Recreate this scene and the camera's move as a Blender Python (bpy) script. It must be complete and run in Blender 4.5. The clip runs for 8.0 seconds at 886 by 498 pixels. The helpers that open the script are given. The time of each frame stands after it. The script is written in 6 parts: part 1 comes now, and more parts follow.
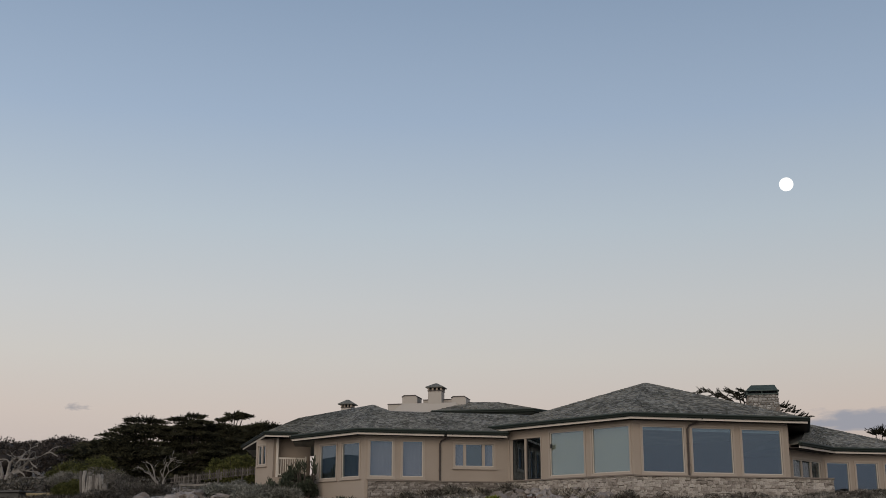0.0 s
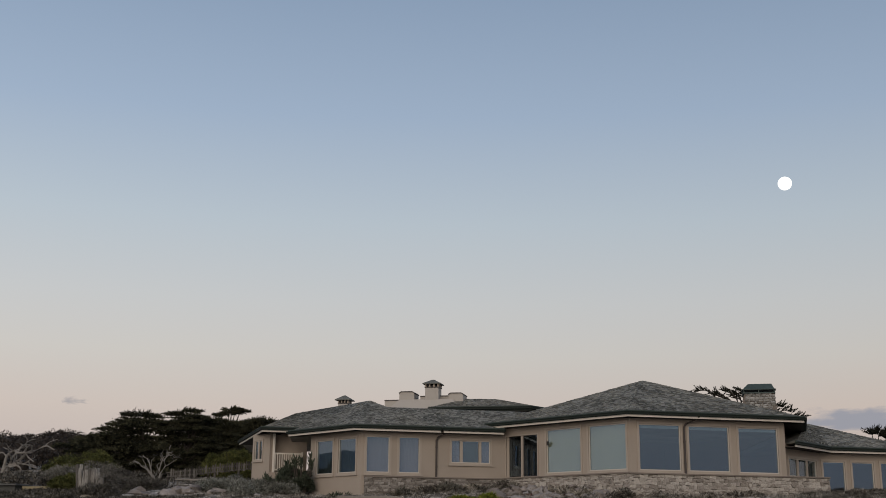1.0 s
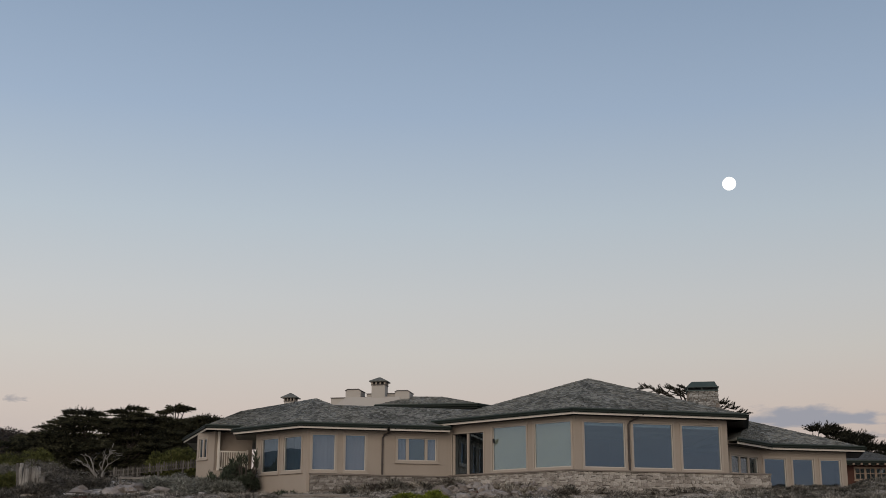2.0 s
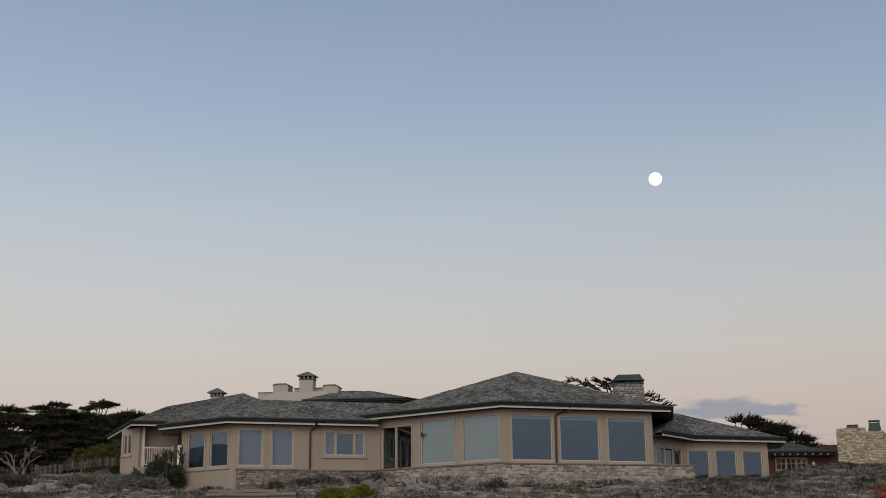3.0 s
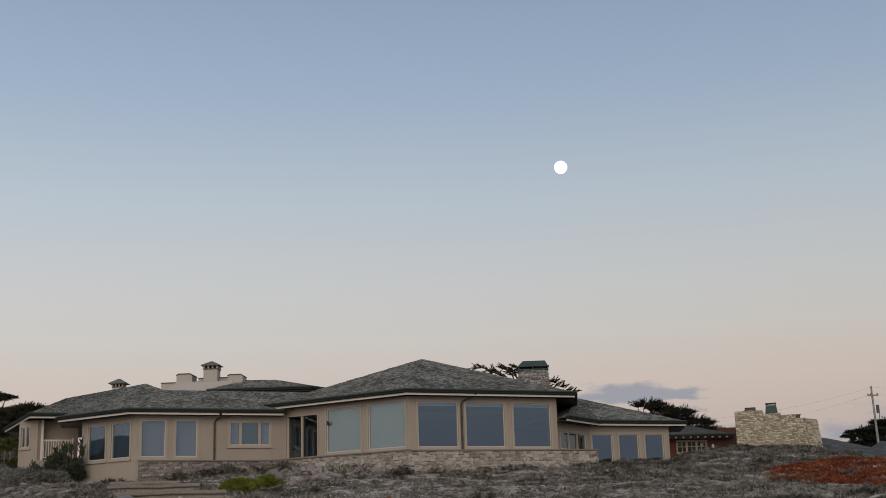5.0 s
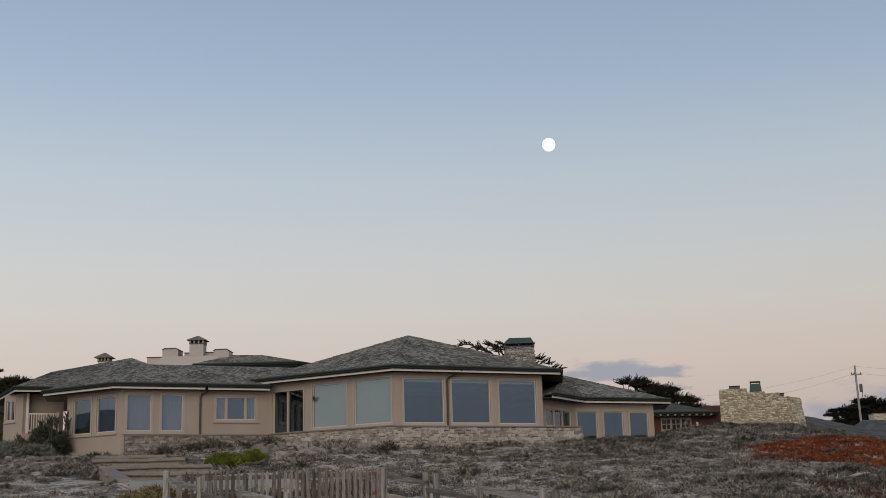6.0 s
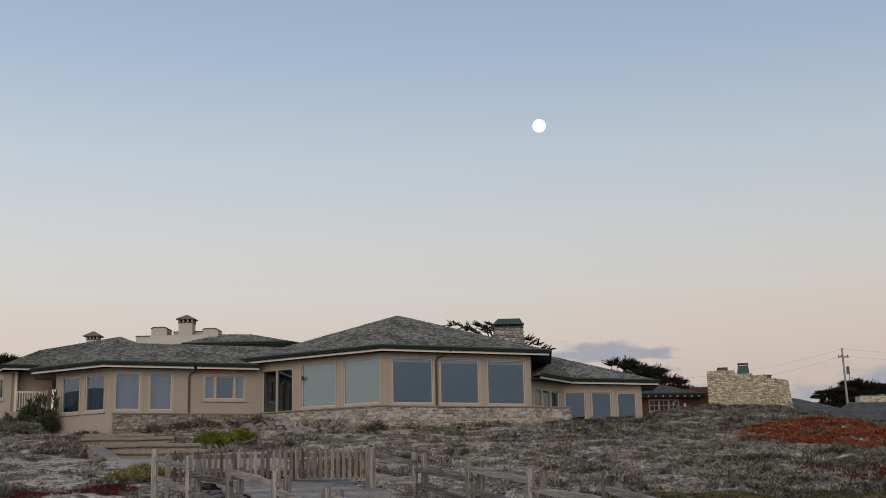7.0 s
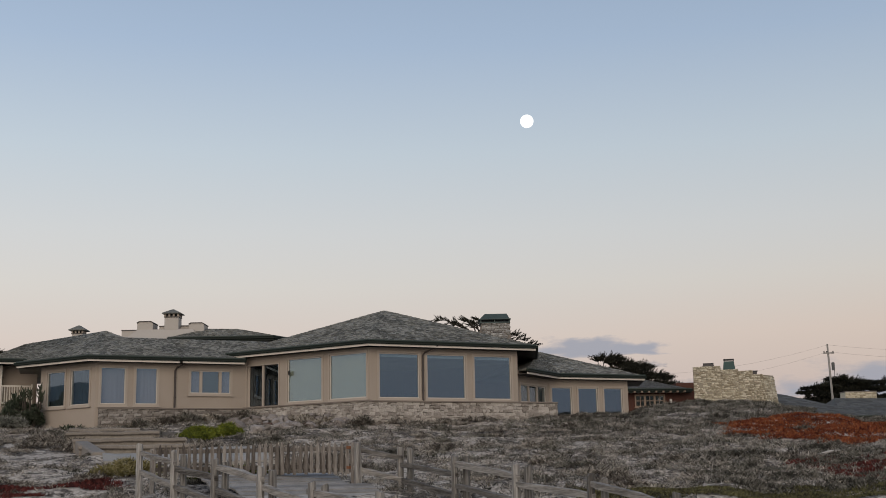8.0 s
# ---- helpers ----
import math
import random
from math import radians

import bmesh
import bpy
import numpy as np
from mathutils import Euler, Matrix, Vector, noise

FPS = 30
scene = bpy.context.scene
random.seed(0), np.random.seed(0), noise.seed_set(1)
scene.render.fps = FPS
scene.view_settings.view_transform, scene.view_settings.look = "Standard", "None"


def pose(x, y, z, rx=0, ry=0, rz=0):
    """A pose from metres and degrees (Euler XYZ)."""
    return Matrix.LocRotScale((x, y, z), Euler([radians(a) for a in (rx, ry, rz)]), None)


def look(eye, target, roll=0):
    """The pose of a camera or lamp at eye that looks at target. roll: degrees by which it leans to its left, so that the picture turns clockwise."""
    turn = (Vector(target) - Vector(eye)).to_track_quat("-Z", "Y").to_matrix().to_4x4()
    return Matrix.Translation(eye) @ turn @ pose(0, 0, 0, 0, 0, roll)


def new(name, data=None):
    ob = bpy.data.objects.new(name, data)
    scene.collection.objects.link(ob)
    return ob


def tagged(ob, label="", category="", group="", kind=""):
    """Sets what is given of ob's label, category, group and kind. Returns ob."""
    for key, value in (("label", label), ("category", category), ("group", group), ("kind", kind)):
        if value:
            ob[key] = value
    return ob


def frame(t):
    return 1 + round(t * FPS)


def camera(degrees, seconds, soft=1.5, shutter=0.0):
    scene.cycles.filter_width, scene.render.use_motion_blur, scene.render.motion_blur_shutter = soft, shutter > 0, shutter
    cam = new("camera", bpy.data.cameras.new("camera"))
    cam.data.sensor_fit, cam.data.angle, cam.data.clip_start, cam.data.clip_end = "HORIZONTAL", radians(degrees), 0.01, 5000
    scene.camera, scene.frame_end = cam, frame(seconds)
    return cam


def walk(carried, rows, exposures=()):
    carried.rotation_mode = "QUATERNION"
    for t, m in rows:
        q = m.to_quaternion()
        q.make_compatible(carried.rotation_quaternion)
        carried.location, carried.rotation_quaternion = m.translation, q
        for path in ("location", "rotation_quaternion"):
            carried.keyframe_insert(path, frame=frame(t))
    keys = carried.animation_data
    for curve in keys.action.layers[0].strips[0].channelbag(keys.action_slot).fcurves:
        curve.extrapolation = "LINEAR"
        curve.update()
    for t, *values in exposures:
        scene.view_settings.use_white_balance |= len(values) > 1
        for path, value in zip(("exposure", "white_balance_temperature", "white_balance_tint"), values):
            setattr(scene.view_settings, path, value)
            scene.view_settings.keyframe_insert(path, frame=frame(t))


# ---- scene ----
# ------------------------------------------------------------------ camera
EYE = 1.6
cam = camera(41.06, 8.0, 0.9)
# seconds, heading to the left, pitch, roll, sway to the right, sway ahead
ROWS = [
    (0.0, 12.602, 14.350, -0.088, -0.083, -0.098), (0.5, 12.712, 14.333, -0.256, -0.083, -0.090),
    (1.0, 12.509, 14.182, -0.501, -0.083, -0.090), (1.2, 12.232, 14.137, -0.420, -0.075, -0.090),
    (2.3, 8.925, 14.046, -0.035, -0.053, -0.068), (2.5, 8.306, 13.997, 0.128, -0.045, -0.060),
    (3.0, 6.363, 13.789, 0.591, -0.030, -0.030), (3.5, 4.543, 13.653, 1.017, -0.007, -0.007),
    (4.0, 3.118, 13.574, 1.400, 0.015, 0.015), (4.5, 2.163, 13.447, 1.733, 0.030, 0.015),
    (4.7, 1.949, 13.352, 1.847, 0.030, 0.015), (5.8, 1.264, 12.178, 1.449, 0.038, 0.022),
    (6.0, 1.154, 11.958, 1.460, 0.038, 0.022), (6.5, 0.968, 11.394, 1.232, 0.038, 0.022),
    (7.0, 0.669, 11.004, 1.208, 0.038, 0.030), (7.5, 0.322, 10.816, 1.162, 0.045, 0.053),
    (8.0, 0.045, 10.756, 1.123, 0.053, 0.068),
]


def eye_pose(yaw, pitch, roll, sx, sy):
    return pose(sx, sy, EYE, 0, 0, yaw) @ pose(0, 0, 0, 90 + pitch) @ pose(0, 0, 0, 0, 0, -roll)


walk(cam, [(t, eye_pose(*r)) for t, *r in ROWS], [(0.0, -0.03), (4.5, -0.01), (6.0, 0.08), (8.0, 0.18)])

# ------------------------------------------------------------------ sky and light
world = bpy.data.worlds.new("dusk_sky")
scene.world = world
world.use_nodes = True
wt = world.node_tree
wt.nodes.clear()


def ramp(tree, stops, interpolation="LINEAR"):
    n = tree.nodes.new("ShaderNodeValToRGB")
    n.color_ramp.interpolation = interpolation
    els = n.color_ramp.elements
    while len(els) < len(stops):
        els.new(0.5)
    for e, (pos, col) in zip(els, stops):
        e.position = pos
        e.color = (*col, 1)
    return n


coord = wt.nodes.new("ShaderNodeTexCoord")
sep = wt.nodes.new("ShaderNodeSeparateXYZ")
wt.links.new(coord.outputs["Generated"], sep.inputs[0])
# the eastern sky: a rosy belt over the horizon, slate blue above
east = ramp(wt, [(0.0, (0.39, 0.36, 0.37)), (0.06, (0.52, 0.445, 0.435)), (0.11, (0.59, 0.515, 0.48)),
                 (0.155, (0.582, 0.558, 0.53)), (0.20, (0.545, 0.558, 0.565)), (0.265, (0.46, 0.525, 0.585)),
                 (0.35, (0.335, 0.425, 0.555)), (0.44, (0.255, 0.34, 0.47)), (0.7, (0.17, 0.25, 0.40)),
                 (1.0, (0.14, 0.21, 0.36))])
wt.links.new(sep.outputs["Z"], east.inputs[0])
# the western sky, where the sun has just set
west = ramp(wt, [(0.0, (0.27, 0.29, 0.36)), (0.06, (0.36, 0.38, 0.46)), (0.16, (0.53, 0.53, 0.53)), (0.3, (0.66, 0.63, 0.60)),
                 (0.6, (0.42, 0.46, 0.54)), (1.0, (0.14, 0.21, 0.36))])
wt.links.new(sep.outputs["Z"], west.inputs[0])
side = wt.nodes.new("ShaderNodeMapRange")
side.interpolation_type = "SMOOTHSTEP"
side.inputs["From Min"].default_value = 0.35
side.inputs["From Max"].default_value = -0.6
wt.links.new(sep.outputs["Y"], side.inputs["Value"])
mix = wt.nodes.new("ShaderNodeMix")
mix.data_type = "RGBA"
wt.links.new(side.outputs[0], mix.inputs["Factor"])
wt.links.new(east.outputs[0], mix.inputs["A"])
wt.links.new(west.outputs[0], mix.inputs["B"])
bg = wt.nodes.new("ShaderNodeBackground")
# near the horizon the glow is warmer towards the south, cooler towards the north
glow_x = wt.nodes.new("ShaderNodeMapRange")
glow_x.inputs["From Min"].default_value = -0.5
glow_x.inputs["From Max"].default_value = 0.35
wt.links.new(sep.outputs["X"], glow_x.inputs["Value"])
glow = ramp(wt, [(0.0, (0.985, 0.985, 0.96)), (0.55, (0.995, 0.985, 0.963)), (1.0, (1.02, 0.98, 0.92))])
wt.links.new(glow_x.outputs[0], glow.inputs[0])
low_sky = wt.nodes.new("ShaderNodeMapRange")
low_sky.interpolation_type = "SMOOTHSTEP"
low_sky.inputs["From Min"].default_value = 0.19
low_sky.inputs["From Max"].default_value = 0.08
wt.links.new(sep.outputs["Z"], low_sky.inputs["Value"])
warm = wt.nodes.new("ShaderNodeMix")
warm.data_type = "RGBA"
warm.blend_type = "MULTIPLY"
wt.links.new(low_sky.outputs[0], warm.inputs["Factor"])
wt.links.new(mix.outputs["Result"], warm.inputs["A"])
wt.links.new(glow.outputs[0], warm.inputs["B"])
wt.links.new(warm.outputs["Result"], bg.inputs["Color"])
# the sky is a little lighter towards the north
north = wt.nodes.new("ShaderNodeMapRange")
for key, value in (("From Min", -0.55), ("From Max", 0.35), ("To Min", 1.05), ("To Max", 0.93)):
    north.inputs[key].default_value = value
wt.links.new(sep.outputs["X"], north.inputs["Value"])
wt.links.new(north.outputs[0], bg.inputs["Strength"])
sky = wt.nodes.new("ShaderNodeTexSky")
sky.sky_type = "NISHITA"
sky.sun_disc = False
sky.sun_elevation = radians(2)
sky.sun_rotation = radians(184)
bg2 = wt.nodes.new("ShaderNodeBackground")
bg2.inputs["Strength"].default_value = 0.004
wt.links.new(sky.outputs[0], bg2.inputs["Color"])
addsh = wt.nodes.new("ShaderNodeAddShader")
wout = wt.nodes.new("ShaderNodeOutputWorld")
wt.links.new(bg.outputs[0], addsh.inputs[0])
wt.links.new(bg2.outputs[0], addsh.inputs[1])
wt.links.new(addsh.outputs[0], wout.inputs["Surface"])

sun = new("sunset_glow", bpy.data.lights.new("sunset_glow", "SUN"))
sun.data.energy = 1.17
sun.data.angle = radians(50)
sun.data.color = (1.0, 0.88, 0.77)
sun.matrix_world = look((-4, -60, 18), (0, 0, 0))

# ------------------------------------------------------------------ materials


def material(name, cols, rough=0.85, scale=3.0, fine=40.0, bump=0.3, metal=0.0, random_amt=0.0, island=0.0,
             stretch=(1, 1, 1), spec=0.3, bump_dist=0.02, detail=6.0):
    """Colour from two scales of noise between the given colours, with fine relief; vary piece by piece on request."""
    m = bpy.data.materials.new(name)
    m.use_nodes = True
    nt = m.node_tree
    bsdf = nt.nodes["Principled BSDF"]
    bsdf.inputs["Roughness"].default_value = rough
    bsdf.inputs["Metallic"].default_value = metal
    bsdf.inputs["Specular IOR Level"].default_value = spec
    tc = nt.nodes.new("ShaderNodeTexCoord")
    mp = nt.nodes.new("ShaderNodeMapping")
    mp.inputs["Scale"].default_value = stretch
    nt.links.new(tc.outputs["Object"], mp.inputs[0])
    n1 = nt.nodes.new("ShaderNodeTexNoise")
    n1.inputs["Scale"].default_value = scale
    n1.inputs["Detail"].default_value = detail
    n2 = nt.nodes.new("ShaderNodeTexNoise")
    n2.inputs["Scale"].default_value = fine
    n2.inputs["Detail"].default_value = 4.0
    for n in (n1, n2):
        nt.links.new(mp.outputs[0], n.inputs["Vector"])
    mx = nt.nodes.new("ShaderNodeMath")
    mx.operation = "MULTIPLY_ADD"
    mx.inputs[1].default_value = 0.45
    nt.links.new(n2.outputs["Fac"], mx.inputs[0])
    sc = nt.nodes.new("ShaderNodeMath")
    sc.operation = "MULTIPLY"
    sc.inputs[1].default_value = 0.55
    nt.links.new(n1.outputs["Fac"], sc.inputs[0])
    nt.links.new(sc.outputs[0], mx.inputs[2])
    val = mx.outputs[0]
    for amt, node, sock in ((random_amt, "ShaderNodeObjectInfo", "Random"), (island, "ShaderNodeNewGeometry", "Random Per Island")):
        if amt:
            oi = nt.nodes.new(node)
            ma = nt.nodes.new("ShaderNodeMath")
            ma.operation = "MULTIPLY_ADD"
            ma.inputs[1].default_value = amt
            nt.links.new(oi.outputs[sock], ma.inputs[0])
            sb = nt.nodes.new("ShaderNodeMath")
            sb.operation = "SUBTRACT"
            sb.inputs[1].default_value = amt / 2
            nt.links.new(val, sb.inputs[0])
            nt.links.new(sb.outputs[0], ma.inputs[2])
            val = ma.outputs[0]
    k = len(cols) - 1
    rp = ramp(nt, [(0.28 + 0.44 * i / k, c) for i, c in enumerate(cols)])
    nt.links.new(val, rp.inputs[0])
    nt.links.new(rp.outputs[0], bsdf.inputs["Base Color"])
    if bump:
        bp = nt.nodes.new("ShaderNodeBump")
        bp.inputs["Strength"].default_value = bump
        bp.inputs["Distance"].default_value = bump_dist
        nt.links.new(mx.outputs[0], bp.inputs["Height"])
        nt.links.new(bp.outputs[0], bsdf.inputs["Normal"])
    return m




def plant(name, cols, big=0.7, small=3.2, gain=1.0, leafy=0.85):
    """Leaf and twig colour that changes from clump to clump and, less, from leaf to leaf."""
    m = bpy.data.materials.new(name)
    m.use_nodes = True
    nt = m.node_tree
    bsdf = nt.nodes["Principled BSDF"]
    bsdf.inputs["Roughness"].default_value = 0.8
    bsdf.inputs["Specular IOR Level"].default_value = 0.2
    tc = nt.nodes.new("ShaderNodeTexCoord")
    total = None
    for scale, weight in ((big, 0.9 * gain), (small, 1.3 * gain)):
        n = nt.nodes.new("ShaderNodeTexNoise")
        n.inputs["Scale"].default_value = scale
        n.inputs["Detail"].default_value = 3.0
        nt.links.new(tc.outputs["Object"], n.inputs["Vector"])
        ma = nt.nodes.new("ShaderNodeMath")
        ma.operation = "MULTIPLY_ADD"
        ma.inputs[1].default_value = weight
        ma.inputs[2].default_value = -weight / 2
        nt.links.new(n.outputs["Fac"], ma.inputs[0])
        if total is not None:
            ad = nt.nodes.new("ShaderNodeMath")
            nt.links.new(total, ad.inputs[0])
            nt.links.new(ma.outputs[0], ad.inputs[1])
            total = ad.outputs[0]
        else:
            total = ma.outputs[0]
    geo = nt.nodes.new("ShaderNodeNewGeometry")
    ma = nt.nodes.new("ShaderNodeMath")
    ma.operation = "MULTIPLY_ADD"
    ma.inputs[1].default_value = leafy
    ma.inputs[2].default_value = 0.5 - leafy / 2
    nt.links.new(geo.outputs["Random Per Island"], ma.inputs[0])
    ad = nt.nodes.new("ShaderNodeMath")
    nt.links.new(total, ad.inputs[0])
    nt.links.new(ma.outputs[0], ad.inputs[1])
    rp = ramp(nt, [(0.15 + 0.7 * i / (len(cols) - 1), c) for i, c in enumerate(cols)])
    nt.links.new(ad.outputs[0], rp.inputs[0])
    nt.links.new(rp.outputs[0], bsdf.inputs["Base Color"])
    return m


STUCCO = material("stucco", [(0.32, 0.265, 0.212), (0.36, 0.30, 0.242), (0.40, 0.335, 0.272)], 0.9, 0.5, 60, 0.25, bump_dist=0.01)
PARAPET = material("pale_stucco", [(0.42, 0.375, 0.325), (0.48, 0.435, 0.38)], 0.9, 0.6, 60, 0.2, bump_dist=0.01)
TRIM = material("painted_trim", [(0.37, 0.31, 0.252), (0.42, 0.355, 0.29)], 0.6, 1.0, 50, 0.1)
SASH = material("pale_sash", [(0.50, 0.45, 0.38), (0.58, 0.52, 0.45)], 0.55, 1.5, 50, 0.1)
CREAM = material("cream_fascia", [(0.62, 0.56, 0.48), (0.72, 0.66, 0.57)], 0.55, 1.5, 50, 0.1)
GREEN = material("green_gutter", [(0.014, 0.019, 0.015), (0.023, 0.029, 0.023)], 0.65, 2.0, 50, 0.1, spec=0.15)
GREEN_CAP = material("green_copper", [(0.022, 0.052, 0.045), (0.035, 0.075, 0.064)], 0.5, 2.0, 40, 0.15)
EDGE = material("green_roof_edge", [(0.040, 0.050, 0.041), (0.062, 0.074, 0.062)], 0.55, 2.0, 50, 0.1, spec=0.3)
SPOUT = material("brown_downpipe", [(0.06, 0.05, 0.045), (0.085, 0.07, 0.06)], 0.5, 2.0, 50, 0.1)
# soffit boards, with the shade under the eaves put into the base colour
SOFFIT = material("shaded_soffit", [(0.045, 0.04, 0.035), (0.07, 0.06, 0.052)], 0.8, 1.0, 20, 0.1)
SHAKE = material("grey_shake", [(0.074, 0.0725, 0.061), (0.162, 0.158, 0.136), (0.31, 0.30, 0.26)], 0.9, 0.7, 22, 0.6,
                 island=0.42, stretch=(1, 1, 1))
STONE = material("ashlar_stone", [(0.23, 0.197, 0.164), (0.385, 0.34, 0.29), (0.56, 0.505, 0.44)], 0.9, 4.0, 16, 0.9, random_amt=0.36, bump_dist=0.04)
STONE_FAR = material("pale_stone", [(0.26, 0.215, 0.145), (0.48, 0.42, 0.305), (0.64, 0.575, 0.445)], 0.9, 6.0, 24, 0.8, island=0.42)
PALE_MORTAR = material("pale_mortar", [(0.26, 0.225, 0.165), (0.36, 0.315, 0.24)], 0.95, 4.0, 40, 0.5)
MORTAR = material("mortar", [(0.15, 0.127, 0.106), (0.22, 0.188, 0.158)], 0.95, 4.0, 40, 0.5)
CAPSTONE = material("cap_stone", [(0.17, 0.14, 0.115), (0.25, 0.21, 0.17)], 0.85, 2.0, 30, 0.4)
DARK = material("dark_metal", [(0.02, 0.02, 0.02), (0.035, 0.033, 0.03)], 0.5, 4.0, 30, 0.1)
# inside surfaces: the dimness of an unlit room is put into this colour
ROOM = material("unlit_room", [(0.05, 0.05, 0.055), (0.08, 0.08, 0.085)], 0.9, 1.0, 20, 0.0)
SHADE = material("roller_shade", [(0.60, 0.555, 0.41), (0.67, 0.625, 0.475)], 0.8, 1.0, 60, 0.1)
SHADE_BLUE = material("blue_shade", [(0.30, 0.38, 0.42), (0.36, 0.44, 0.48)], 0.8, 1.0, 60, 0.1)
WOOD = material("weathered_wood", [(0.065, 0.057, 0.049), (0.175, 0.158, 0.138), (0.33, 0.305, 0.275)], 0.9, 6.0, 60, 0.8,
                random_amt=0.35, stretch=(1, 1, 0.12), bump_dist=0.01)
# backing for the pavilion panes: part of the headland's reflection as colour
TEAL = material("teal_pane_backing", [(0.075, 0.085, 0.085), (0.10, 0.11, 0.11)], 0.9, 0.8, 30, 0.1)
# backing for the wing's panes, its mauve replacing a stronger sky reflection
SHEER = material("mauve_pane_backing", [(0.34, 0.285, 0.30), (0.39, 0.325, 0.34)], 0.9, 0.8, 30, 0.1)
SHEER_PALE = material("pale_mauve_sheer", [(0.36, 0.32, 0.36), (0.42, 0.375, 0.41)], 0.9, 0.8, 30, 0.1)
# near-black cloth that stands in for the dark of the rooms behind
DRAPE = material("dark_drape", [(0.022, 0.021, 0.02), (0.04, 0.037, 0.034)], 0.95, 2.0, 40, 0.2)
BLIND = material("green_grey_blind", [(0.075, 0.082, 0.052), (0.10, 0.106, 0.07)], 0.85, 1.0, 40, 0.1)
# darker stone colours for the side wing's facing
STONE_DARKER = material("darker_stone", [(0.15, 0.128, 0.108), (0.25, 0.22, 0.188), (0.37, 0.335, 0.295)], 0.9, 3.0, 25, 0.7, random_amt=0.45)
CEDAR_TRIM = material("cedar_trim", [(0.24, 0.17, 0.12), (0.33, 0.245, 0.18)], 0.7, 4.0, 40, 0.2)
WOOD_PALE = material("silvered_wood", [(0.045, 0.039, 0.033), (0.20, 0.183, 0.161), (0.45, 0.42, 0.38)], 0.9, 20.0, 70, 1.0, random_amt=0.22,
                     stretch=(1, 1, 0.05), bump_dist=0.03)
RUST = material("rusty_iron", [(0.11, 0.045, 0.022), (0.22, 0.10, 0.055)], 0.8, 8.0, 40, 0.4)
STRAWWOOD = material("sun_bleached_wood", [(0.30, 0.27, 0.235), (0.50, 0.46, 0.41)], 0.9, 5.0, 30, 0.6)
# red cedar boards, darkened in colour for the shadow under the eave
REDWOOD = material("shaded_red_cedar", [(0.050, 0.018, 0.011), (0.092, 0.034, 0.020)], 0.7, 4.0, 40, 0.3)
CONCRETE = material("concrete", [(0.26, 0.24, 0.21), (0.36, 0.335, 0.295)], 0.9, 0.8, 30, 0.3)
STEP = material("sand_stone_step", [(0.17, 0.145, 0.119), (0.28, 0.245, 0.205)], 0.9, 1.5, 18, 0.7)
ROCK = material("granite_boulder", [(0.13, 0.108, 0.092), (0.235, 0.203, 0.178), (0.37, 0.33, 0.295)], 0.9, 1.5, 14, 0.8, random_amt=0.25, bump_dist=0.05)
SCRUB = plant("grey_scrub", [(0.062, 0.053, 0.043), (0.205, 0.182, 0.152), (0.50, 0.452, 0.388)], 0.9, 3.6, 1.7, 0.8)
TWIG = plant("grey_green_twig", [(0.046, 0.044, 0.034), (0.130, 0.122, 0.099), (0.29, 0.27, 0.225)], 0.9, 3.6, 1.4, 0.7)
STRAW = plant("dry_straw", [(0.13, 0.107, 0.08), (0.34, 0.295, 0.237), (0.60, 0.54, 0.455)], 0.9, 4.5, 1.7, 0.6)
BRUSH = plant("grey_brown_twigs", [(0.070, 0.060, 0.049), (0.21, 0.186, 0.156), (0.46, 0.415, 0.355)], 0.9, 3.6, 1.6, 0.8)
CREST = plant("crest_scrub_leaf", [(0.036, 0.034, 0.027), (0.112, 0.105, 0.086), (0.27, 0.252, 0.213)], 0.9, 3.6, 1.5, 0.8)
SAGE_BROWN = plant("bank_scrub_leaf", [(0.032, 0.029, 0.022), (0.098, 0.088, 0.073), (0.22, 0.202, 0.172)], 0.3, 1.4)
SAGE_DARK = plant("succulent_leaf", [(0.018, 0.024, 0.014), (0.045, 0.055, 0.034), (0.08, 0.09, 0.06)])
SAGE = plant("sage_leaf", [(0.060, 0.064, 0.050), (0.165, 0.166, 0.137), (0.33, 0.322, 0.275)])
LIME = plant("lime_shrub", [(0.04, 0.052, 0.008), (0.115, 0.135, 0.016), (0.21, 0.235, 0.032)])
OLIVE = plant("olive_shrub", [(0.028, 0.033, 0.009), (0.078, 0.082, 0.022), (0.14, 0.14, 0.045)])
MEADOW = plant("meadow_grass", [(0.034, 0.031, 0.017), (0.085, 0.077, 0.040), (0.16, 0.15, 0.066)], 0.5, 1.6)
DRYGREEN = plant("dry_green_leaf", [(0.09, 0.075, 0.026), (0.21, 0.178, 0.066), (0.33, 0.28, 0.14)])
ICE_RED = plant("red_ice_plant", [(0.070, 0.020, 0.012), (0.215, 0.050, 0.020), (0.34, 0.118, 0.045)], 0.6, 2.2)
ICE_DARK = plant("wine_ice_plant", [(0.042, 0.016, 0.014), (0.110, 0.026, 0.024), (0.19, 0.056, 0.044)])
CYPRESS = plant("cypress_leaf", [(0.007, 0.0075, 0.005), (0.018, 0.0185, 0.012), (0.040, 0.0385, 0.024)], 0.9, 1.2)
CYPRESS_GREEN = plant("green_cypress_leaf", [(0.011, 0.0125, 0.008), (0.036, 0.037, 0.020), (0.088, 0.083, 0.045)], 0.5, 1.2)
FARWOOD = plant("far_wood_leaf", [(0.020, 0.016, 0.013), (0.044, 0.036, 0.030), (0.076, 0.064, 0.054)], 0.35, 0.8)
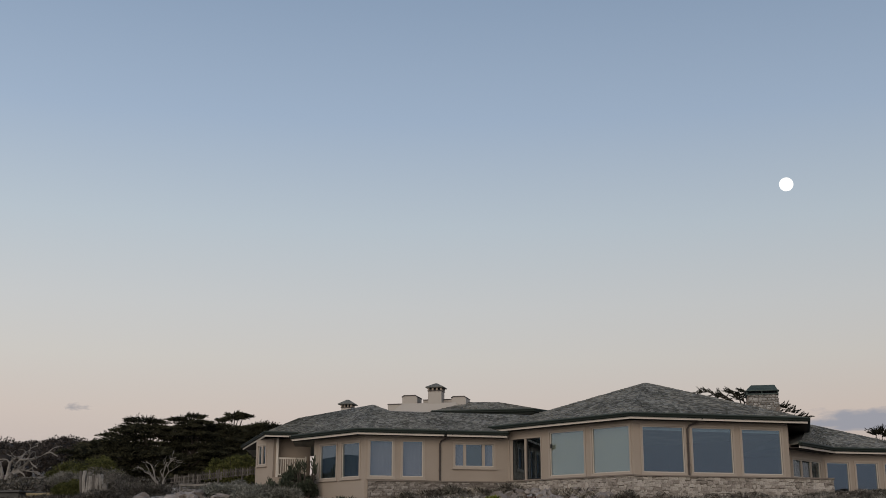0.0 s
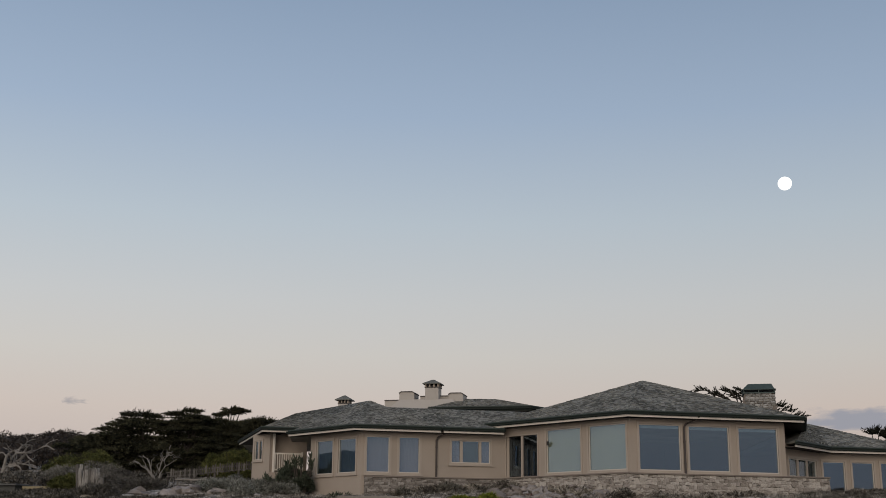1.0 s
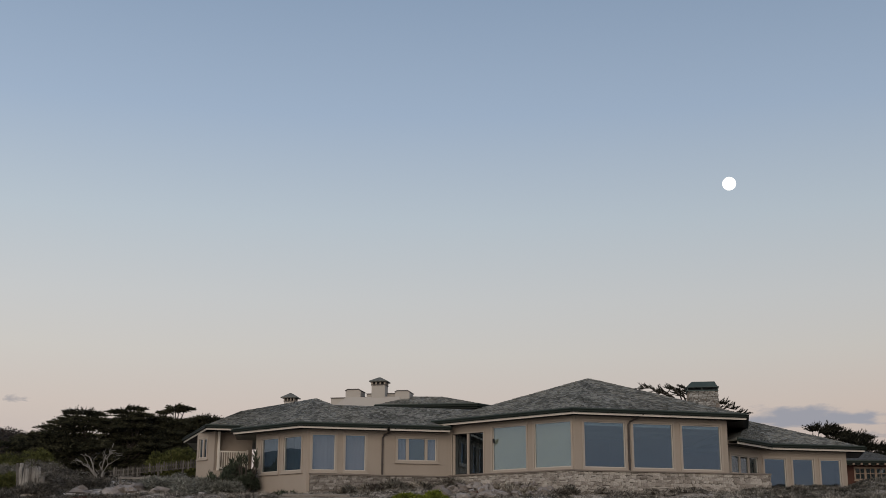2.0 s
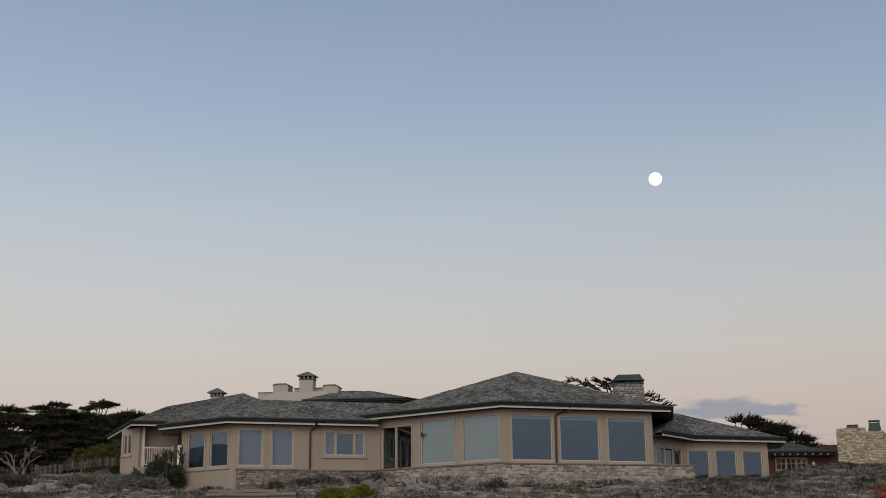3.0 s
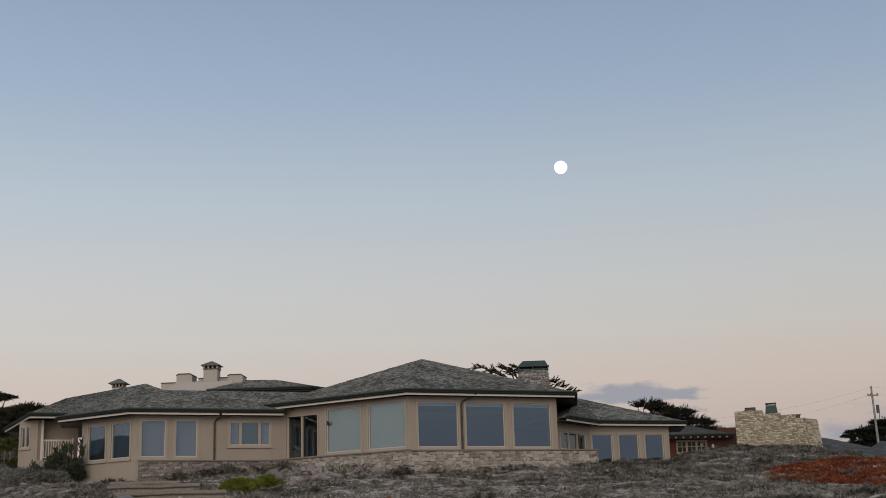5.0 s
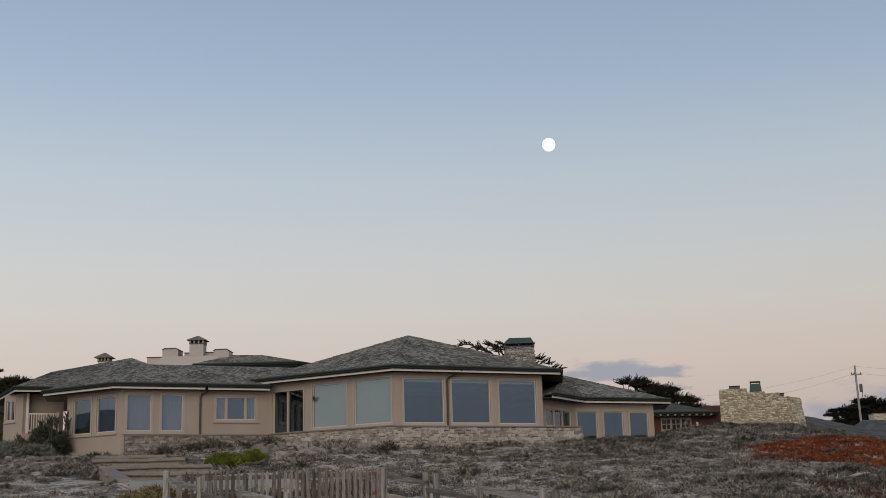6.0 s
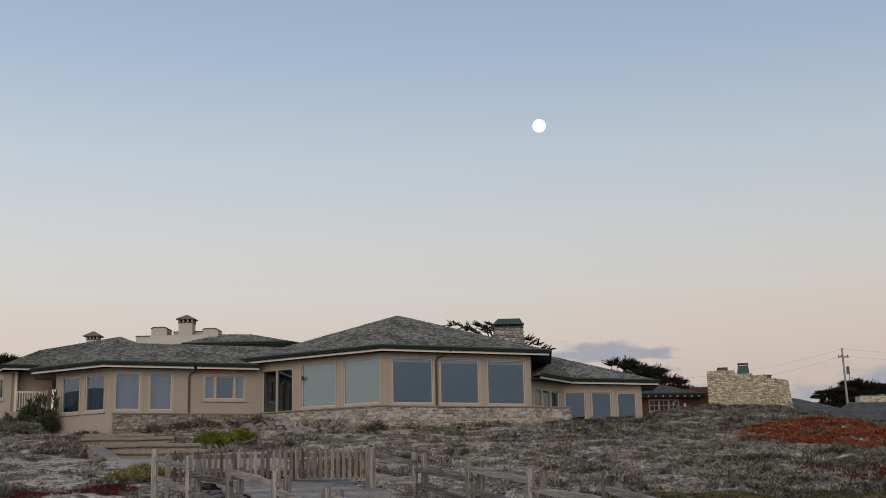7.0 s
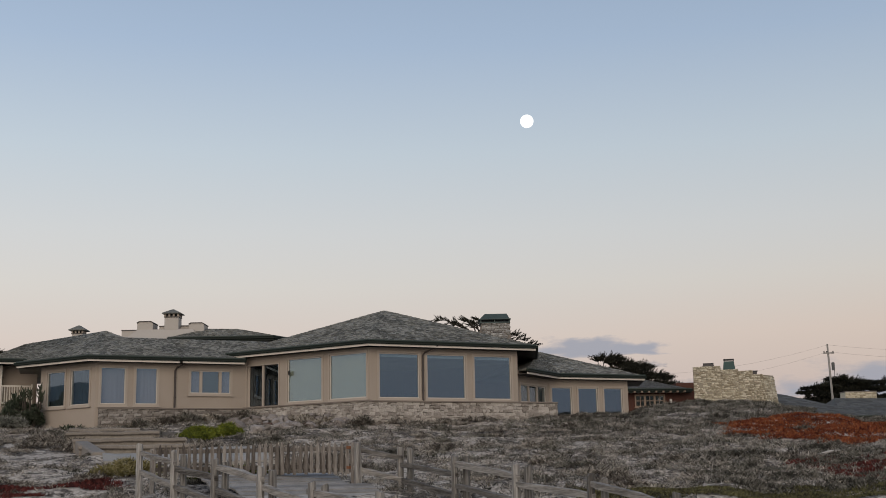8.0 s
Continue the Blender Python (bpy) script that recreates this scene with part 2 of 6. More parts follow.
# distance haze is put into the headland's pale blue-grey albedo
HEADLAND = material("hazy_headland", [(0.17, 0.20, 0.22), (0.22, 0.25, 0.27)], 0.95, 0.01, 0.06, 0.0)
BARK = material("bark", [(0.035, 0.028, 0.022), (0.075, 0.062, 0.05)], 0.95, 3.0, 20, 0.6)
BLEACHED = material("bleached_branch", [(0.17, 0.153, 0.132), (0.31, 0.284, 0.25)], 0.9, 4.0, 30, 0.4)
ROOFGREY = material("slate_grey_roof", [(0.066, 0.066, 0.061), (0.118, 0.116, 0.108)], 0.9, 2.0, 20, 0.4, island=0.4)


def ground_material():
    m = bpy.data.materials.new("dune_ground")
    m.use_nodes = True
    nt = m.node_tree
    b = nt.nodes["Principled BSDF"]
    b.inputs["Roughness"].default_value = 0.95
    b.inputs["Specular IOR Level"].default_value = 0.15
    tc = nt.nodes.new("ShaderNodeTexCoord")

    def noise_of(scale, detail=8.0):
        n = nt.nodes.new("ShaderNodeTexNoise")
        n.inputs["Scale"].default_value = scale
        n.inputs["Detail"].default_value = detail
        n.inputs["Roughness"].default_value = 0.65
        nt.links.new(tc.outputs["Object"], n.inputs["Vector"])
        return n
    big, mid, fine = noise_of(0.8), noise_of(2.8), noise_of(9.0)
    sand = ramp(nt, [(0.36, (0.25, 0.205, 0.162)), (0.5, (0.46, 0.394, 0.32)), (0.64, (0.66, 0.585, 0.49))])
    nt.links.new(fine.outputs["Fac"], sand.inputs[0])
    litter = ramp(nt, [(0.36, (0.042, 0.034, 0.027)), (0.5, (0.115, 0.096, 0.077)), (0.66, (0.32, 0.275, 0.225))])
    nt.links.new(fine.outputs["Fac"], litter.inputs[0])
    add = nt.nodes.new("ShaderNodeMath")
    add.operation = "ADD"
    nt.links.new(big.outputs["Fac"], add.inputs[0])
    nt.links.new(mid.outputs["Fac"], add.inputs[1])
    f = ramp(nt, [(0.0, (0, 0, 0)), (1.0, (1, 1, 1))])
    mr = nt.nodes.new("ShaderNodeMapRange")
    mr.inputs["From Min"].default_value = 0.95
    mr.inputs["From Max"].default_value = 1.03
    nt.links.new(add.outputs[0], mr.inputs["Value"])
    nt.links.new(mr.outputs[0], f.inputs[0])
    mx = nt.nodes.new("ShaderNodeMix")
    mx.data_type = "RGBA"
    nt.links.new(f.outputs[0], mx.inputs["Factor"])
    nt.links.new(litter.outputs[0], mx.inputs["A"])
    nt.links.new(sand.outputs[0], mx.inputs["B"])
    nt.links.new(mx.outputs["Result"], b.inputs["Base Color"])
    bp = nt.nodes.new("ShaderNodeBump")
    bp.inputs["Strength"].default_value = 0.7
    bp.inputs["Distance"].default_value = 0.08
    nt.links.new(mid.outputs["Fac"], bp.inputs["Height"])
    nt.links.new(bp.outputs[0], b.inputs["Normal"])
    return m


YELLOW = material("yellow_paint", [(0.25, 0.20, 0.115), (0.32, 0.26, 0.15)], 0.6, 2.0, 20, 0.1)
REDROOF = material("red_tile", [(0.10, 0.048, 0.040), (0.17, 0.078, 0.062)], 0.8, 2.0, 20, 0.3, island=0.4)
GROUND = ground_material()


def glass_material(name, tint, gloss):
    m = bpy.data.materials.new(name)
    m.use_nodes = True
    nt = m.node_tree
    nt.nodes.clear()
    out = nt.nodes.new("ShaderNodeOutputMaterial")
    tr = nt.nodes.new("ShaderNodeBsdfTransparent")
    tr.inputs["Color"].default_value = (*tint, 1)
    gl = nt.nodes.new("ShaderNodeBsdfGlossy")
    gl.inputs["Roughness"].default_value = 0.012
    gl.inputs["Color"].default_value = (0.72, 0.86, 1.0, 1)
    mx = nt.nodes.new("ShaderNodeMixShader")
    mx.inputs[0].default_value = gloss
    nt.links.new(tr.outputs[0], mx.inputs[1])
    nt.links.new(gl.outputs[0], mx.inputs[2])
    nt.links.new(mx.outputs[0], out.inputs["Surface"])
    return m


GLASS = glass_material("coated_glass", (0.66, 0.72, 0.735), 0.15)


def glow_material(name, col, strength):
    m = bpy.data.materials.new(name)
    m.use_nodes = True
    nt = m.node_tree
    nt.nodes.clear()
    out = nt.nodes.new("ShaderNodeOutputMaterial")
    em = nt.nodes.new("ShaderNodeEmission")
    em.inputs["Color"].default_value = (*col, 1)
    em.inputs["Strength"].default_value = strength
    nt.links.new(em.outputs[0], out.inputs["Surface"])
    return m


# ------------------------------------------------------------------ mesh tools
WORLD = {}
rng = np.random.default_rng(7)


def thing(name, place, label, category, group="", kind=""):
    ob = new(name)
    ob.empty_display_size = 0.2
    ob.matrix_basis = Matrix.Translation(place)
    WORLD[ob] = ob.matrix_basis.copy()
    return tagged(ob, label, category, group, kind)


def link_mesh(name, me, mat, parent=None, label="", basis=None):
    ob = new(name, me)
    if mat is not None and not me.materials:
        me.materials.append(mat)
    if basis is not None:
        ob.matrix_basis = basis
    if parent is not None:
        ob.parent = parent
        ob.matrix_parent_inverse = WORLD[parent].inverted()
    WORLD[ob] = (basis if basis is not None else Matrix()).copy()
    if label:
        ob["label"] = label
    return ob


def part(name, bm, mat, parent=None, label="", smooth=False):
    """Links a bmesh, in world coordinates, as one mesh under a thing or under a part."""
    me = bpy.data.meshes.new(name)
    bmesh.ops.recalc_face_normals(bm, faces=bm.faces[:])
    bm.to_mesh(me)
    bm.free()
    if smooth:
        for p in me.polygons:
            p.use_smooth = True
    return link_mesh(name, me, mat, parent, label)


def array_mesh(name, verts, faces, smooth=False):
    """A mesh out of arrays of corners and of equal-sided faces."""
    verts, faces = np.asarray(verts, dtype=np.float32), np.asarray(faces, dtype=np.int32)
    me = bpy.data.meshes.new(name)
    k = faces.shape[1]
    me.vertices.add(len(verts))
    me.vertices.foreach_set("co", verts.ravel())
    me.loops.add(faces.size)
    me.loops.foreach_set("vertex_index", faces.ravel())
    me.polygons.add(len(faces))
    me.polygons.foreach_set("loop_start", np.arange(0, faces.size, k, dtype=np.int32))
    if smooth:
        me.polygons.foreach_set("use_smooth", np.ones(len(faces), dtype=bool))
    me.update(calc_edges=True)
    return me


def box(bm, x0, x1, y0, y1, z0, z1, m=None, bevel=0.0):
    vs = [bm.verts.new((x, y, z)) for z in (z0, z1) for x, y in ((x0, y0), (x1, y0), (x1, y1), (x0, y1))]
    fs = [bm.faces.new([vs[i] for i in q]) for q in ((3, 2, 1, 0), (4, 5, 6, 7), (0, 1, 5, 4), (1, 2, 6, 5), (2, 3, 7, 6), (3, 0, 4, 7))]
    if bevel:
        es = list({e for f in fs for e in f.edges})
        r = bmesh.ops.bevel(bm, geom=es, offset=bevel, segments=1, affect="EDGES")
        vs = list({v for f in r["faces"] for v in f.verts} | {v for v in vs if v.is_valid})
    if m is not None:
        for v in vs:
            v.co = m @ v.co


def prism(bm, ring, z0, z1, ring_top=None):
    """A prism over a ring of (x, y), its top ring optional."""
    top = ring_top or ring
    a = [bm.verts.new((x, y, z0)) for x, y in ring]
    b = [bm.verts.new((x, y, z1)) for x, y in top]
    n = len(ring)
    bm.faces.new(a[::-1])
    bm.faces.new(b)
    for i in range(n):
        bm.faces.new((a[i], a[(i + 1) % n], b[(i + 1) % n], b[i]))


def tube(bm, pts, radii, sides=6):
    """A tapered limb through the points."""
    rings = []
    for i, p in enumerate(pts):
        p = Vector(p)
        d = (Vector(pts[min(i + 1, len(pts) - 1)]) - Vector(pts[max(i - 1, 0)])).normalized()
        u = d.orthogonal().normalized()
        w = d.cross(u)
        rings.append([bm.verts.new(p + radii[i] * (math.cos(a) * u + math.sin(a) * w)) for a in [2 * math.pi * k / sides for k in range(sides)]])
    for r, s in zip(rings, rings[1:]):
        best = min(range(sides), key=lambda o: (r[0].co - s[o].co).length)
        s[:] = s[best:] + s[:best]
        for k in range(sides):
            bm.faces.new((r[k], r[(k + 1) % sides], s[(k + 1) % sides], s[k]))
    bm.faces.new(rings[0][::-1])
    bm.faces.new(rings[-1])


def azimuth(deg):
    return Vector((math.sin(radians(deg)), math.cos(radians(deg)), 0))


def face_frame(origin, az, z):
    """A wall's own axes: x along the wall to the right as seen from outside, y inwards, z up."""
    x = azimuth(az)
    y = Vector((-x.y, x.x, 0))
    m = Matrix((x, y, Vector((0, 0, 1)))).transposed().to_4x4()
    return Matrix.Translation((origin[0], origin[1], z)) @ m


# ------------------------------------------------------------------ ground
def height(x, y):
    x, y = np.asarray(x, dtype=float), np.asarray(y, dtype=float)
    base = np.interp(y, [-4000, -30, 0, 14, 20, 28.5, 36, 45, 50, 57, 62, 75, 100, 200, 4000],
                     [-6, -0.5, 0, 0, 0.2, 1.15, 1.85, 2.6, 3.2, 4.05, 4.45, 4.6, 5.0, 6.0, 6.0])
    s = lambda a, b, v: np.clip((v - a) / (b - a), 0, 1) ** 2 * (3 - 2 * np.clip((v - a) / (b - a), 0, 1))
    right = s(8, 20, x)
    z = base + right * (0.30 * s(38, 56, y) - 2.2 * s(60, 78, y) * (y > 0))
    far_right = s(15.8, 20, x) * s(44, 56, y) * (1 - s(62, 90, y))
    z = z - 0.72 * far_right
    left = s(-20, -34, x)
    z = z + left * (1.2 * s(60, 82, y) + 1.2 * s(75, 100, y))
    hill = s(-0.37, -0.55, x / np.maximum(y, 1.0)) * s(90, 190, y) * (1 - 0.6 * s(400, 900, y))
    z = z + hill * 8.3
    z = z - 0.16 * s(-6, -3, x) * (1 - s(8, 12, x)) * s(50, 54, y) * (1 - s(62, 66, y))
    q = x / np.maximum(y, 1.0)
    z = z + 0.33 * s(0.150, 0.168, q) * (1 - s(0.25, 0.30, q)) * s(54, 61, y) * (1 - s(68, 80, y))
    z = z - 0.17 * s(-22, -20, x) * (1 - s(-16, -14, x)) * s(54, 56.5, y) * (1 - s(60, 62, y))
    stair = s(-17.5, -16, x) * (1 - s(-10.5, -9, x)) * s(42, 44, y) * (1 - s(53, 55, y))
    z = z - 0.14 * stair
    near = (1 - s(70, 120, y)) * s(8, 16, y) * (1 - stair)
    bumps = 0.13 * np.sin(x * 0.9 + 0.6 * np.sin(y * 0.7)) * np.sin(y * 1.1 + 0.8 * np.sin(x * 0.5)) + 0.075 * np.sin(x * 2.3 + y * 1.7) * np.sin(y * 2.9 - x)
    return z + near * bumps


def hz(x, y):
    return float(height(x, y))


def axis(dense0, dense1, step, low, high):
    a = list(np.arange(dense0, dense1 + 1e-6, step))
    d, v = step, dense1
    while v < high:
        d *= 1.25
        v += d
        a.append(v)
    d, v = step, dense0
    while v > low:
        d *= 1.25
        v -= d
        a.insert(0, v)
    return np.array(a)


gx, gy = axis(-45, 40, 0.45, -4500, 4500), axis(18, 72, 0.45, -4500, 4500)
GX, GY = np.meshgrid(gx, gy)
gv = np.stack([GX, GY, height(GX, GY)], -1).reshape(-1, 3)
nx, ny = len(gx), len(gy)
ii, jj = np.meshgrid(np.arange(nx - 1), np.arange(ny - 1))
q0 = (jj * nx + ii).ravel()
ground = link_mesh("ground", array_mesh("ground", gv, np.stack([q0, q0 + 1, q0 + nx + 1, q0 + nx], -1), True), GROUND)
tagged(ground, "sandy dune slope with dry litter and pale sand patches", "ground", kind="structure")

# ------------------------------------------------------------------ house
FLOOR = 5.15
AC, AD = 124.0, 64.0
N = Vector((-3.60, 57.00, 0))                       # near wall corner of the great room
LC = N - 8.1 * azimuth(AC)                          # where the great room meets the side wing
RC = N + 8.1 * azimuth(AD)
K = LC - 7.62 * azimuth(AD)                         # corner of the bedroom pavilion
KL = K - 4.2 * azimuth(AC)

house = thing("house", (-6, 62, FLOOR - 0.9), "beige stucco house with grey shake hip roofs", "house")


def wall(frame_m, x0, x1, z0, z1, holes, parent=house, thick=0.22, mat=STUCCO):
    """A wall with real openings (x0, x1, z0, z1), built of the pieces around them."""
    bm = bmesh.new()
    xs = x0
    for a, b, c, d in sorted(holes):
        box(bm, xs, a, 0, thick, z0, z1, frame_m)
        if c > z0:
            box(bm, a, b, 0, thick, z0, c, frame_m)
        if d < z1:
            box(bm, a, b, 0, thick, d, z1, frame_m)
        xs = b
    box(bm, xs, x1, 0, thick, z0, z1, frame_m)
    bmesh.ops.remove_doubles(bm, verts=bm.verts[:], dist=1e-4)
    return part("wall", bm, mat, parent)


def rect_ring(bm, outer, inner, y0, y1, m):
    """A mitred rectangular frame in one piece: outer and inner are (x0, x1, z0, z1)."""
    def loop(r, y):
        return [bm.verts.new(m @ Vector((x, y, z))) for x, z in ((r[0], r[2]), (r[1], r[2]), (r[1], r[3]), (r[0], r[3]))]
    of, nf, ob_, nb_ = loop(outer, y0), loop(inner, y0), loop(outer, y1), loop(inner, y1)
    for i in range(4):
        j = (i + 1) % 4
        bm.faces.new((of[i], of[j], nf[j], nf[i]))
        bm.faces.new((nf[i], nf[j], nb_[j], nb_[i]))
        bm.faces.new((ob_[j], ob_[i], nb_[i], nb_[j]))
        bm.faces.new((of[j], of[i], ob_[i], ob_[j]))


def window(frame_m, x0, x1, z0, z1, parent=house, mullions=(), trim=0.10, shade=None, shade_drop=1.0, sill=True, wood=TRIM):
    """A window in its opening: casing, sash, panes, sill, and a roller shade where one shows."""
    bm = bmesh.new()
    rect_ring(bm, (x0 - trim, x1 + trim, z0 - trim, z1 + trim), (x0, x1, z0, z1), -0.035, 0.06, frame_m)
    w = part("window", bm, wood, parent)
    s = 0.045
    bm = bmesh.new()
    rect_ring(bm, (x0, x1, z0, z1), (x0 + s, x1 - s, z0 + s, z1 - s), 0.02, 0.11, frame_m)
    part("sash", bm, SASH if wood is TRIM else wood, w)
    edges = [x0 + s] + [e for mmm in mullions for e in (mmm - 0.075, mmm + 0.075)] + [x1 - s]
    for k, mmm in enumerate(mullions):
        bm = bmesh.new()
        box(bm, mmm - 0.075, mmm + 0.075, 0.01, 0.11, z0 + s, z1 - s, frame_m)
        part("mullion", bm, wood, w)
    for a, b in zip(edges[::2], edges[1::2]):
        bm = bmesh.new()
        box(bm, a, b, 0.060, 0.068, z0 + s, z1 - s, frame_m)
        p = part("pane", bm, GLASS, w, "glass pane reflecting the dusk sky")
        p.visible_shadow = False
    if sill:
        bm = bmesh.new()
        box(bm, x0 - trim - 0.05, x1 + trim + 0.05, -0.09, 0.05, z0 - trim - 0.05, z0 - trim, frame_m)
        part("sill", bm, wood, w)
    if shade:
        bm = bmesh.new()
        zb = z1 - (z1 - z0) * shade_drop
        box(bm, x0 + 0.01, x1 - 0.01, 0.15, 0.158, zb + 0.01, z1 - 0.01, frame_m)
        part("roller_shade", bm, shade, w, "pale roller shade behind the glass")
    return w


def pleated(m, x0, x1, y, z0, z1, mat, parent, label, pitch=0.16, deep=0.05):
    """A drawn curtain in soft folds."""
    n = max(4, int((x1 - x0) / pitch * 4))
    bm = bmesh.new()
    rows = []
    for k in range(n + 1):
        x = x0 + (x1 - x0) * k / n
        d = y + deep * math.sin(2 * math.pi * (x - x0) / pitch) + 0.012 * rng.normal()
        rows.append([bm.verts.new(m @ Vector((x, d + e, z))) for e in (0.0, 0.006) for z in (z0, z1)])
    for r, s in zip(rows, rows[1:]):
        bm.faces.new((r[0], s[0], s[1], r[1]))
        bm.faces.new((r[2], r[3], s[3], s[2]))
    return part("curtain", bm, mat, parent, label, True)


TOPW = 2.62                                          # top of the walls over the floor
FC, FD = face_frame(LC, AC, FLOOR), face_frame(N, AD, FLOOR)
FB, FA = face_frame(K, AD, FLOOR), face_frame(KL, AC, FLOOR)

# great room, face with the sliding door
c_holes = [(0.05, 2.22, 0.02, 2.10), (2.84, 5.07, 0.12, 2.29), (5.58, 7.86, 0.12, 2.31)]
wall(FC, 0.0, 8.1, -1.0, TOPW, c_holes)
for k in (1, 2):
    window(FC, *c_holes[k], shade=SHADE)
# great room, seaward face
d_holes = [(0.45, 2.58, 0.09, 2.27), (3.00, 5.12, 0.09, 2.26), (5.61, 7.72, 0.07, 2.25)]
wall(FD, 0.0, 8.1, -1.0, TOPW, d_holes)
for h in d_holes:
    window(FD, *h, shade=SHADE_BLUE, shade_drop=0.09)
# side wing and pavilion
b_holes = [(0.26, 1.46, 0.13, 1.94), (1.95, 3.03, 0.13, 1.95), (4.70, 6.78, 0.70, 1.86)]
wall(FB, 0.0, 7.62, -1.4, 2.35, b_holes)
for h in b_holes[:2]:
    w = window(FB, *h, shade=SHADE_BLUE, shade_drop=0.05)
    # curtain added behind the glass to lighten these panes
    pleated(FB, h[0] - 0.15, h[1] + 0.15, 0.30, 0.0, 2.1, SHEER, w, "added mauve-grey curtain that lightens the panes", 0.2, 0.012)
w = window(FB, *b_holes[2], mullions=(5.24, 6.24))
pleated(FB, 4.50, 5.24, 0.30, 0.5, 1.9, SHEER_PALE, w, "pale mauve side curtain", 0.2, 0.02)
pleated(FB, 6.24, 6.95, 0.30, 0.5, 1.9, SHEER_PALE, w, "pale mauve side curtain", 0.2, 0.02)
bm = bmesh.new()
box(bm, 5.24, 6.24, 0.29, 0.30, 0.64, 1.92, FB)
part("roller_blind", bm, BLIND, w, "grey-green roller blind")
a_holes = [(0.52, 1.90, 0.12, 1.88), (2.36, 3.78, 0.13, 1.88)]
wall(FA, 0.0, 4.2, -1.4, 2.35, a_holes)
for h in a_holes:
    w = window(FA, *h)
    # curtain added to bring the panes up to the reflection's tone
    pleated(FA, h[0] - 0.15, h[1] + 0.15, 0.30, 0.0, 2.1, TEAL, w, "added dark teal curtain that lifts the mirrored headland's tone", 0.2, 0.012)


def sliding_door(m, x0, x1, z0, z1):
    bm = bmesh.new()
    rect_ring(bm, (x0 - 0.07, x1 + 0.07, z0 - 0.03, z1 + 0.07), (x0, x1, z0, z1), -0.03, 0.10, m)
    door = part("sliding_door", bm, TRIM, house, "open sliding glass door in a beige frame")
    mid = (x0 + x1) / 2
    for a, b, y in ((mid + 0.07, x1, 0.07), (x0, mid - 0.05, 0.12)):
        bm = bmesh.new()
        s = 0.05
        rect_ring(bm, (a, b, z0, z1), (a + s, b - s, z0 + s, z1 - s), y, y + 0.04, m)
        part("door_leaf", bm, DARK, door)
        bm = bmesh.new()
        box(bm, a + s, b - s, y + 0.016, y + 0.022, z0 + s, z1 - s, m)
        p = part("pane", bm, GLASS, door)
        p.visible_shadow = False
    bm = bmesh.new()
    box(bm, mid - 0.05, mid + 0.07, 0.0, 0.13, z0, z1, m)
    part("door_post", bm, TRIM, door)
    # drapes added to hide the bright inner walls and darken the opening
    pleated(m, x0 - 0.2, x1 + 0.5, 0.55, z0 - 0.02, z1 + 0.3, DRAPE, door, "dark drawn drapes added to darken the interior", 0.3, 0.09)


sliding_door(FC, *c_holes[0])


# dark decor at the window's edge, made up as a bracketed piece outside
item_at = FC @ Matrix.Translation((3.0, -0.08, 1.60)) @ Matrix.Scale(0.62, 4)
bm = bmesh.new()
box(bm, -0.07, 0.07, -0.06, 0.06, -0.16, 0.10, item_at, 0.015)
prism_top = [bm.verts.new(item_at @ Vector((0.09 * a, 0.08 * b, 0.10))) for a, b in ((-1, -1), (1, -1), (1, 1), (-1, 1))]
tip = bm.verts.new(item_at @ Vector((0, 0, 0.20)))
for i in range(4):
    bm.faces.new((prism_top[i], prism_top[(i + 1) % 4], tip))
bm.faces.new(prism_top[::-1])
item = part("small_item", bm, DARK, house, "small dark object standing in for decor behind the glass")
bm = bmesh.new()
box(bm, -0.03, 0.03, 0.04, 0.11, 0.02, 0.06, item_at)
part("bracket", bm, DARK, item)


# closing walls, floor slab and ceiling behind the seen faces
def closing(ring, z0, z1, name="back_wall"):
    for (ax, ay), (bx, by) in zip(ring, ring[1:]):
        d = Vector((bx - ax, by - ay, 0))
        m = face_frame((ax, ay), math.degrees(math.atan2(d.x, d.y)), 0)
        bm = bmesh.new()
        box(bm, 0, d.length, 0, 0.2, z0, z1, m)
        part(name, bm, STUCCO, house)


PK = Vector((-3.2, 62.6, 10.2))                      # peak of the great room roof
EN, ER, EL = Vector((-3.64, 56.28, 0)), Vector((4.64, 60.34, 0)), Vector((-11.4, 61.53, 0))
back = [ER + 9.2 * azimuth(4), EN + 17.6 * azimuth(4), EL + 9.2 * azimuth(4)]
WB = [RC + 8.1 * azimuth(4), N + 15.6 * azimuth(4), LC + 8.1 * azimuth(4)]
closing([(p.x, p.y) for p in [RC] + WB + [LC]], FLOOR - 1.0, FLOOR + TOPW)
closing([(LC.x, LC.y), (-12.0, 67.0), (-20.5, 67.0), (KL.x, KL.y)], FLOOR - 1.4, FLOOR + 2.3)
# floor slabs, coloured dark so that the rooms look unlit
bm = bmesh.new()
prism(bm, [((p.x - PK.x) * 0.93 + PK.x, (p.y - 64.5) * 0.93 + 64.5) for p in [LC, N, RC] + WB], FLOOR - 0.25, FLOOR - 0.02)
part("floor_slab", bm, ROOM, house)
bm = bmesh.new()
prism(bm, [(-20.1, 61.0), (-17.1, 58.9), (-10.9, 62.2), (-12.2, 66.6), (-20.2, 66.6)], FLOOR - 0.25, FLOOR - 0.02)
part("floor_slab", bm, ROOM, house)


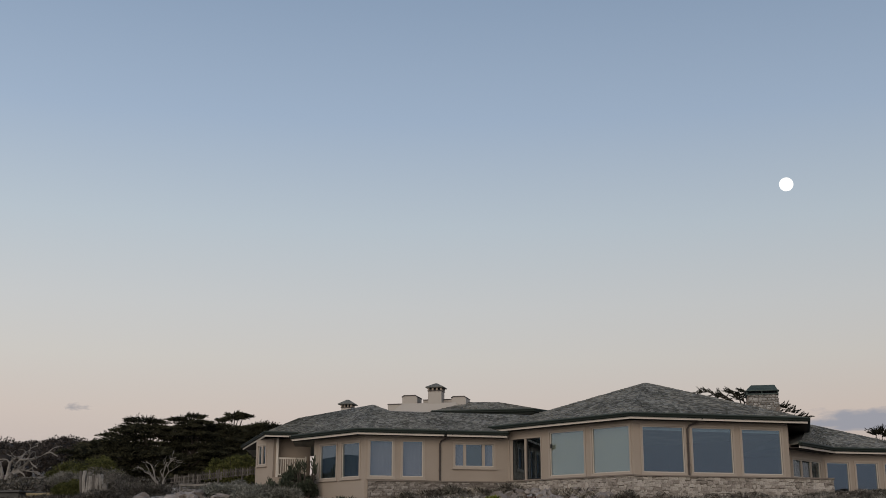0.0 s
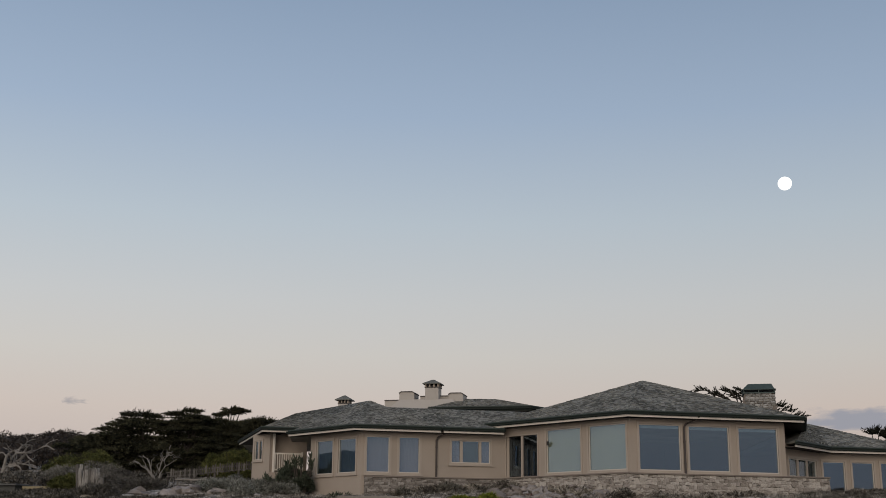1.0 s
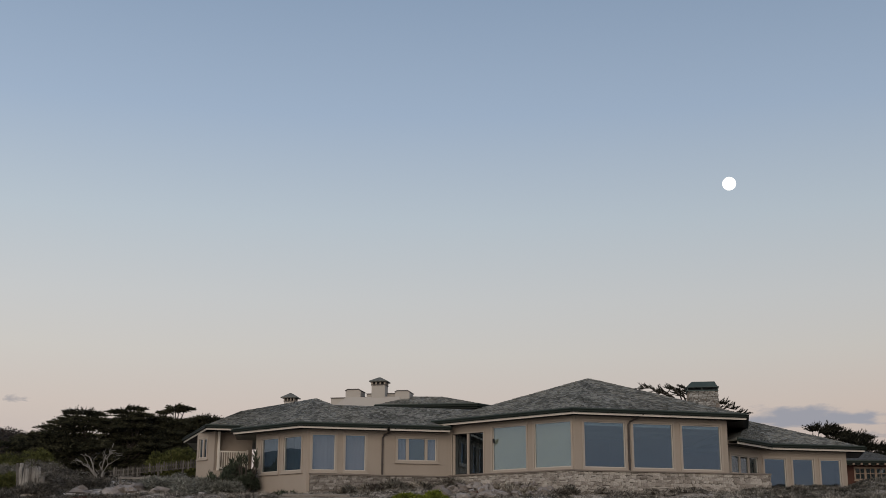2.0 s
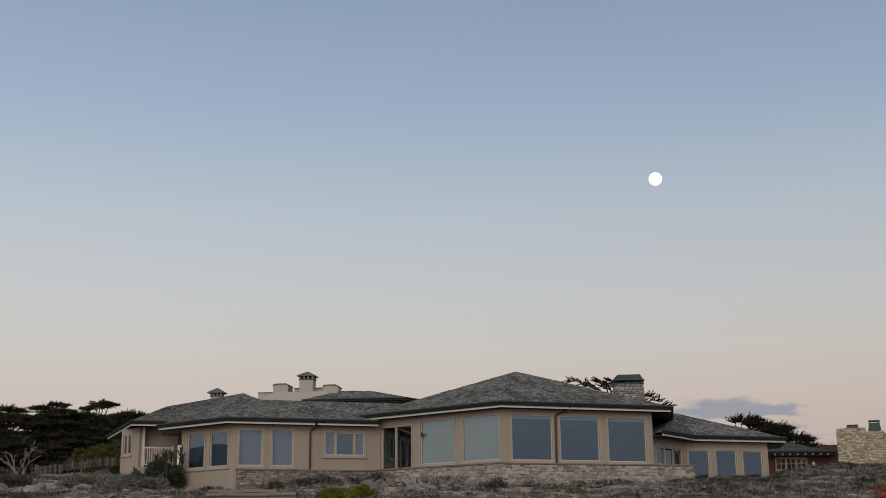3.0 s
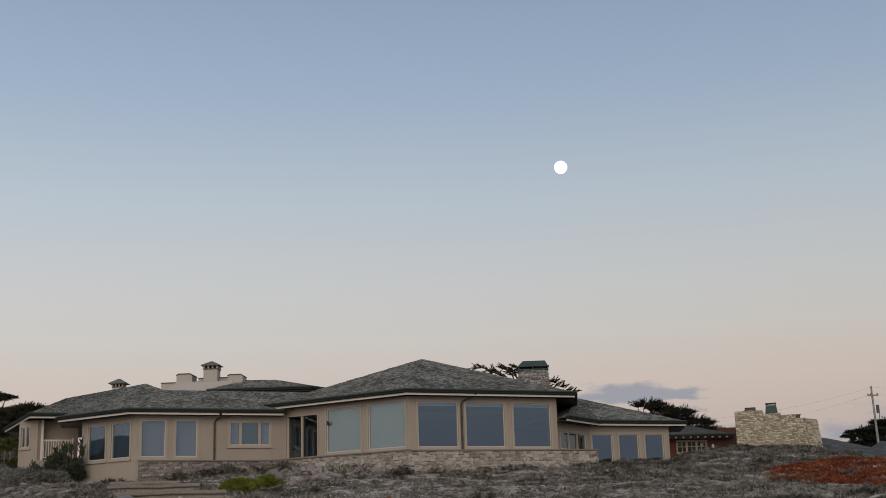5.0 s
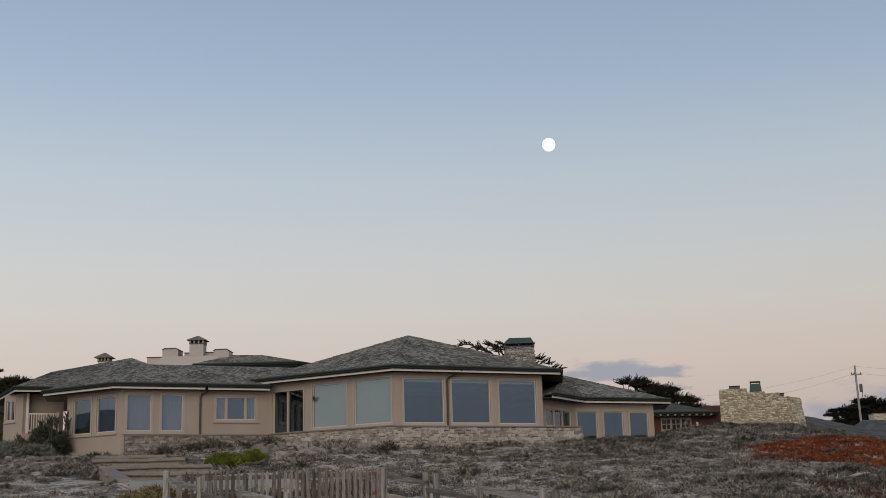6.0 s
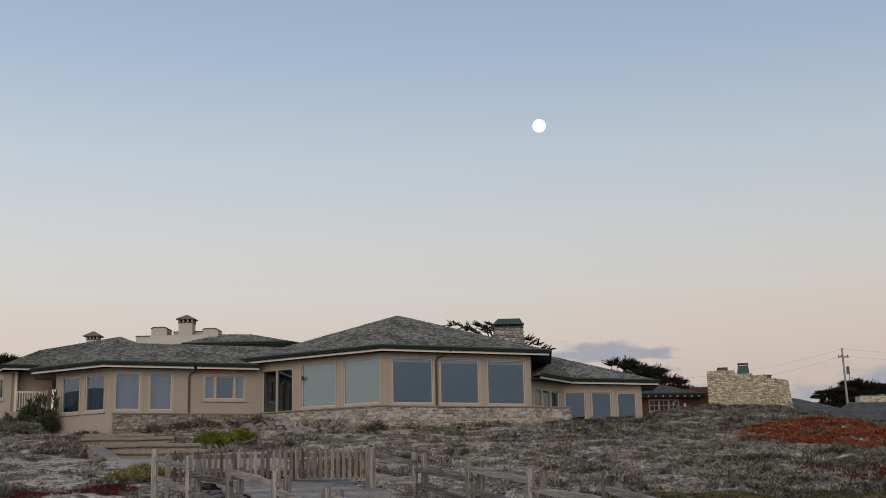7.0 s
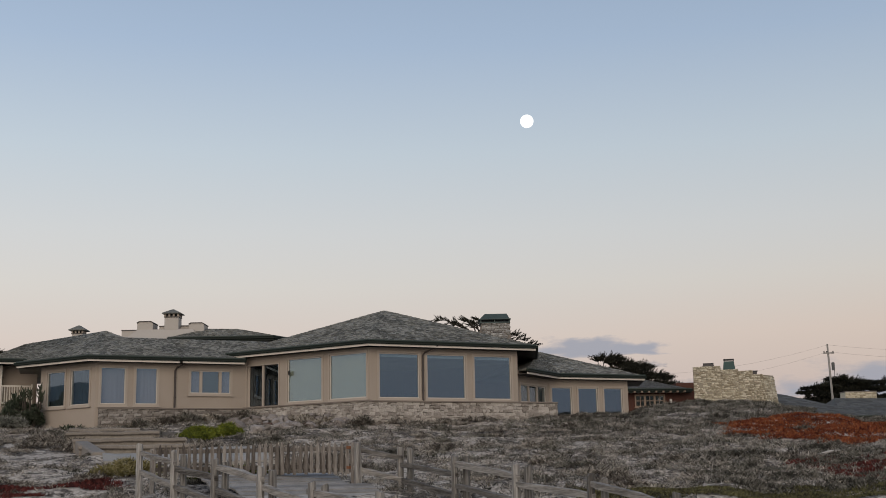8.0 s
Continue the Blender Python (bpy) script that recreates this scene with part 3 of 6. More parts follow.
def hip_roof(corners, peak, z_eave, seen, gutter_z, parent=house, second=None, shingle=0.165, label="", mat=SHAKE, soffit_in=0.62, plain=(), meets=None, start=0.0):
    """A hip roof over a ring of eave corners that meet in one peak (or a ridge): deck with thickness, fascia, gutter along each
    seen eave, soffit, and overlapping shakes on the seen slopes."""
    n = len(corners)
    bm = bmesh.new()
    ring = [bm.verts.new((c.x, c.y, z_eave)) for c in corners]
    low = [bm.verts.new((c.x, c.y, z_eave - 0.06)) for c in corners]
    tops = [bm.verts.new(p) for p in ([peak] if second is None else [peak, second])]

    def top_of(i):
        c = corners[i]
        if meets:
            return tops[meets[i]]
        return min(tops, key=lambda v: (Vector((v.co.x, v.co.y, 0)) - Vector((c.x, c.y, 0))).length)
    for i in range(n):
        j = (i + 1) % n
        a, b = top_of(i), top_of(j)
        bm.faces.new((ring[i], ring[j], a) if a is b else (ring[i], ring[j], b, a))
        bm.faces.new((low[i], low[j], ring[j], ring[i]))
    bm.faces.new(low[::-1])
    tp = [tuple(v.co) for v in tops]
    near_top = {i: tuple(top_of(i).co) for i in range(n)}
    roof = part("roof", bm, mat, parent, label or "grey weathered shake hip roof")
    V, F = [], []
    for i in seen:
        j = (i + 1) % n
        a, b = Vector((corners[i].x, corners[i].y, z_eave)), Vector((corners[j].x, corners[j].y, z_eave))
        pa, pb = Vector(near_top[i]), Vector(near_top[j])
        rows = max(3, int(((pa + pb) / 2 - (a + b) / 2).length / shingle))
        nrm = (b - a).cross(pa - a).normalized()
        for r in range(rows):
            t0, t1 = r / rows, min(1.0, (r + 1.35) / rows)
            l0, r0, l1, r1 = a.lerp(pa, t0), b.lerp(pb, t0), a.lerp(pa, t1), b.lerp(pb, t1)
            along = (r0 - l0).length
            if along < 0.1:
                continue
            u = -rng.random() * 0.2
            while u < along:
                w = shingle * (0.55 + 0.75 * rng.random())
                s0, s1 = max(0.0, u / along), min(1.0, (u + w - 0.012) / along)
                u += w
                if s1 - s0 < 0.001:
                    continue
                drop = (rng.random() - 0.5) * 0.06
                lift = 0.016 + 0.026 * rng.random()
                down = (l0 - l1).normalized() * drop
                p0, p1 = l0.lerp(r0, s0) + down, l0.lerp(r0, s1) + down
                p2, p3 = l1.lerp(r1, s1), l1.lerp(r1, s0)
                k = len(V)
                V += [p0 + nrm * 0.002, p1 + nrm * 0.002, p0 + nrm * lift, p1 + nrm * (lift + 0.01 * (rng.random() - 0.5)), p2 + nrm * 0.006, p3 + nrm * 0.006]
                F += [(k, k + 1, k + 3, k + 2), (k + 2, k + 3, k + 4, k + 5), (k, k + 2, k + 5, k), (k + 1, k + 4, k + 3, k + 1)]
    if V:
        quads = [f for f in F if len(set(f)) == 4]
        tris = [f[:3] for f in F if len(set(f)) == 3]
        me = bpy.data.meshes.new("shingles")
        me.from_pydata([tuple(v) for v in V], [], quads + tris)
        tagged(link_mesh("shingles", me, mat, roof, "overlapping weathered wood shakes"), kind="stuff")
    for i in seen:
        j = (i + 1) % n
        a, b = corners[i], corners[j]
        d = Vector((b.x - a.x, b.y - a.y, 0))
        m = face_frame((a.x, a.y), math.degrees(math.atan2(d.x, d.y)), gutter_z) @ Matrix.Translation((start, 0, 0))
        L = d.length - start
        bm = bmesh.new()
        box(bm, -0.06, L + 0.06, -0.11, 0.05, -0.02, 0.115, m, 0.02)
        box(bm, -0.07, L + 0.07, -0.135, -0.10, 0.085, 0.13, m, 0.012)
        part("gutter", bm, GREEN, roof, "dark green metal gutter")
        bm = bmesh.new()
        box(bm, -0.03, L + 0.03, -0.045, 0.06, 0.117, 0.195, m, 0.01)
        part("drip_edge", bm, EDGE, roof, "grey-green metal roof edge")
        bm = bmesh.new()
        box(bm, 0.0, L, 0.0, 0.04, -0.125, -0.021, m)
        part("fascia", bm, GREEN if i in plain else CREAM, roof, "" if i in plain else "cream painted fascia board")
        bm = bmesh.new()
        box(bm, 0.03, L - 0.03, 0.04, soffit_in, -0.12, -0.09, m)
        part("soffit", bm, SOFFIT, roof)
    return roof


hip_roof([EL, EN, ER] + back, PK, 7.92, [0, 1, 2], 7.80, second=Vector((-2.9, 68.3, 10.2)), plain=(2,), soffit_in=1.05)

# pavilion roof and the wing's roof, one slope along the shared eave
EK, EKL = Vector((-17.34, 57.40, 0)), Vector((-21.90, 60.45, 0))
IN_B = Vector((-0.438, 0.899, 0))
PP = Vector((-18.14, 63.0, 9.46))
w_a, w_b = EK + 4.5 * azimuth(AD), EK + 7.85 * azimuth(AD)
ring = [EKL, EK, w_a, Vector((-12.5, 67.5, 0)), Vector((-18.9, 69.2, 0)), Vector((-23.5, 65.5, 0))]
hip_roof(ring, PP, 7.54, [0, 1], 7.44)
w_a = EK + 2.2 * azimuth(AD)
wing = [w_a, w_b, w_b + 8.0 * IN_B, w_a + 8.0 * IN_B]
r1, r2 = w_a - 0.35 * azimuth(AD) + 4.0 * IN_B, w_b + 2.95 * azimuth(AD) + 4.0 * IN_B
hip_roof(wing, Vector((r1.x, r1.y, 8.98)), 7.54, [0], 7.44, second=Vector((r2.x, r2.y, 8.98)), start=2.45)


# downpipes with a swan neck under the gutter
def downpipe(m, x, top, bottom):
    bm = bmesh.new()
    tube(bm, [m @ Vector(p) for p in ((x + 0.55, -0.62, top), (x + 0.5, -0.55, top - 0.12), (x + 0.08, -0.1, top - 0.34), (x, -0.06, top - 0.5), (x, -0.06, bottom))],
         [0.055, 0.05, 0.05, 0.05, 0.05], 8)
    p = part("downpipe", bm, SPOUT, house, "brown metal downpipe")
    for z in (bottom + 0.5, bottom + 1.5):
        bm = bmesh.new()
        box(bm, x - 0.06, x + 0.06, -0.115, 0.0, z, z + 0.03, m)
        part("strap", bm, SPOUT, p)


downpipe(FD, 2.76, 2.66, -0.05)
downpipe(FB, 3.90, 2.32, -0.05)

# porch at the back, on higher ground
PQ, PL = Vector((-24.85, 64.2, 0)), Vector((-29.6, 72.6, 0))
hip_roof([PL, PQ, PQ + 8 * azimuth(AD), Vector((-14, 82, 0)), Vector((-31.9, 80.3, 0))], Vector((-24.5, 69.0, 9.52)), 8.20, [0, 1], 8.08,
         second=Vector((-21.8, 75.7, 11.05)), soffit_in=1.3, meets=(0, 0, 1, 1, 1))
W0 = Vector((-24.75, 65.3, 0))
FP = face_frame(W0 - 1.72 * azimuth(AC), AC, 5.55)
wall(FP, 0.0, 1.72, -1.2, 2.42, [(0.22, 0.98, 0.95, 2.05)])
pw = window(FP, 0.22, 0.98, 0.95, 2.05, mullions=(0.60,))
pleated(FP, 0.05, 1.15, 0.30, 0.8, 2.2, DRAPE, pw, "dark drawn drapes added to darken the interior", 0.3, 0.08)
FP2 = face_frame(W0 + 0.7 * IN_B, AD, 5.55)
wall(FP2, 0.0, 2.25, -1.2, 2.6, [])
bm = bmesh.new()
q0, q1 = W0 + 1.3 * IN_B, W0 + 2.0 * azimuth(AD)
prism(bm, [(W0.x, W0.y), (q1.x, q1.y), ((q1 + 1.3 * IN_B).x, (q1 + 1.3 * IN_B).y), (q0.x, q0.y)], 4.2, 5.74)
part("porch_floor", bm, STUCCO, house)
m = face_frame(W0, AD, 5.74)
for x0, x1, y1 in ((0.18, 0.32, 0.16), (1.86, 1.95, 0.14)):
    bm = bmesh.new()
    box(bm, x0, x1, 0.02, y1, 0.0, 2.4 if x0 < 1 else 1.2, m, 0.01)
    part("porch_post", bm, CREAM, house)
bm = bmesh.new()
box(bm, 0.26, 1.86, 0.05, 0.12, 1.05, 1.13, m)
rail = part("railing", bm, CREAM, house, "cream painted wooden balustrade")
bm = bmesh.new()
box(bm, 0.26, 1.86, 0.06, 0.11, 0.12, 0.19, m)
part("bottom_rail", bm, CREAM, rail)
for k in range(12):
    bm = bmesh.new()
    box(bm, 0.33 + 0.13 * k, 0.375 + 0.13 * k, 0.065, 0.105, 0.19, 1.05, m)
    part("baluster", bm, CREAM, rail)


# ---- chimneys and roof blocks
def capped_block(x0, x1, y0, y1, z0, z1, cap=0.05, chamfer=0.0, name="parapet"):
    """A stucco block, its upper corners cut off on request, under a thin metal coping."""
    c = chamfer
    def outline(e, zt):
        if not c:
            return [(x0 - e, z0), (x1 + e, z0), (x1 + e, zt), (x0 - e, zt)]
        return [(x0 - e, z0), (x1 + e, z0), (x1 + e, zt - c), (x1 + e - 1.2 * c, zt), (x0 - e + 1.2 * c, zt), (x0 - e, zt - c)]
    def extrude(ring, ya, yb):
        bm = bmesh.new()
        f, g = [bm.verts.new((x, ya, z)) for x, z in ring], [bm.verts.new((x, yb, z)) for x, z in ring]
        bm.faces.new(f)
        bm.faces.new(g[::-1])
        for i in range(len(ring)):
            j = (i + 1) % len(ring)
            bm.faces.new((f[j], f[i], g[i], g[j]))
        return bm
    b = part(name, extrude(outline(0.0, z1), y0, y1), PARAPET, house)
    top = outline(0.0, z1)[2:]
    lift = [(x + (0.04 if i == 0 else -0.04 if i == len(top) - 1 else 0), z + cap) for i, (x, z) in enumerate(top)]
    part("coping", extrude(top + lift[::-1], y0 - 0.05, y1 + 0.05), SPOUT, b, "dark metal coping")


capped_block(-19.75, -14.75, 72.0, 73.5, 8.3, 10.56)
capped_block(-18.76, -17.80, 71.8, 73.0, 9.0, 11.06, 0.05, 0.10)
capped_block(-15.60, -14.68, 71.8, 73.0, 9.0, 10.92, 0.05, 0.09)
capped_block(-17.5, -15.4, 72.2, 73.2, 9.0, 10.80)
bm = bmesh.new()
prism(bm, [(-20.0, 71.0), (-14.6, 71.0), (-14.6, 71.95), (-20.0, 71.95)], 9.4, 10.56, [(-18.7, 71.6), (-15.3, 71.6), (-15.3, 71.95), (-18.7, 71.95)])
part("parapet_apron", bm, PARAPET, house)


def vent_tower(cx, cy, w, z0, z1, z_open, z_top, cap):
    """A square stucco flue with dark slots under a small hipped cap."""
    bm = bmesh.new()
    box(bm, cx - w / 2, cx + w / 2, cy - w / 2, cy + w / 2, z0, z1, None, 0.02)
    f = part("flue", bm, PARAPET, house, "stucco chimney flue with hipped cap")
    bm = bmesh.new()
    box(bm, cx - w / 2 - 0.03, cx + w / 2 + 0.03, cy - w / 2 - 0.03, cy + w / 2 + 0.03, z1, z1 + 0.05)
    part("band", bm, SPOUT, f)
    h = w / 2 - 0.03
    for i in range(4):
        for j in range(4):
            if i in (0, 3) or j in (0, 3):
                x, y = cx - h + 2 * h * i / 3, cy - h + 2 * h * j / 3
                bm = bmesh.new()
                box(bm, x - 0.05, x + 0.05, y - 0.05, y + 0.05, z1 + 0.05, z_open)
                part("pier", bm, STUCCO, f)
    bm = bmesh.new()
    box(bm, cx - h + 0.15, cx + h - 0.15, cy - h + 0.15, cy + h - 0.15, z1 + 0.04, z_open)
    part("flue_liner", bm, DARK, f)
    bm = bmesh.new()
    c = cap / 2
    prism(bm, [(cx - c, cy - c), (cx + c, cy - c), (cx + c, cy + c), (cx - c, cy + c)], z_open, z_open + 0.05)
    prism(bm, [(cx - c, cy - c), (cx + c, cy - c), (cx + c, cy + c), (cx - c, cy + c)], z_open + 0.052, z_top,
          [(cx - 0.06, cy - 0.06), (cx + 0.06, cy - 0.06), (cx + 0.06, cy + 0.06), (cx - 0.06, cy + 0.06)])
    part("cap", bm, SHAKE, f)


vent_tower(-16.62, 72.0, 0.86, 9.0, 11.28, 11.5, 11.82, 1.14)
vent_tower(-24.85, 80.0, 0.74, 8.3, 11.36, 11.60, 11.98, 1.14)

# upper hip roof behind the wing
hip_roof([Vector((-16.4, 69.9, 0)), Vector((-10.2, 70.0, 0)), Vector((-8.2, 74.0, 0)), Vector((-11.5, 77.0, 0)), Vector((-17, 77.0, 0))],
         Vector((-14.6, 72.6, 10.66)), 9.84, [0, 1], 9.70, second=Vector((-12.9, 72.6, 10.62)), plain=(0, 1))
bm = bmesh.new()
prism(bm, [(-16, 70.6), (-10.6, 70.6), (-9, 74), (-11.8, 76.5), (-16.6, 76.5)], 7.5, 9.65)
part("wall", bm, STUCCO, house)


# ---- stone work in coursed pieces
def stone_forms(count):
    forms = []
    for k in range(count):
        bm = bmesh.new()
        j = lambda: rng.uniform(-0.2, 0.2)
        pts = [(-0.5, -0.5), (0.5, -0.5), (0.5, 0.5), (-0.5, 0.5)]
        a = [bm.verts.new((x + j(), 0.5, z + j())) for x, z in pts]
        b = [bm.verts.new((p.co.x, -0.30, p.co.z)) for p in a]
        c = [bm.verts.new((p.co.x * 0.80, -0.42 - 0.16 * rng.random(), p.co.z * 0.74)) for p in a]
        for lo, hi in ((a, b), (b, c)):
            for i in range(4):
                bm.faces.new((lo[i], lo[(i + 1) % 4], hi[(i + 1) % 4], hi[i]))
        bm.faces.new(c)
        bmesh.ops.recalc_face_normals(bm, faces=bm.faces[:])
        me = bpy.data.meshes.new("stone")
        bm.to_mesh(me)
        bm.free()
        forms.append(me)
    return forms


def courses(x0, x1, z0, z1, hmin, hmax, wmin, wmax):
    """Course by course: centre, width and height of each stone."""
    z = z0
    while z < z1 - 0.02:
        h = min(rng.uniform(hmin, hmax), z1 - z)
        x = x0 - rng.random() * wmin
        while x < x1:
            w = rng.uniform(wmin, wmax)
            a, b = max(x, x0), min(x + w, x1)
            if b - a > 0.05:
                if rng.random() < 0.2 and h > 0.15:
                    yield (a + b) / 2, z + h * 0.25, b - a, h / 2
                    yield (a + b) / 2, z + h * 0.75, b - a, h / 2
                else:
                    yield (a + b) / 2, z + h / 2, b - a, h
            x += w
        z += h


STONES = stone_forms(14)
for me in STONES:
    me.materials.append(STONE)
DARKER_STONES = stone_forms(10)
for me in DARKER_STONES:
    me.materials.append(STONE_DARKER)


def stone_facing(m, x0, x1, z0, z1, cap_over=0.06):
    bm = bmesh.new()
    box(bm, x0, x1, -0.12, 0.0, z0, z1, m)
    core = part("stone_facing", bm, MORTAR, house, "coursed tan stone facing with a flat cap")
    bm = bmesh.new()
    box(bm, x0 - 0.02, x1 + 0.02, -0.24, 0.0, z1, z1 + 0.075, m, 0.012)
    part("cap", bm, CAPSTONE, core, "brown flat cap course")
    return core


facings = [(FD, -0.12, 10.3, -1.35, -0.11), (FC, 0.0, 8.19, -1.35, -0.08), (FB, 0.18, 7.6, -1.15, -0.12)]
cores = [stone_facing(*f) for f in facings]
bm = bmesh.new()
box(bm, 8.1, 10.3, 0.0, 0.25, -1.35, -0.11, FD)
part("terrace_wall", bm, MORTAR, house)


def stone_mass(name, profile, y0, y1, parent, hmin, hmax, wmin, wmax, mat, batter=0.0):
    """Joined coursed stones over a stepped front: profile is a list of (x0, x1, z0, z1)."""
    V, F = [], []
    for x0, x1, z0, z1 in profile:
        for cx, cz, w, h in courses(x0, x1, z0, z1, hmin, hmax, wmin, wmax):
            k = len(V)
            p = 0.02 + 0.06 * rng.random()
            t = batter * (cz - z0)
            if rng.random() < 0.07:
                continue
            jit = rng.uniform(-0.022, 0.022, (4, 2))
            grow = rng.uniform(0.86, 1.04)
            for y, s in ((y0 + t, 1.0), (y0 + t - p, 0.84)):
                for (sx, sz), (jx, jz) in zip(((-1, -1), (1, -1), (1, 1), (-1, 1)), jit):
                    V.append((cx + jx + sx * (w / 2 * s * grow - 0.006), y, cz + jz + sz * (h / 2 * s * grow - 0.006)))
            F += [(k + 4, k + 5, k + 6, k + 7)] + [(k + i, k + (i + 1) % 4, k + 4 + (i + 1) % 4, k + 4 + i) for i in range(4)]
    return tagged(link_mesh(name, array_mesh(name, V, F), mat, parent), kind="stuff")


# stone chimney of the great room
GREY_CAP = material("verdigris_hood", [(0.042, 0.060, 0.054), (0.066, 0.089, 0.080)], 0.55, 2.0, 40, 0.2)
bm = bmesh.new()
prism(bm, [(1.75, 67.6), (3.95, 67.6), (3.95, 69.0), (1.75, 69.0)], 8.0, 10.06, [(2.1, 67.75), (3.72, 67.75), (3.72, 68.85), (2.1, 68.85)])
chim = part("stone_chimney", bm, MORTAR, house, "tapered stone chimney with green metal cap")
V, F = [], []
for cx, cz, w, h in courses(-1.1, 1.1, 8.4, 10.06, 0.08, 0.17, 0.12, 0.32):
    t = (cz - 8.0) / 2.06
    half = 1.1 - 0.29 * t
    if abs(cx) + w / 2 > half + 0.05:
        continue
    k, y0 = len(V), 67.6 + 0.15 * t
    jit = rng.uniform(-0.03, 0.03, (4, 2))
    for y, s in ((y0, 1.0), (y0 - 0.04 - 0.05 * rng.random(), 0.82)):
        for (sx, sz), (jx, jz) in zip(((-1, -1), (1, -1), (1, 1), (-1, 1)), jit):
            V.append((2.87 + 0.03 * t + cx + jx + sx * w / 2 * s * 0.97, y, cz + jz + sz * h / 2 * s * 0.97))
    F += [(k + 4, k + 5, k + 6, k + 7)] + [(k + i, k + (i + 1) % 4, k + 4 + (i + 1) % 4, k + 4 + i) for i in range(4)]
STONE_ISLAND = material("chimney_stone", [(0.15, 0.14, 0.125), (0.26, 0.245, 0.222), (0.40, 0.38, 0.35)], 0.9, 3.0, 25, 0.6, island=0.5)
tagged(link_mesh("stonework", array_mesh("stonework", V, F), STONE_ISLAND, chim), kind="stuff")
bm = bmesh.new()
prism(bm, [(2.02, 67.65), (3.78, 67.65), (3.78, 68.95), (2.02, 68.95)], 10.06, 10.12)
for x in (2.06, 2.86, 3.70):
    for y in (67.7, 68.86):
        box(bm, x, x + 0.05, y, y + 0.05, 10.12, 10.26)
prism(bm, [(1.98, 67.6), (3.82, 67.6), (3.82, 69.0), (1.98, 69.0)], 10.26, 10.30)
prism(bm, [(2.04, 67.68), (3.76, 67.68), (3.76, 68.92), (2.04, 68.92)], 10.302, 10.40, [(2.12, 67.76), (3.70, 67.76), (3.70, 68.84), (2.12, 68.84)])
prism(bm, [(2.12, 67.76), (3.70, 67.76), (3.70, 68.84), (2.12, 68.84)], 10.402, 10.62, [(2.34, 67.92), (3.60, 67.92), (3.60, 68.70), (2.34, 68.70)])
part("cap", bm, GREY_CAP, chim, "grey-green metal hood over dark slots")

# ---- lower wing beyond the great room
EW = Vector((5.60, 64.68, 0))
FE = face_frame(EW, AD, 4.35)
e_holes = [(0.17, 1.44, 0.14, 1.76), (1.86, 3.12, 0.14, 1.76), (3.54, 4.76, 0.14, 1.76)]
wall(FE, 0.0, 5.15, -1.2, 2.25, e_holes)
for h in e_holes:
    window(FE, *h, shade=SHADE_BLUE, shade_drop=0.06)
RS = Vector((3.50, 61.11, 0))
raz = math.degrees(math.atan2(EW.x - RS.x, EW.y - RS.y))
FR = face_frame(RS, raz, 4.35)
LR = (EW - RS).length
wall(FR, 0.0, LR, -1.2, 2.45, [(0.75, 3.75, 0.85, 1.75)])
w = window(FR, 0.75, 3.75, 0.85, 1.75, mullions=(1.75, 2.75))
pleated(FR, 0.4, 3.4, 0.25, 0.7, 1.95, DRAPE, w, "dark drawn drapes added to darken the interior", 0.3, 0.08)
closing([(EW + 5.15 * azimuth(AD))[:2], (10.4, 71.5), (4.5, 73.0), (3.4, 65.0)], 3.2, 6.6)
hip_roof([Vector((4.2, 60.55, 0)), Vector((6.15, 64.35, 0)), Vector((11.2, 66.85, 0)), Vector((11.6, 71.5, 0)), Vector((4.5, 74.5, 0)), Vector((1.5, 68, 0))],
         Vector((5.4, 69.2, 8.5)), 6.79, [0, 1, 2], 6.66, plain=(2,), soffit_in=0.9)

# ------------------------------------------------------------------ neighbours beyond the crest
cedar = thing("cedar_cottage", (15.5, 88, 3.4), "low red cedar cottage with a grey roof", "house")
F1 = face_frame((12.6, 87.4), 80, 5.2)
wall(F1, 0.0, 6.0, -2.0, 2.0, [(1.35, 3.55, 0.98, 1.78)], cedar, mat=REDWOOD)
cw = window(F1, 1.35, 3.55, 0.98, 1.78, cedar, mullions=(2.08, 2.82), trim=0.07, wood=CEDAR_TRIM)
for x in (1.72, 2.45, 3.18):
    bm = bmesh.new()
    box(bm, x - 0.025, x + 0.025, 0.02, 0.07, 1.0, 1.76, F1)
    part("muntin", bm, CEDAR_TRIM, cw)
for a, b in ((1.40, 2.0), (2.16, 2.74), (2.90, 3.50)):
    bm = bmesh.new()
    box(bm, a, b, 0.02, 0.07, 1.36, 1.41, F1)
    part("muntin", bm, CEDAR_TRIM, cw)
hip_roof([Vector((11.0, 86.2, 0)), Vector((18.1, 87.7, 0)), Vector((18.0, 94, 0)), Vector((11, 94, 0))], Vector((13.2, 90.2, 8.52)), 7.36, [0, 1], 7.27,
         cedar, second=Vector((15.0, 90.4, 8.35)), plain=(0, 1), mat=ROOFGREY, label="low grey cottage roof")
for k in range(9):
    bm = bmesh.new()
    box(bm, 0.55 * k + 0.4, 0.55 * k + 0.50, -0.95, 0.0, 1.93, 2.05, F1)
    part("rafter_tail", bm, CEDAR_TRIM, cedar)
bm = bmesh.new()
box(bm, 3.95, 4.12, -0.12, -0.02, 1.2, 1.5, F1, 0.02)
part("small_item", bm, CREAM, cedar, "small pale wall lantern")
bm = bmesh.new()
box(bm, 17.5, 18.9, 90.5, 94, 3.0, 8.05)
part("wall", bm, REDWOOD, cedar)
bm = bmesh.new()
box(bm, 17.7, 18.9, 88.9, 89.5, 3.0, 7.0)
part("wall", bm, REDWOOD, cedar)

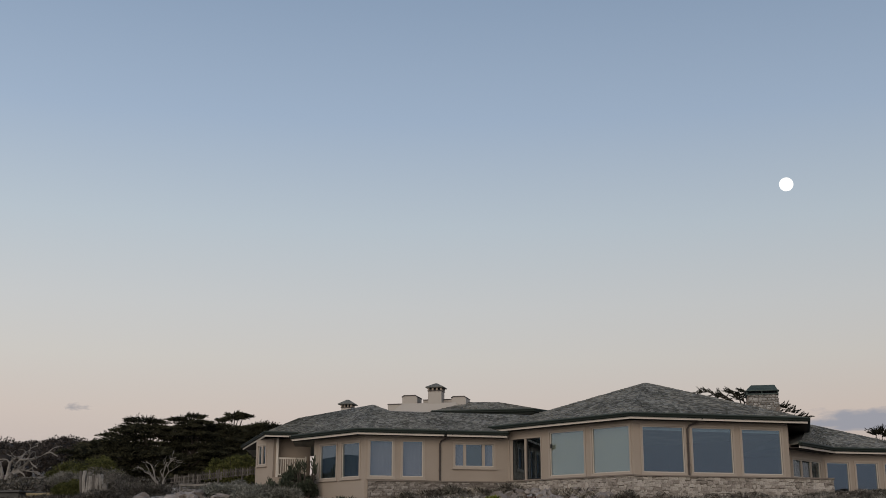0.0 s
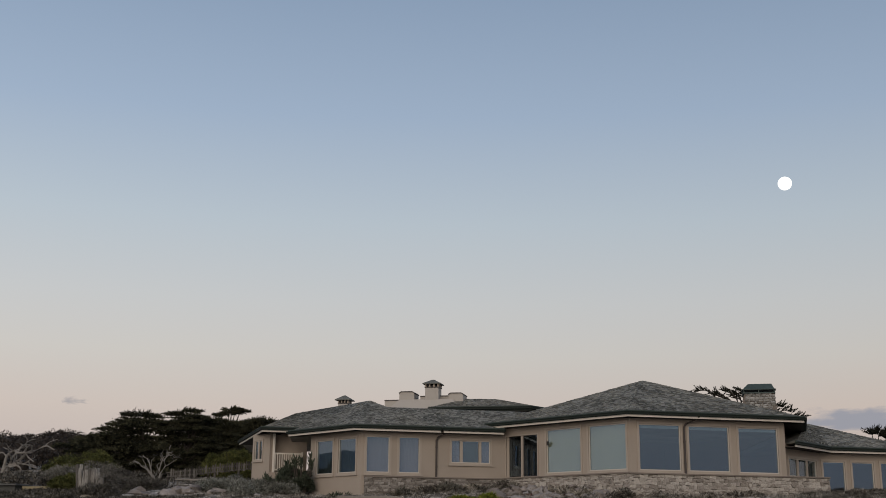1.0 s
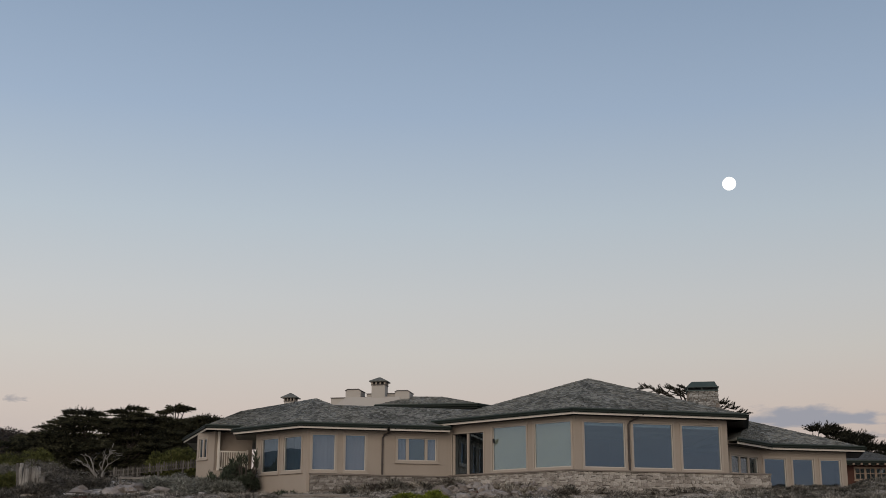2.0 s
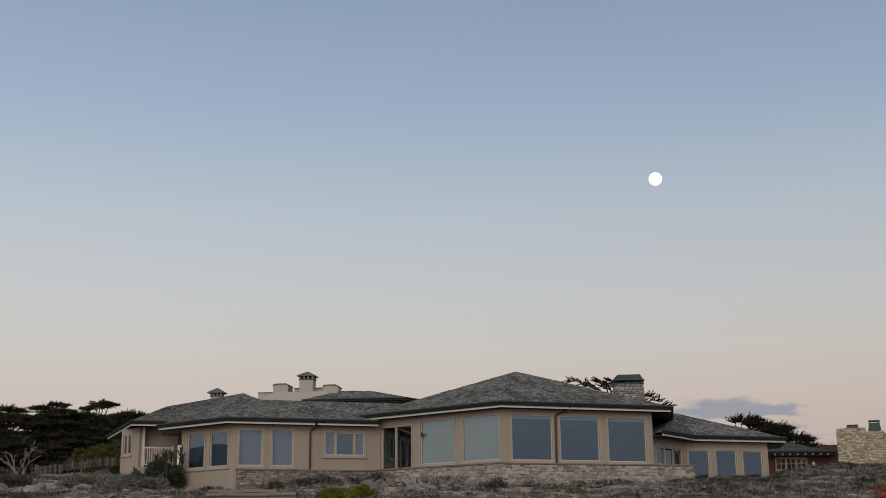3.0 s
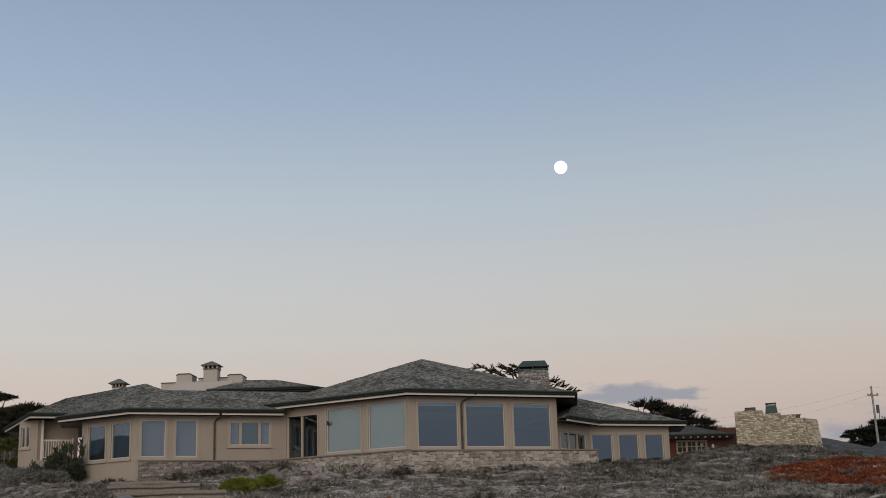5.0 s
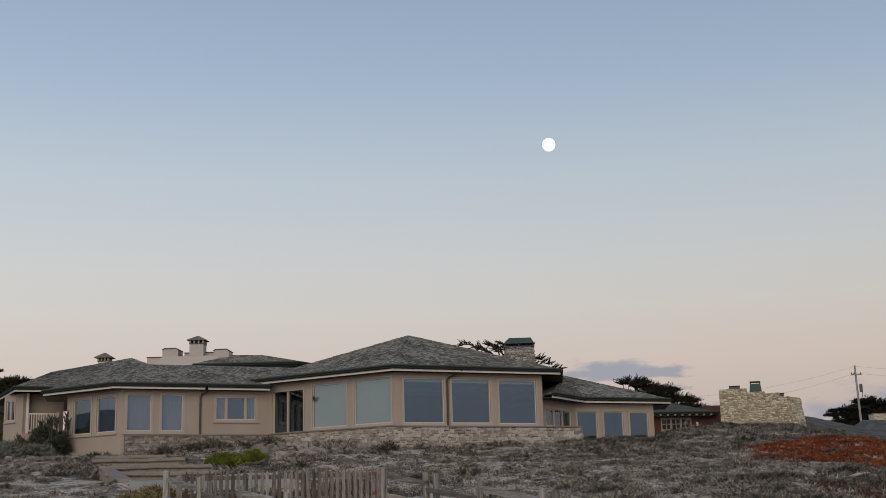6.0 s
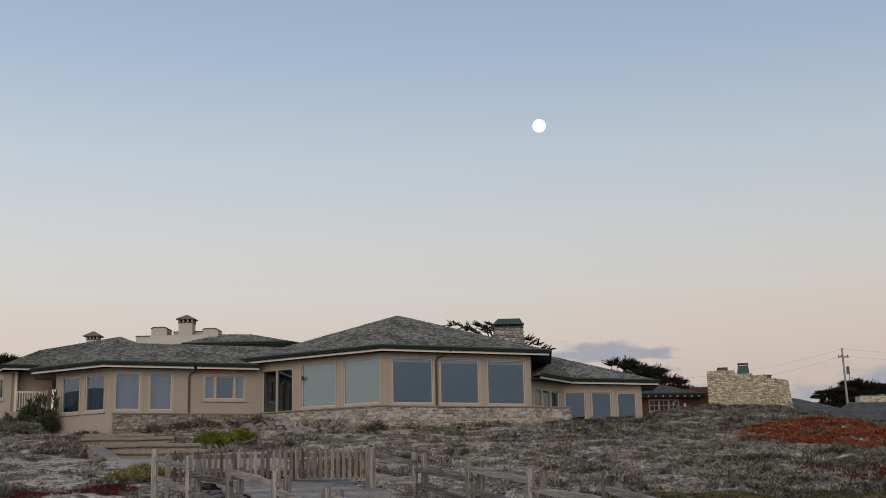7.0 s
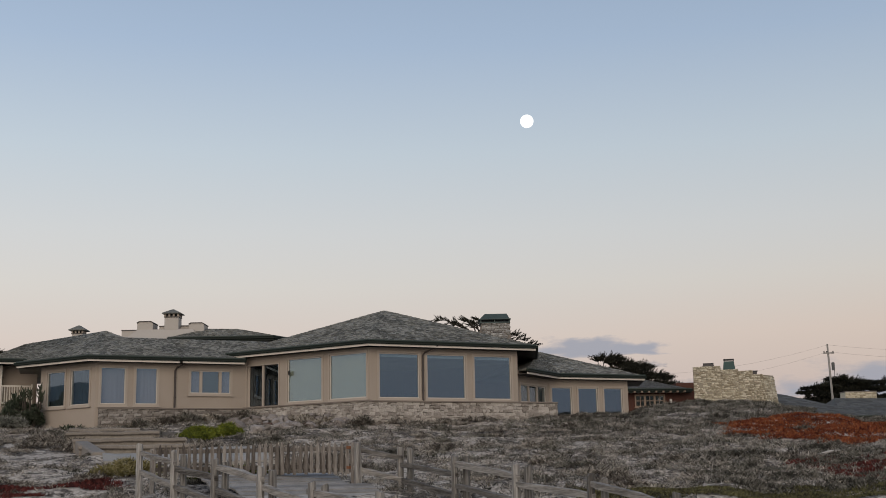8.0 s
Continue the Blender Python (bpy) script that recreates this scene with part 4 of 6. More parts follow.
# big stepped stone chimney
hearth = thing("outdoor_stone_chimney", (19.3, 80, 3.2), "broad stepped chimney of pale yellow stone", "chimney")
steps = [(16.72, 18.55, 8.38), (18.55, 19.7, 8.12), (19.7, 20.65, 8.0), (20.65, 21.45, 7.72)]
bm = bmesh.new()
for x0, x1, z in steps:
    box(bm, x0, x1, 80.0, 82.2, 2.6, z)
prism(bm, [(21.45, 80.0), (22.3, 81.2), (22.3, 82.2), (21.45, 82.2)], 2.6, 7.7)
part("core", bm, PALE_MORTAR, hearth)
stone_mass("stonework", [(a, b, 5.0, z + 0.03) for a, b, z in steps], 80.0, 82.2, hearth, 0.06, 0.13, 0.12, 0.40, STONE_FAR)
V, F = [], []
dv = Vector((22.3 - 21.45, 1.2, 0))
for cx, cz, w, h in courses(0.0, dv.length, 5.0, 7.6, 0.06, 0.12, 0.16, 0.5):
    k, u = len(V), dv.normalized()
    nn = Vector((u.y, -u.x, 0))
    for o, s in ((0.0, 1.0), (0.05, 0.86)):
        for sx, sz in ((-1, -1), (1, -1), (1, 1), (-1, 1)):
            p = Vector((21.45, 80.0, 0)) + u * (cx + sx * w / 2 * s * 0.97) + nn * o
            V.append((p.x, p.y, cz + sz * h / 2 * s * 0.97))
    F += [(k + 4, k + 5, k + 6, k + 7)] + [(k + i, k + (i + 1) % 4, k + 4 + (i + 1) % 4, k + 4 + i) for i in range(4)]
tagged(link_mesh("stonework", array_mesh("stonework", V, F), STONE_FAR, hearth), kind="stuff")


def flue_pot(x, y, z, w, h, mat, label):
    bm = bmesh.new()
    prism(bm, [(x - w / 2, y - w / 2), (x + w / 2, y - w / 2), (x + w / 2, y + w / 2), (x - w / 2, y + w / 2)], z, z + h * 0.80,
          [(x - w * 0.4, y - w * 0.4), (x + w * 0.4, y - w * 0.4), (x + w * 0.4, y + w * 0.4), (x - w * 0.4, y + w * 0.4)])
    f = part("flue_pot", bm, mat, hearth, label)
    bm = bmesh.new()
    for sx in (-1, 1):
        for sy in (-1, 1):
            box(bm, x + sx * w * 0.36 - 0.03, x + sx * w * 0.36 + 0.03, y + sy * w * 0.36 - 0.03, y + sy * w * 0.36 + 0.03, z + h * 0.78, z + h * 0.92)
    box(bm, x - w * 0.42, x + w * 0.42, y - w * 0.42, y + w * 0.42, z + h * 0.92, z + h * 1.0)
    part("rain_cap", bm, DARK, f)


flue_pot(17.75, 80.9, 8.36, 0.85, 0.30, SPOUT, "low brown flue with a flat cap")
flue_pot(19.12, 80.9, 8.1, 0.84, 0.80, GREEN_CAP, "green copper flue pot")
flue_pot(20.6, 80.9, 7.7, 0.9, 0.34, SPOUT, "low brown flue with a flat cap")

# the far end leans in
for ob in hearth.children:
    for v in ob.data.vertices:
        v.co.x -= 0.115 * max(0.0, v.co.z - 5.0) * min(1.0, max(0.0, (v.co.x - 20.65) / 1.65))
turn_at = Matrix.Translation((19.3, 80.0, 0))
hearth.matrix_basis = turn_at @ pose(0, 0, 0, 0, 0, -13.5) @ turn_at.inverted() @ hearth.matrix_basis

# long grey roofs on lower ground
lodge = thing("grey_roofed_lodge", (30, 104, 3.0), "long low lodge with slate grey hip roof", "house")
bm = bmesh.new()
prism(bm, [(24.0, 103), (33.5, 101), (34.5, 112), (24.0, 112)], 1.5, 5.9)
part("wall", bm, STUCCO, lodge)
hip_roof([Vector((22.5, 99.5, 0)), Vector((35.2, 97.5, 0)), Vector((36, 113, 0)), Vector((22.5, 113, 0))], Vector((27.2, 105, 8.25)), 5.6, [0, 1], 5.45,
         lodge, second=Vector((29.5, 105, 7.9)), plain=(0, 1), mat=ROOFGREY, label="slate grey hip roof", shingle=0.5)
lodge2 = thing("grey_roofed_house", (40, 108, 3.0), "grey roofed house with a broad stone chimney", "house")
bm = bmesh.new()
prism(bm, [(35.8, 107), (47, 105), (48, 116), (36, 116)], 1.5, 5.7)
part("wall", bm, STUCCO, lodge2)
hip_roof([Vector((34.0, 104.2, 0)), Vector((49, 102.5, 0)), Vector((50, 117, 0)), Vector((34, 117, 0))], Vector((35.8, 110, 7.75)), 5.75, [0, 1], 5.6,
         lodge2, second=Vector((43.0, 110, 7.6)), plain=(0, 1), mat=ROOFGREY, label="slate grey hip roof", shingle=0.5)
bm = bmesh.new()
box(bm, 37.0, 39.9, 110.5, 112, 6.5, 8.3, None, 0.03)
ch = part("chimney", bm, STONE_FAR, lodge2, "broad pale stone chimney")
bm = bmesh.new()
box(bm, 36.95, 39.95, 110.45, 112.05, 8.3, 8.38, None, 0.02)
part("coping", bm, CAPSTONE, ch)
stone_mass("stonework", [(37.0, 39.9, 6.6, 8.3)], 110.5, 112, ch, 0.10, 0.2, 0.2, 0.6, STONE_FAR)

# utility pole and its lines
pole = thing("utility_pole", (42.3, 130, 2.5), "leaning wooden utility pole with transformer and wires", "utility pole")
bm = bmesh.new()
tube(bm, [(42.15, 130, 2.0), (42.1, 130, 8.9), (41.98, 130, 14.8)], [0.14, 0.13, 0.10], 8)
part("pole", bm, WOOD_PALE, pole)
bm = bmesh.new()
box(bm, 41.45, 42.6, 129.78, 129.9, 13.72, 13.86)
part("crossarm", bm, WOOD, pole)
for x in (41.52, 41.8, 42.5):
    bm = bmesh.new()
    tube(bm, [(x, 129.84, 13.86), (x, 129.84, 13.96), (x, 129.84, 14.02)], [0.05, 0.07, 0.03], 6)
    part("insulator", bm, DARK, pole)
bm = bmesh.new()
tube(bm, [(42.38, 129.8, 11.9), (42.38, 129.8, 11.93), (42.38, 129.8, 12.7), (42.38, 129.8, 12.76)], [0.13, 0.17, 0.17, 0.12], 10)
part("transformer", bm, ROOFGREY, pole)
bm = bmesh.new()
tube(bm, [(42.08, 129.9, 11.0), (42.45, 129.8, 11.2), (42.5, 129.8, 11.95)], [0.03, 0.03, 0.03], 5)
part("conduit", bm, DARK, pole)


def wire(a, b, sag):
    a, b = Vector(a), Vector(b)
    pts = [a.lerp(b, t / 12) - Vector((0, 0, sag * 4 * (t / 12) * (1 - t / 12))) for t in range(13)]
    bm = bmesh.new()
    tube(bm, pts, [0.008] * 13, 4)
    part("wire", bm, DARK, pole)


for z, zl, zr in ((14.7, 13.2, 14.9), (13.95, 11.8, 13.8)):
    wire((42.0, 130, z), (18, 134, zl - 1.0), 1.0)
    wire((42.0, 130, z), (75, 132, zr), 1.0)

# ------------------------------------------------------------------ fences, path and steps
def split_post(x, y, top, w=0.15, group="split rail posts"):
    z0 = hz(x, y)
    t = thing("fence_post", (x, y, z0), "weathered grey split cedar fence post", "fence post", group)
    bm = bmesh.new()
    ang = rng.uniform(-0.3, 0.3)
    pts = []
    for z, s in ((z0 - 0.3, 1.0), (z0 + 0.4, 1.0), (top - 0.03, 0.97), (top, 0.86)):
        ring = []
        for k in range(6):
            a = ang + 2 * math.pi * k / 6
            r = w / 2 * s * (1 + 0.16 * rng.uniform(-1, 1))
            ring.append(bm.verts.new((x + r * math.cos(a) * 1.05, y + r * math.sin(a), z + (0.03 * rng.uniform(-1, 1) if z == top else 0))))
        pts.append(ring)
    for r, s in zip(pts, pts[1:]):
        for k in range(6):
            bm.faces.new((r[k], r[(k + 1) % 6], s[(k + 1) % 6], s[k]))
    bm.faces.new(pts[-1])
    part("post", bm, WOOD_PALE, t)
    return t


def split_rail(a, b, parent, w=0.13):
    a, b = Vector(a), Vector(b)
    d = (b - a).normalized()
    up = Vector((0, 0, 1))
    nrm = d.cross(up).normalized()
    rings = []
    bm = bmesh.new()
    for k in range(6):
        t = k / 5
        p = a.lerp(b, t) + up * rng.uniform(-0.016, 0.016) + nrm * rng.uniform(-0.012, 0.012)
        s = 0.74 if k in (0, 5) else 1.0
        rings.append([bm.verts.new(p + nrm * (x * 0.045 * s) + up * (z * w / 2 * s * rng.uniform(0.82, 1.12))) for x, z in ((-1, -1), (1, -0.8), (1.1, 0.9), (-0.9, 1))])
    for r, s in zip(rings, rings[1:]):
        for k in range(4):
            bm.faces.new((r[k], r[(k + 1) % 4], s[(k + 1) % 4], s[k]))
    bm.faces.new(rings[0][::-1])
    bm.faces.new(rings[-1])
    part("rail", bm, WOOD_RAIL, parent)


WOOD_RAIL = material("weathered_rail", [(0.05, 0.043, 0.036), (0.185, 0.166, 0.143), (0.40, 0.365, 0.32)], 0.9, 2.6, 14, 1.0, random_amt=0.25, bump_dist=0.05, stretch=(0.45, 0.45, 6))
right_posts = [(-1.08, 28.50, 2.24), (0.20, 26.37, 1.99), (1.41, 24.24, 1.78), (2.65, 22.11, 1.54), (3.80, 19.98, 1.22), (5.05, 17.9, 1.05)]
left_posts = [(-7.12, 28.0, 2.41), (-5.96, 26.4, 2.21), (-4.75, 24.8, 2.0), (-3.55, 23.2, 1.80), (-2.38, 21.6, 1.51), (-1.09, 20.0, 1.33)]
for posts in (right_posts, left_posts):
    made = [split_post(*p) for p in posts]
    if posts is right_posts:
        posts = [(-2.12, 29.0, 2.39)] + posts
        made = [split_post(*posts[0], w=0.17)] + made
    for k, (p, q) in enumerate(zip(posts, posts[1:])):
        # the rails of neighbouring bays overlap in the posts, so every second bay hangs lower
        for a, b in (((0.16, 0.26), (0.63, 0.76)) if k % 2 == (1 if posts is right_posts else 0) else ((0.38, 0.40), (0.76, 0.86))):
            if posts is right_posts and k == 0:
                a, b = a - 0.28, b - 0.13
            split_rail((p[0] - 0.10, p[1] + 0.17 + rng.uniform(-0.01, 0.01), p[2] - a + rng.uniform(-0.02, 0.02)), (q[0] + 0.05, q[1] - 0.08 + rng.uniform(-0.01, 0.01), q[2] - b + rng.uniform(-0.03, 0.02)), made[k + 1], rng.uniform(0.125, 0.155))
for x, y, z in right_posts + left_posts[1:]:
    split_post(x + 0.24, y - 0.12, z - 0.03 - 0.06 * rng.random(), 0.15)

# picket fence and gate
PICKET = material("brown_grey_picket", [(0.050, 0.041, 0.034), (0.150, 0.128, 0.107), (0.36, 0.325, 0.285)], 0.9, 5.0, 50, 0.8,
                  random_amt=0.28, stretch=(1, 1, 0.10), bump_dist=0.01)


def picket(x, y, z0, z1, parent, w=0.045):
    """One picket with a pointed head."""
    bm = bmesh.new()
    lean = rng.normal() * 0.008
    foot = [(x - w, y - 0.011), (x + w, y - 0.011), (x + w, y + 0.011), (x - w, y + 0.011)]
    neck = [(px + lean, py) for px, py in foot]
    prism(bm, foot, z0, z1 - 0.12, neck)
    prism(bm, neck, z1 - 0.12, z1, [(x + lean + sx * 0.007, y + sy * 0.011) for sx, sy in ((-1, -1), (1, -1), (1, 1), (-1, 1))])
    part("picket", bm, PICKET, parent)


pf = thing("picket_fence", (-5.6, 29.35, hz(-5.6, 29.35)), "weathered grey-brown picket fence", "picket fence")
gate = thing("picket_gate", (-3.2, 29.3, hz(-3.2, 29.3)), "closed weathered picket gate with rusty strap hinges", "gate")
for k in range(35):
    x = -7.12 + 4.86 * k / 34
    picket(x, 29.35 - 0.05 * k / 34, 1.66 + rng.uniform(-0.02, 0.02), 2.42 + rng.uniform(-0.03, 0.02), pf if k < 22 else gate, rng.uniform(0.036, 0.046))
# the gate's shorter inner pickets, one behind each gap
for k in range(12):
    picket(-3.90 + 0.143 * k, 29.42, 1.70, 2.16 + rng.uniform(-0.02, 0.02), gate, 0.03)
for x0, x1, owner in ((-7.18, -4.02, pf), (-4.00, -2.30, gate)):
    for z in (1.78, 2.20):
        bm = bmesh.new()
        box(bm, x0, x1, 29.372, 29.41, z, z + 0.10, None, 0.008)
        part("rail", bm, PICKET, owner)
for x in (-7.18, -5.55, -4.08):
    bm = bmesh.new()
    box(bm, x - 0.06, x + 0.06, 29.42, 29.54, hz(x, 29.5) - 0.2, 2.34, None, 0.012)
    part("post", bm, WOOD, pf)
bm = bmesh.new()
box(bm, -2.31, -2.22, 29.25, 29.36, hz(-2.26, 29.3) - 0.2, 2.40, None, 0.012)
part("hinge_post", bm, PICKET, gate)
for z in (1.76, 2.24):
    bm = bmesh.new()
    box(bm, -2.42, -2.29, 29.27, 29.285, z, z + 0.07)
    part("hinge", bm, RUST, gate, "rusty strap hinge")

# boardwalk between the rail fences
bw = thing("boardwalk", (-2.5, 26.5, hz(-2.5, 26.5)), "pale weathered plank boardwalk", "boardwalk")
pa, pb = Vector((-4.75, 30.0, 0)), Vector((1.3, 20.2, 0))
dirw = (pb - pa).normalized()
acr = Vector((-dirw.y, dirw.x, 0))
nb = 58


def deck(c):
    """Height of the boards: just over the sand, rising to the gate's sill."""
    return hz(c.x, c.y) + 0.10 + 0.26 * min(1.0, max(0.0, (c.y - 26.2) / 3.1))


for k in range(nb):
    c = pa.lerp(pb, (k + 0.5) / nb)
    L = (pb - pa).length / nb
    z = deck(c) + rng.uniform(-0.004, 0.004)
    bm = bmesh.new()
    u = dirw * (L / 2 - 0.012)
    wv = acr * (1.75 + rng.uniform(-0.03, 0.03))
    z2 = (deck(c + dirw * 0.5) - deck(c - dirw * 0.5)) * L / 2
    vs = [bm.verts.new((c + sx * u + sy * wv + Vector((0, 0, z + sx * z2 - d)))) for d in (0.0, 0.04) for sx, sy in ((-1, -1), (1, -1), (1, 1), (-1, 1))]
    for q in ((0, 1, 2, 3), (7, 6, 5, 4), (0, 4, 5, 1), (1, 5, 6, 2), (2, 6, 7, 3), (3, 7, 4, 0)):
        bm.faces.new([vs[i] for i in q])
    part("plank", bm, PLANK if k else (PLANK := material("grey_plank", [(0.19, 0.172, 0.150), (0.30, 0.275, 0.243), (0.40, 0.37, 0.33)], 0.85, 3.0, 40, 0.4, random_amt=0.5)), bw)

# concrete landing, its side wall and the broad steps up to the house
bm = bmesh.new()
rows = []
for k in range(9):
    t = k / 8
    a, b = Vector((-11.2, 39.3, 0)).lerp(Vector((-12.9, 44.6, 0)), t), Vector((-4.6, 36.0, 0)).lerp(Vector((-7.0, 43.6, 0)), t)
    rows.append([bm.verts.new((p.x, p.y, hz(p.x, p.y) + 0.10 - d)) for d in (0.0, 0.25) for p in [a.lerp(b, u / 5) for u in range(6)]])
for r, s in zip(rows, rows[1:]):
    for u in range(5):
        bm.faces.new((r[u], r[u + 1], s[u + 1], s[u]))
    bm.faces.new((r[0], s[0], s[6], r[6]))
    bm.faces.new((r[5], r[11], s[11], s[5]))
for u in range(5):
    bm.faces.new((rows[0][u], rows[0][u + 6], rows[0][u + 7], rows[0][u + 1]))
landing = part("landing", bm, CONCRETE)
tagged(landing, "pale concrete landing below the steps", "path", kind="structure")
wallet = thing("side_wall", (-13, 43, 2.4), "low concrete kerb wall beside the steps", "wall")
bm = bmesh.new()
prism(bm, [(-14.95, 47.9), (-12.10, 41.0), (-11.62, 41.05), (-14.45, 48.0)], 1.8, 3.0)
for v in bm.verts:
    if v.co.z > 2.5:
        v.co.z = 2.56 + (v.co.y - 41.0) * 0.098
bmesh.ops.bevel(bm, geom=bm.edges[:], offset=0.04, segments=1, affect="EDGES")
part("wall", bm, STEP, wallet)
stairs = thing("garden_steps", (-12, 47, 2.6), "broad worn earth and stone garden steps", "steps")
TREAD = material("trodden_earth", [(0.165, 0.141, 0.115), (0.245, 0.215, 0.178), (0.33, 0.295, 0.25)], 0.95, 1.2, 9, 0.9, bump_dist=0.05)
for y0, z, x0, x1 in ((44.3, 2.88, -13.6, -8.9), (46.8, 3.22, -14.6, -10.3), (50.0, 3.62, -15.9, -12.1), (52.6, 3.87, -16.6, -13.6)):
    n = 34
    for name, mt in (("riser", TREAD), ("nosing", STEP)):
        bm = bmesh.new()
        rows = []
        for i in range(n + 1):
            t = i / n
            x = x0 + (x1 - x0) * t
            y = y0 + 0.5 * math.sin(t * 1.6) ** 2 + 0.015 * rng.uniform(-1, 1)
            e = 0.010 * rng.uniform(-1, 1) + 0.012 * math.sin(9 * t + y0)
            if name == "nosing":
                prof = ((y + 0.34, z - 0.15 + e), (y + 0.03, z - 0.15 + e), (y, z - 0.12 + e), (y, z - 0.03 + e), (y + 0.04, z + e), (y + 0.5, z + e))
            else:
                prof = ((y + 0.08, z - 0.75), (y + 0.11, z - 0.4), (y + 0.14, z - 0.14 + e), (y + 0.3, z - 0.05), (y + 1.5, z - 0.02), (y + 3.4, z + 0.05))
            rows.append([bm.verts.new((x, *q)) for q in prof])
        for r, q in zip(rows, rows[1:]):
            for i in range(5):
                bm.faces.new((r[i], q[i], q[i + 1], r[i + 1]))
        bm.faces.new(rows[0])
        bm.faces.new(rows[-1][::-1])
        part(name, bm, mt, stairs, "worn pale stone edge" if name == "nosing" else "")


# ------------------------------------------------------------------ boulders
def boulder(x, y, r, squash=0.6, lift=0.0):
    bm = bmesh.new()
    bmesh.ops.create_icosphere(bm, subdivisions=2, radius=1.0)
    off = Vector((rng.uniform(0, 90), rng.uniform(0, 90), 0))
    sx, sy = rng.uniform(0.8, 1.35), rng.uniform(0.8, 1.2)
    for v in bm.verts:
        n1 = noise.noise(v.co * 0.9 + off) * 0.6 + noise.cell(v.co * 1.1 + off) * 0.42 + noise.noise(v.co * 3.4 + off) * 0.14
        v.co *= 1 + n1
        v.co = Vector((v.co.x * sx, v.co.y * sy, v.co.z * squash)) * r
    z = hz(x, y)
    for v in bm.verts:
        v.co += Vector((x, y, z + r * 0.18 + lift))
    ob = part("boulder", bm, ROCK, None, "")
    return tagged(ob, "rounded pale granite boulder half sunk in the dune", "boulder", "boulders below the house")


for k in range(34):
    u, o = rng.uniform(0.8, 7.6), rng.uniform(0.4, 3.2)
    p = LC + u * azimuth(AC) - o * Vector((0.559, 0.829, 0))
    boulder(p.x, p.y, rng.uniform(0.10, 0.33), rng.uniform(0.55, 0.8), max(0.0, 0.35 - 0.14 * o))
for x, y, r in ((-8.55, 59.3, 0.42), (-7.6, 59.5, 0.46), (-6.7, 58.2, 0.40), (-5.8, 57.5, 0.42), (-8.4, 53.6, 0.34), (-7.4, 54.6, 0.36), (-9.7, 54.6, 0.45), (-7.0, 55.8, 0.3)):
    boulder(x, y, r, 0.62)
for k in range(22):
    boulder(-29.8 + 5.6 * rng.random(), 57.6 + 3.0 * rng.random(), rng.uniform(0.24, 0.46), rng.uniform(0.5, 0.75))
for k in range(6):
    boulder(-16.5 - 6 * rng.random(), 50 + 7 * rng.random(), rng.uniform(0.12, 0.28))


rng = np.random.default_rng(44)
log = thing("driftwood_log", (11.1, 36.4, hz(11.1, 36.4)), "bleached driftwood log lying on the dune", "log")
bm = bmesh.new()
tube(bm, [(x, y, hz(x, y) + 0.13 + 0.02 * rng.normal()) for x, y in ((10.1, 35.5), (10.6, 35.95), (11.2, 36.4), (11.7, 36.8), (12.2, 37.3))], [0.025, 0.045, 0.05, 0.04, 0.02], 8)
part("trunk", bm, STRAWWOOD, log)

# ------------------------------------------------------------------ plants
def blades(centres, per, length, spread, width, lean=0.5, up=0.75):
    """Thin pointed leaves: two triangles each, springing from round each centre."""
    n = len(centres) * per
    base = np.repeat(centres, per, axis=0) + np.c_[rng.normal(0, spread, (n, 2)), np.zeros(n)]
    a = rng.uniform(0, 2 * np.pi, n)
    tilt = np.abs(rng.normal(0, lean, n))
    L = length * rng.uniform(0.45, 1.25, n)
    d = np.stack([np.cos(a) * np.sin(tilt), np.sin(a) * np.sin(tilt), up * np.cos(tilt) + 0.05], -1)
    turn = rng.uniform(0, 2 * np.pi, n)
    s = np.stack([np.cos(turn), np.sin(turn), np.zeros(n)], -1) * (width * rng.uniform(0.6, 1.4, n))[:, None]
    mid = base + d * (L * 0.55)[:, None]
    tip = base + d * L[:, None] + np.stack([np.cos(a), np.sin(a), -0.5 * np.ones(n)], -1) * (L * 0.18)[:, None]
    V = np.stack([base, mid + s * 1.15, tip, mid - s * 1.15], 1).reshape(-1, 3)
    k = (np.arange(n) * 4)[:, None]
    return V, np.concatenate([k + [0, 1, 2], k + [0, 2, 3]])


def stuff(name, VF, mat, label, category):
    ob = link_mesh(name, array_mesh(name, *VF), mat)
    return tagged(ob, label, category, kind="stuff")


def thinned(VF, step=2):
    """Every second blade only."""
    V = VF[0].reshape(-1, 4, 3)[::step].reshape(-1, 3)
    k = (np.arange(len(V) // 4) * 4)[:, None]
    return V, np.concatenate([k + [0, 1, 2], k + [0, 2, 3]])


def blocked(x, y):
    """Where the house, steps, landing and boardwalk stand."""
    c = np.zeros(len(x), dtype=bool)
    for o, az, L0, L1 in ((N, AD, -0.2, 10.6), (LC, AC, -0.5, 8.3), (K, AD, -0.4, 8.0), (KL, AC, -0.3, 4.4), (EW, AD, -0.5, 5.3)):
        d = azimuth(az)
        s = (x - o.x) * d.x + (y - o.y) * d.y
        t = -(x - o.x) * d.y + (y - o.y) * d.x
        c |= (s > L0) & (s < L1) & (t > -0.25) & (t < 14)
    d = dirw
    s = (x - pa.x) * d.x + (y - pa.y) * d.y
    t = np.abs(-(x - pa.x) * d.y + (y - pa.y) * d.x)
    c |= (s > -0.5) & (s < 14) & (t < 1.8)
    c |= (x > -11.6) & (x < -5.9) & (y > 38.3) & (y < 43.0)
    c |= (x > -16.2) & (x < -9.6) & (y > 43.0) & (y < 55.0)
    return c


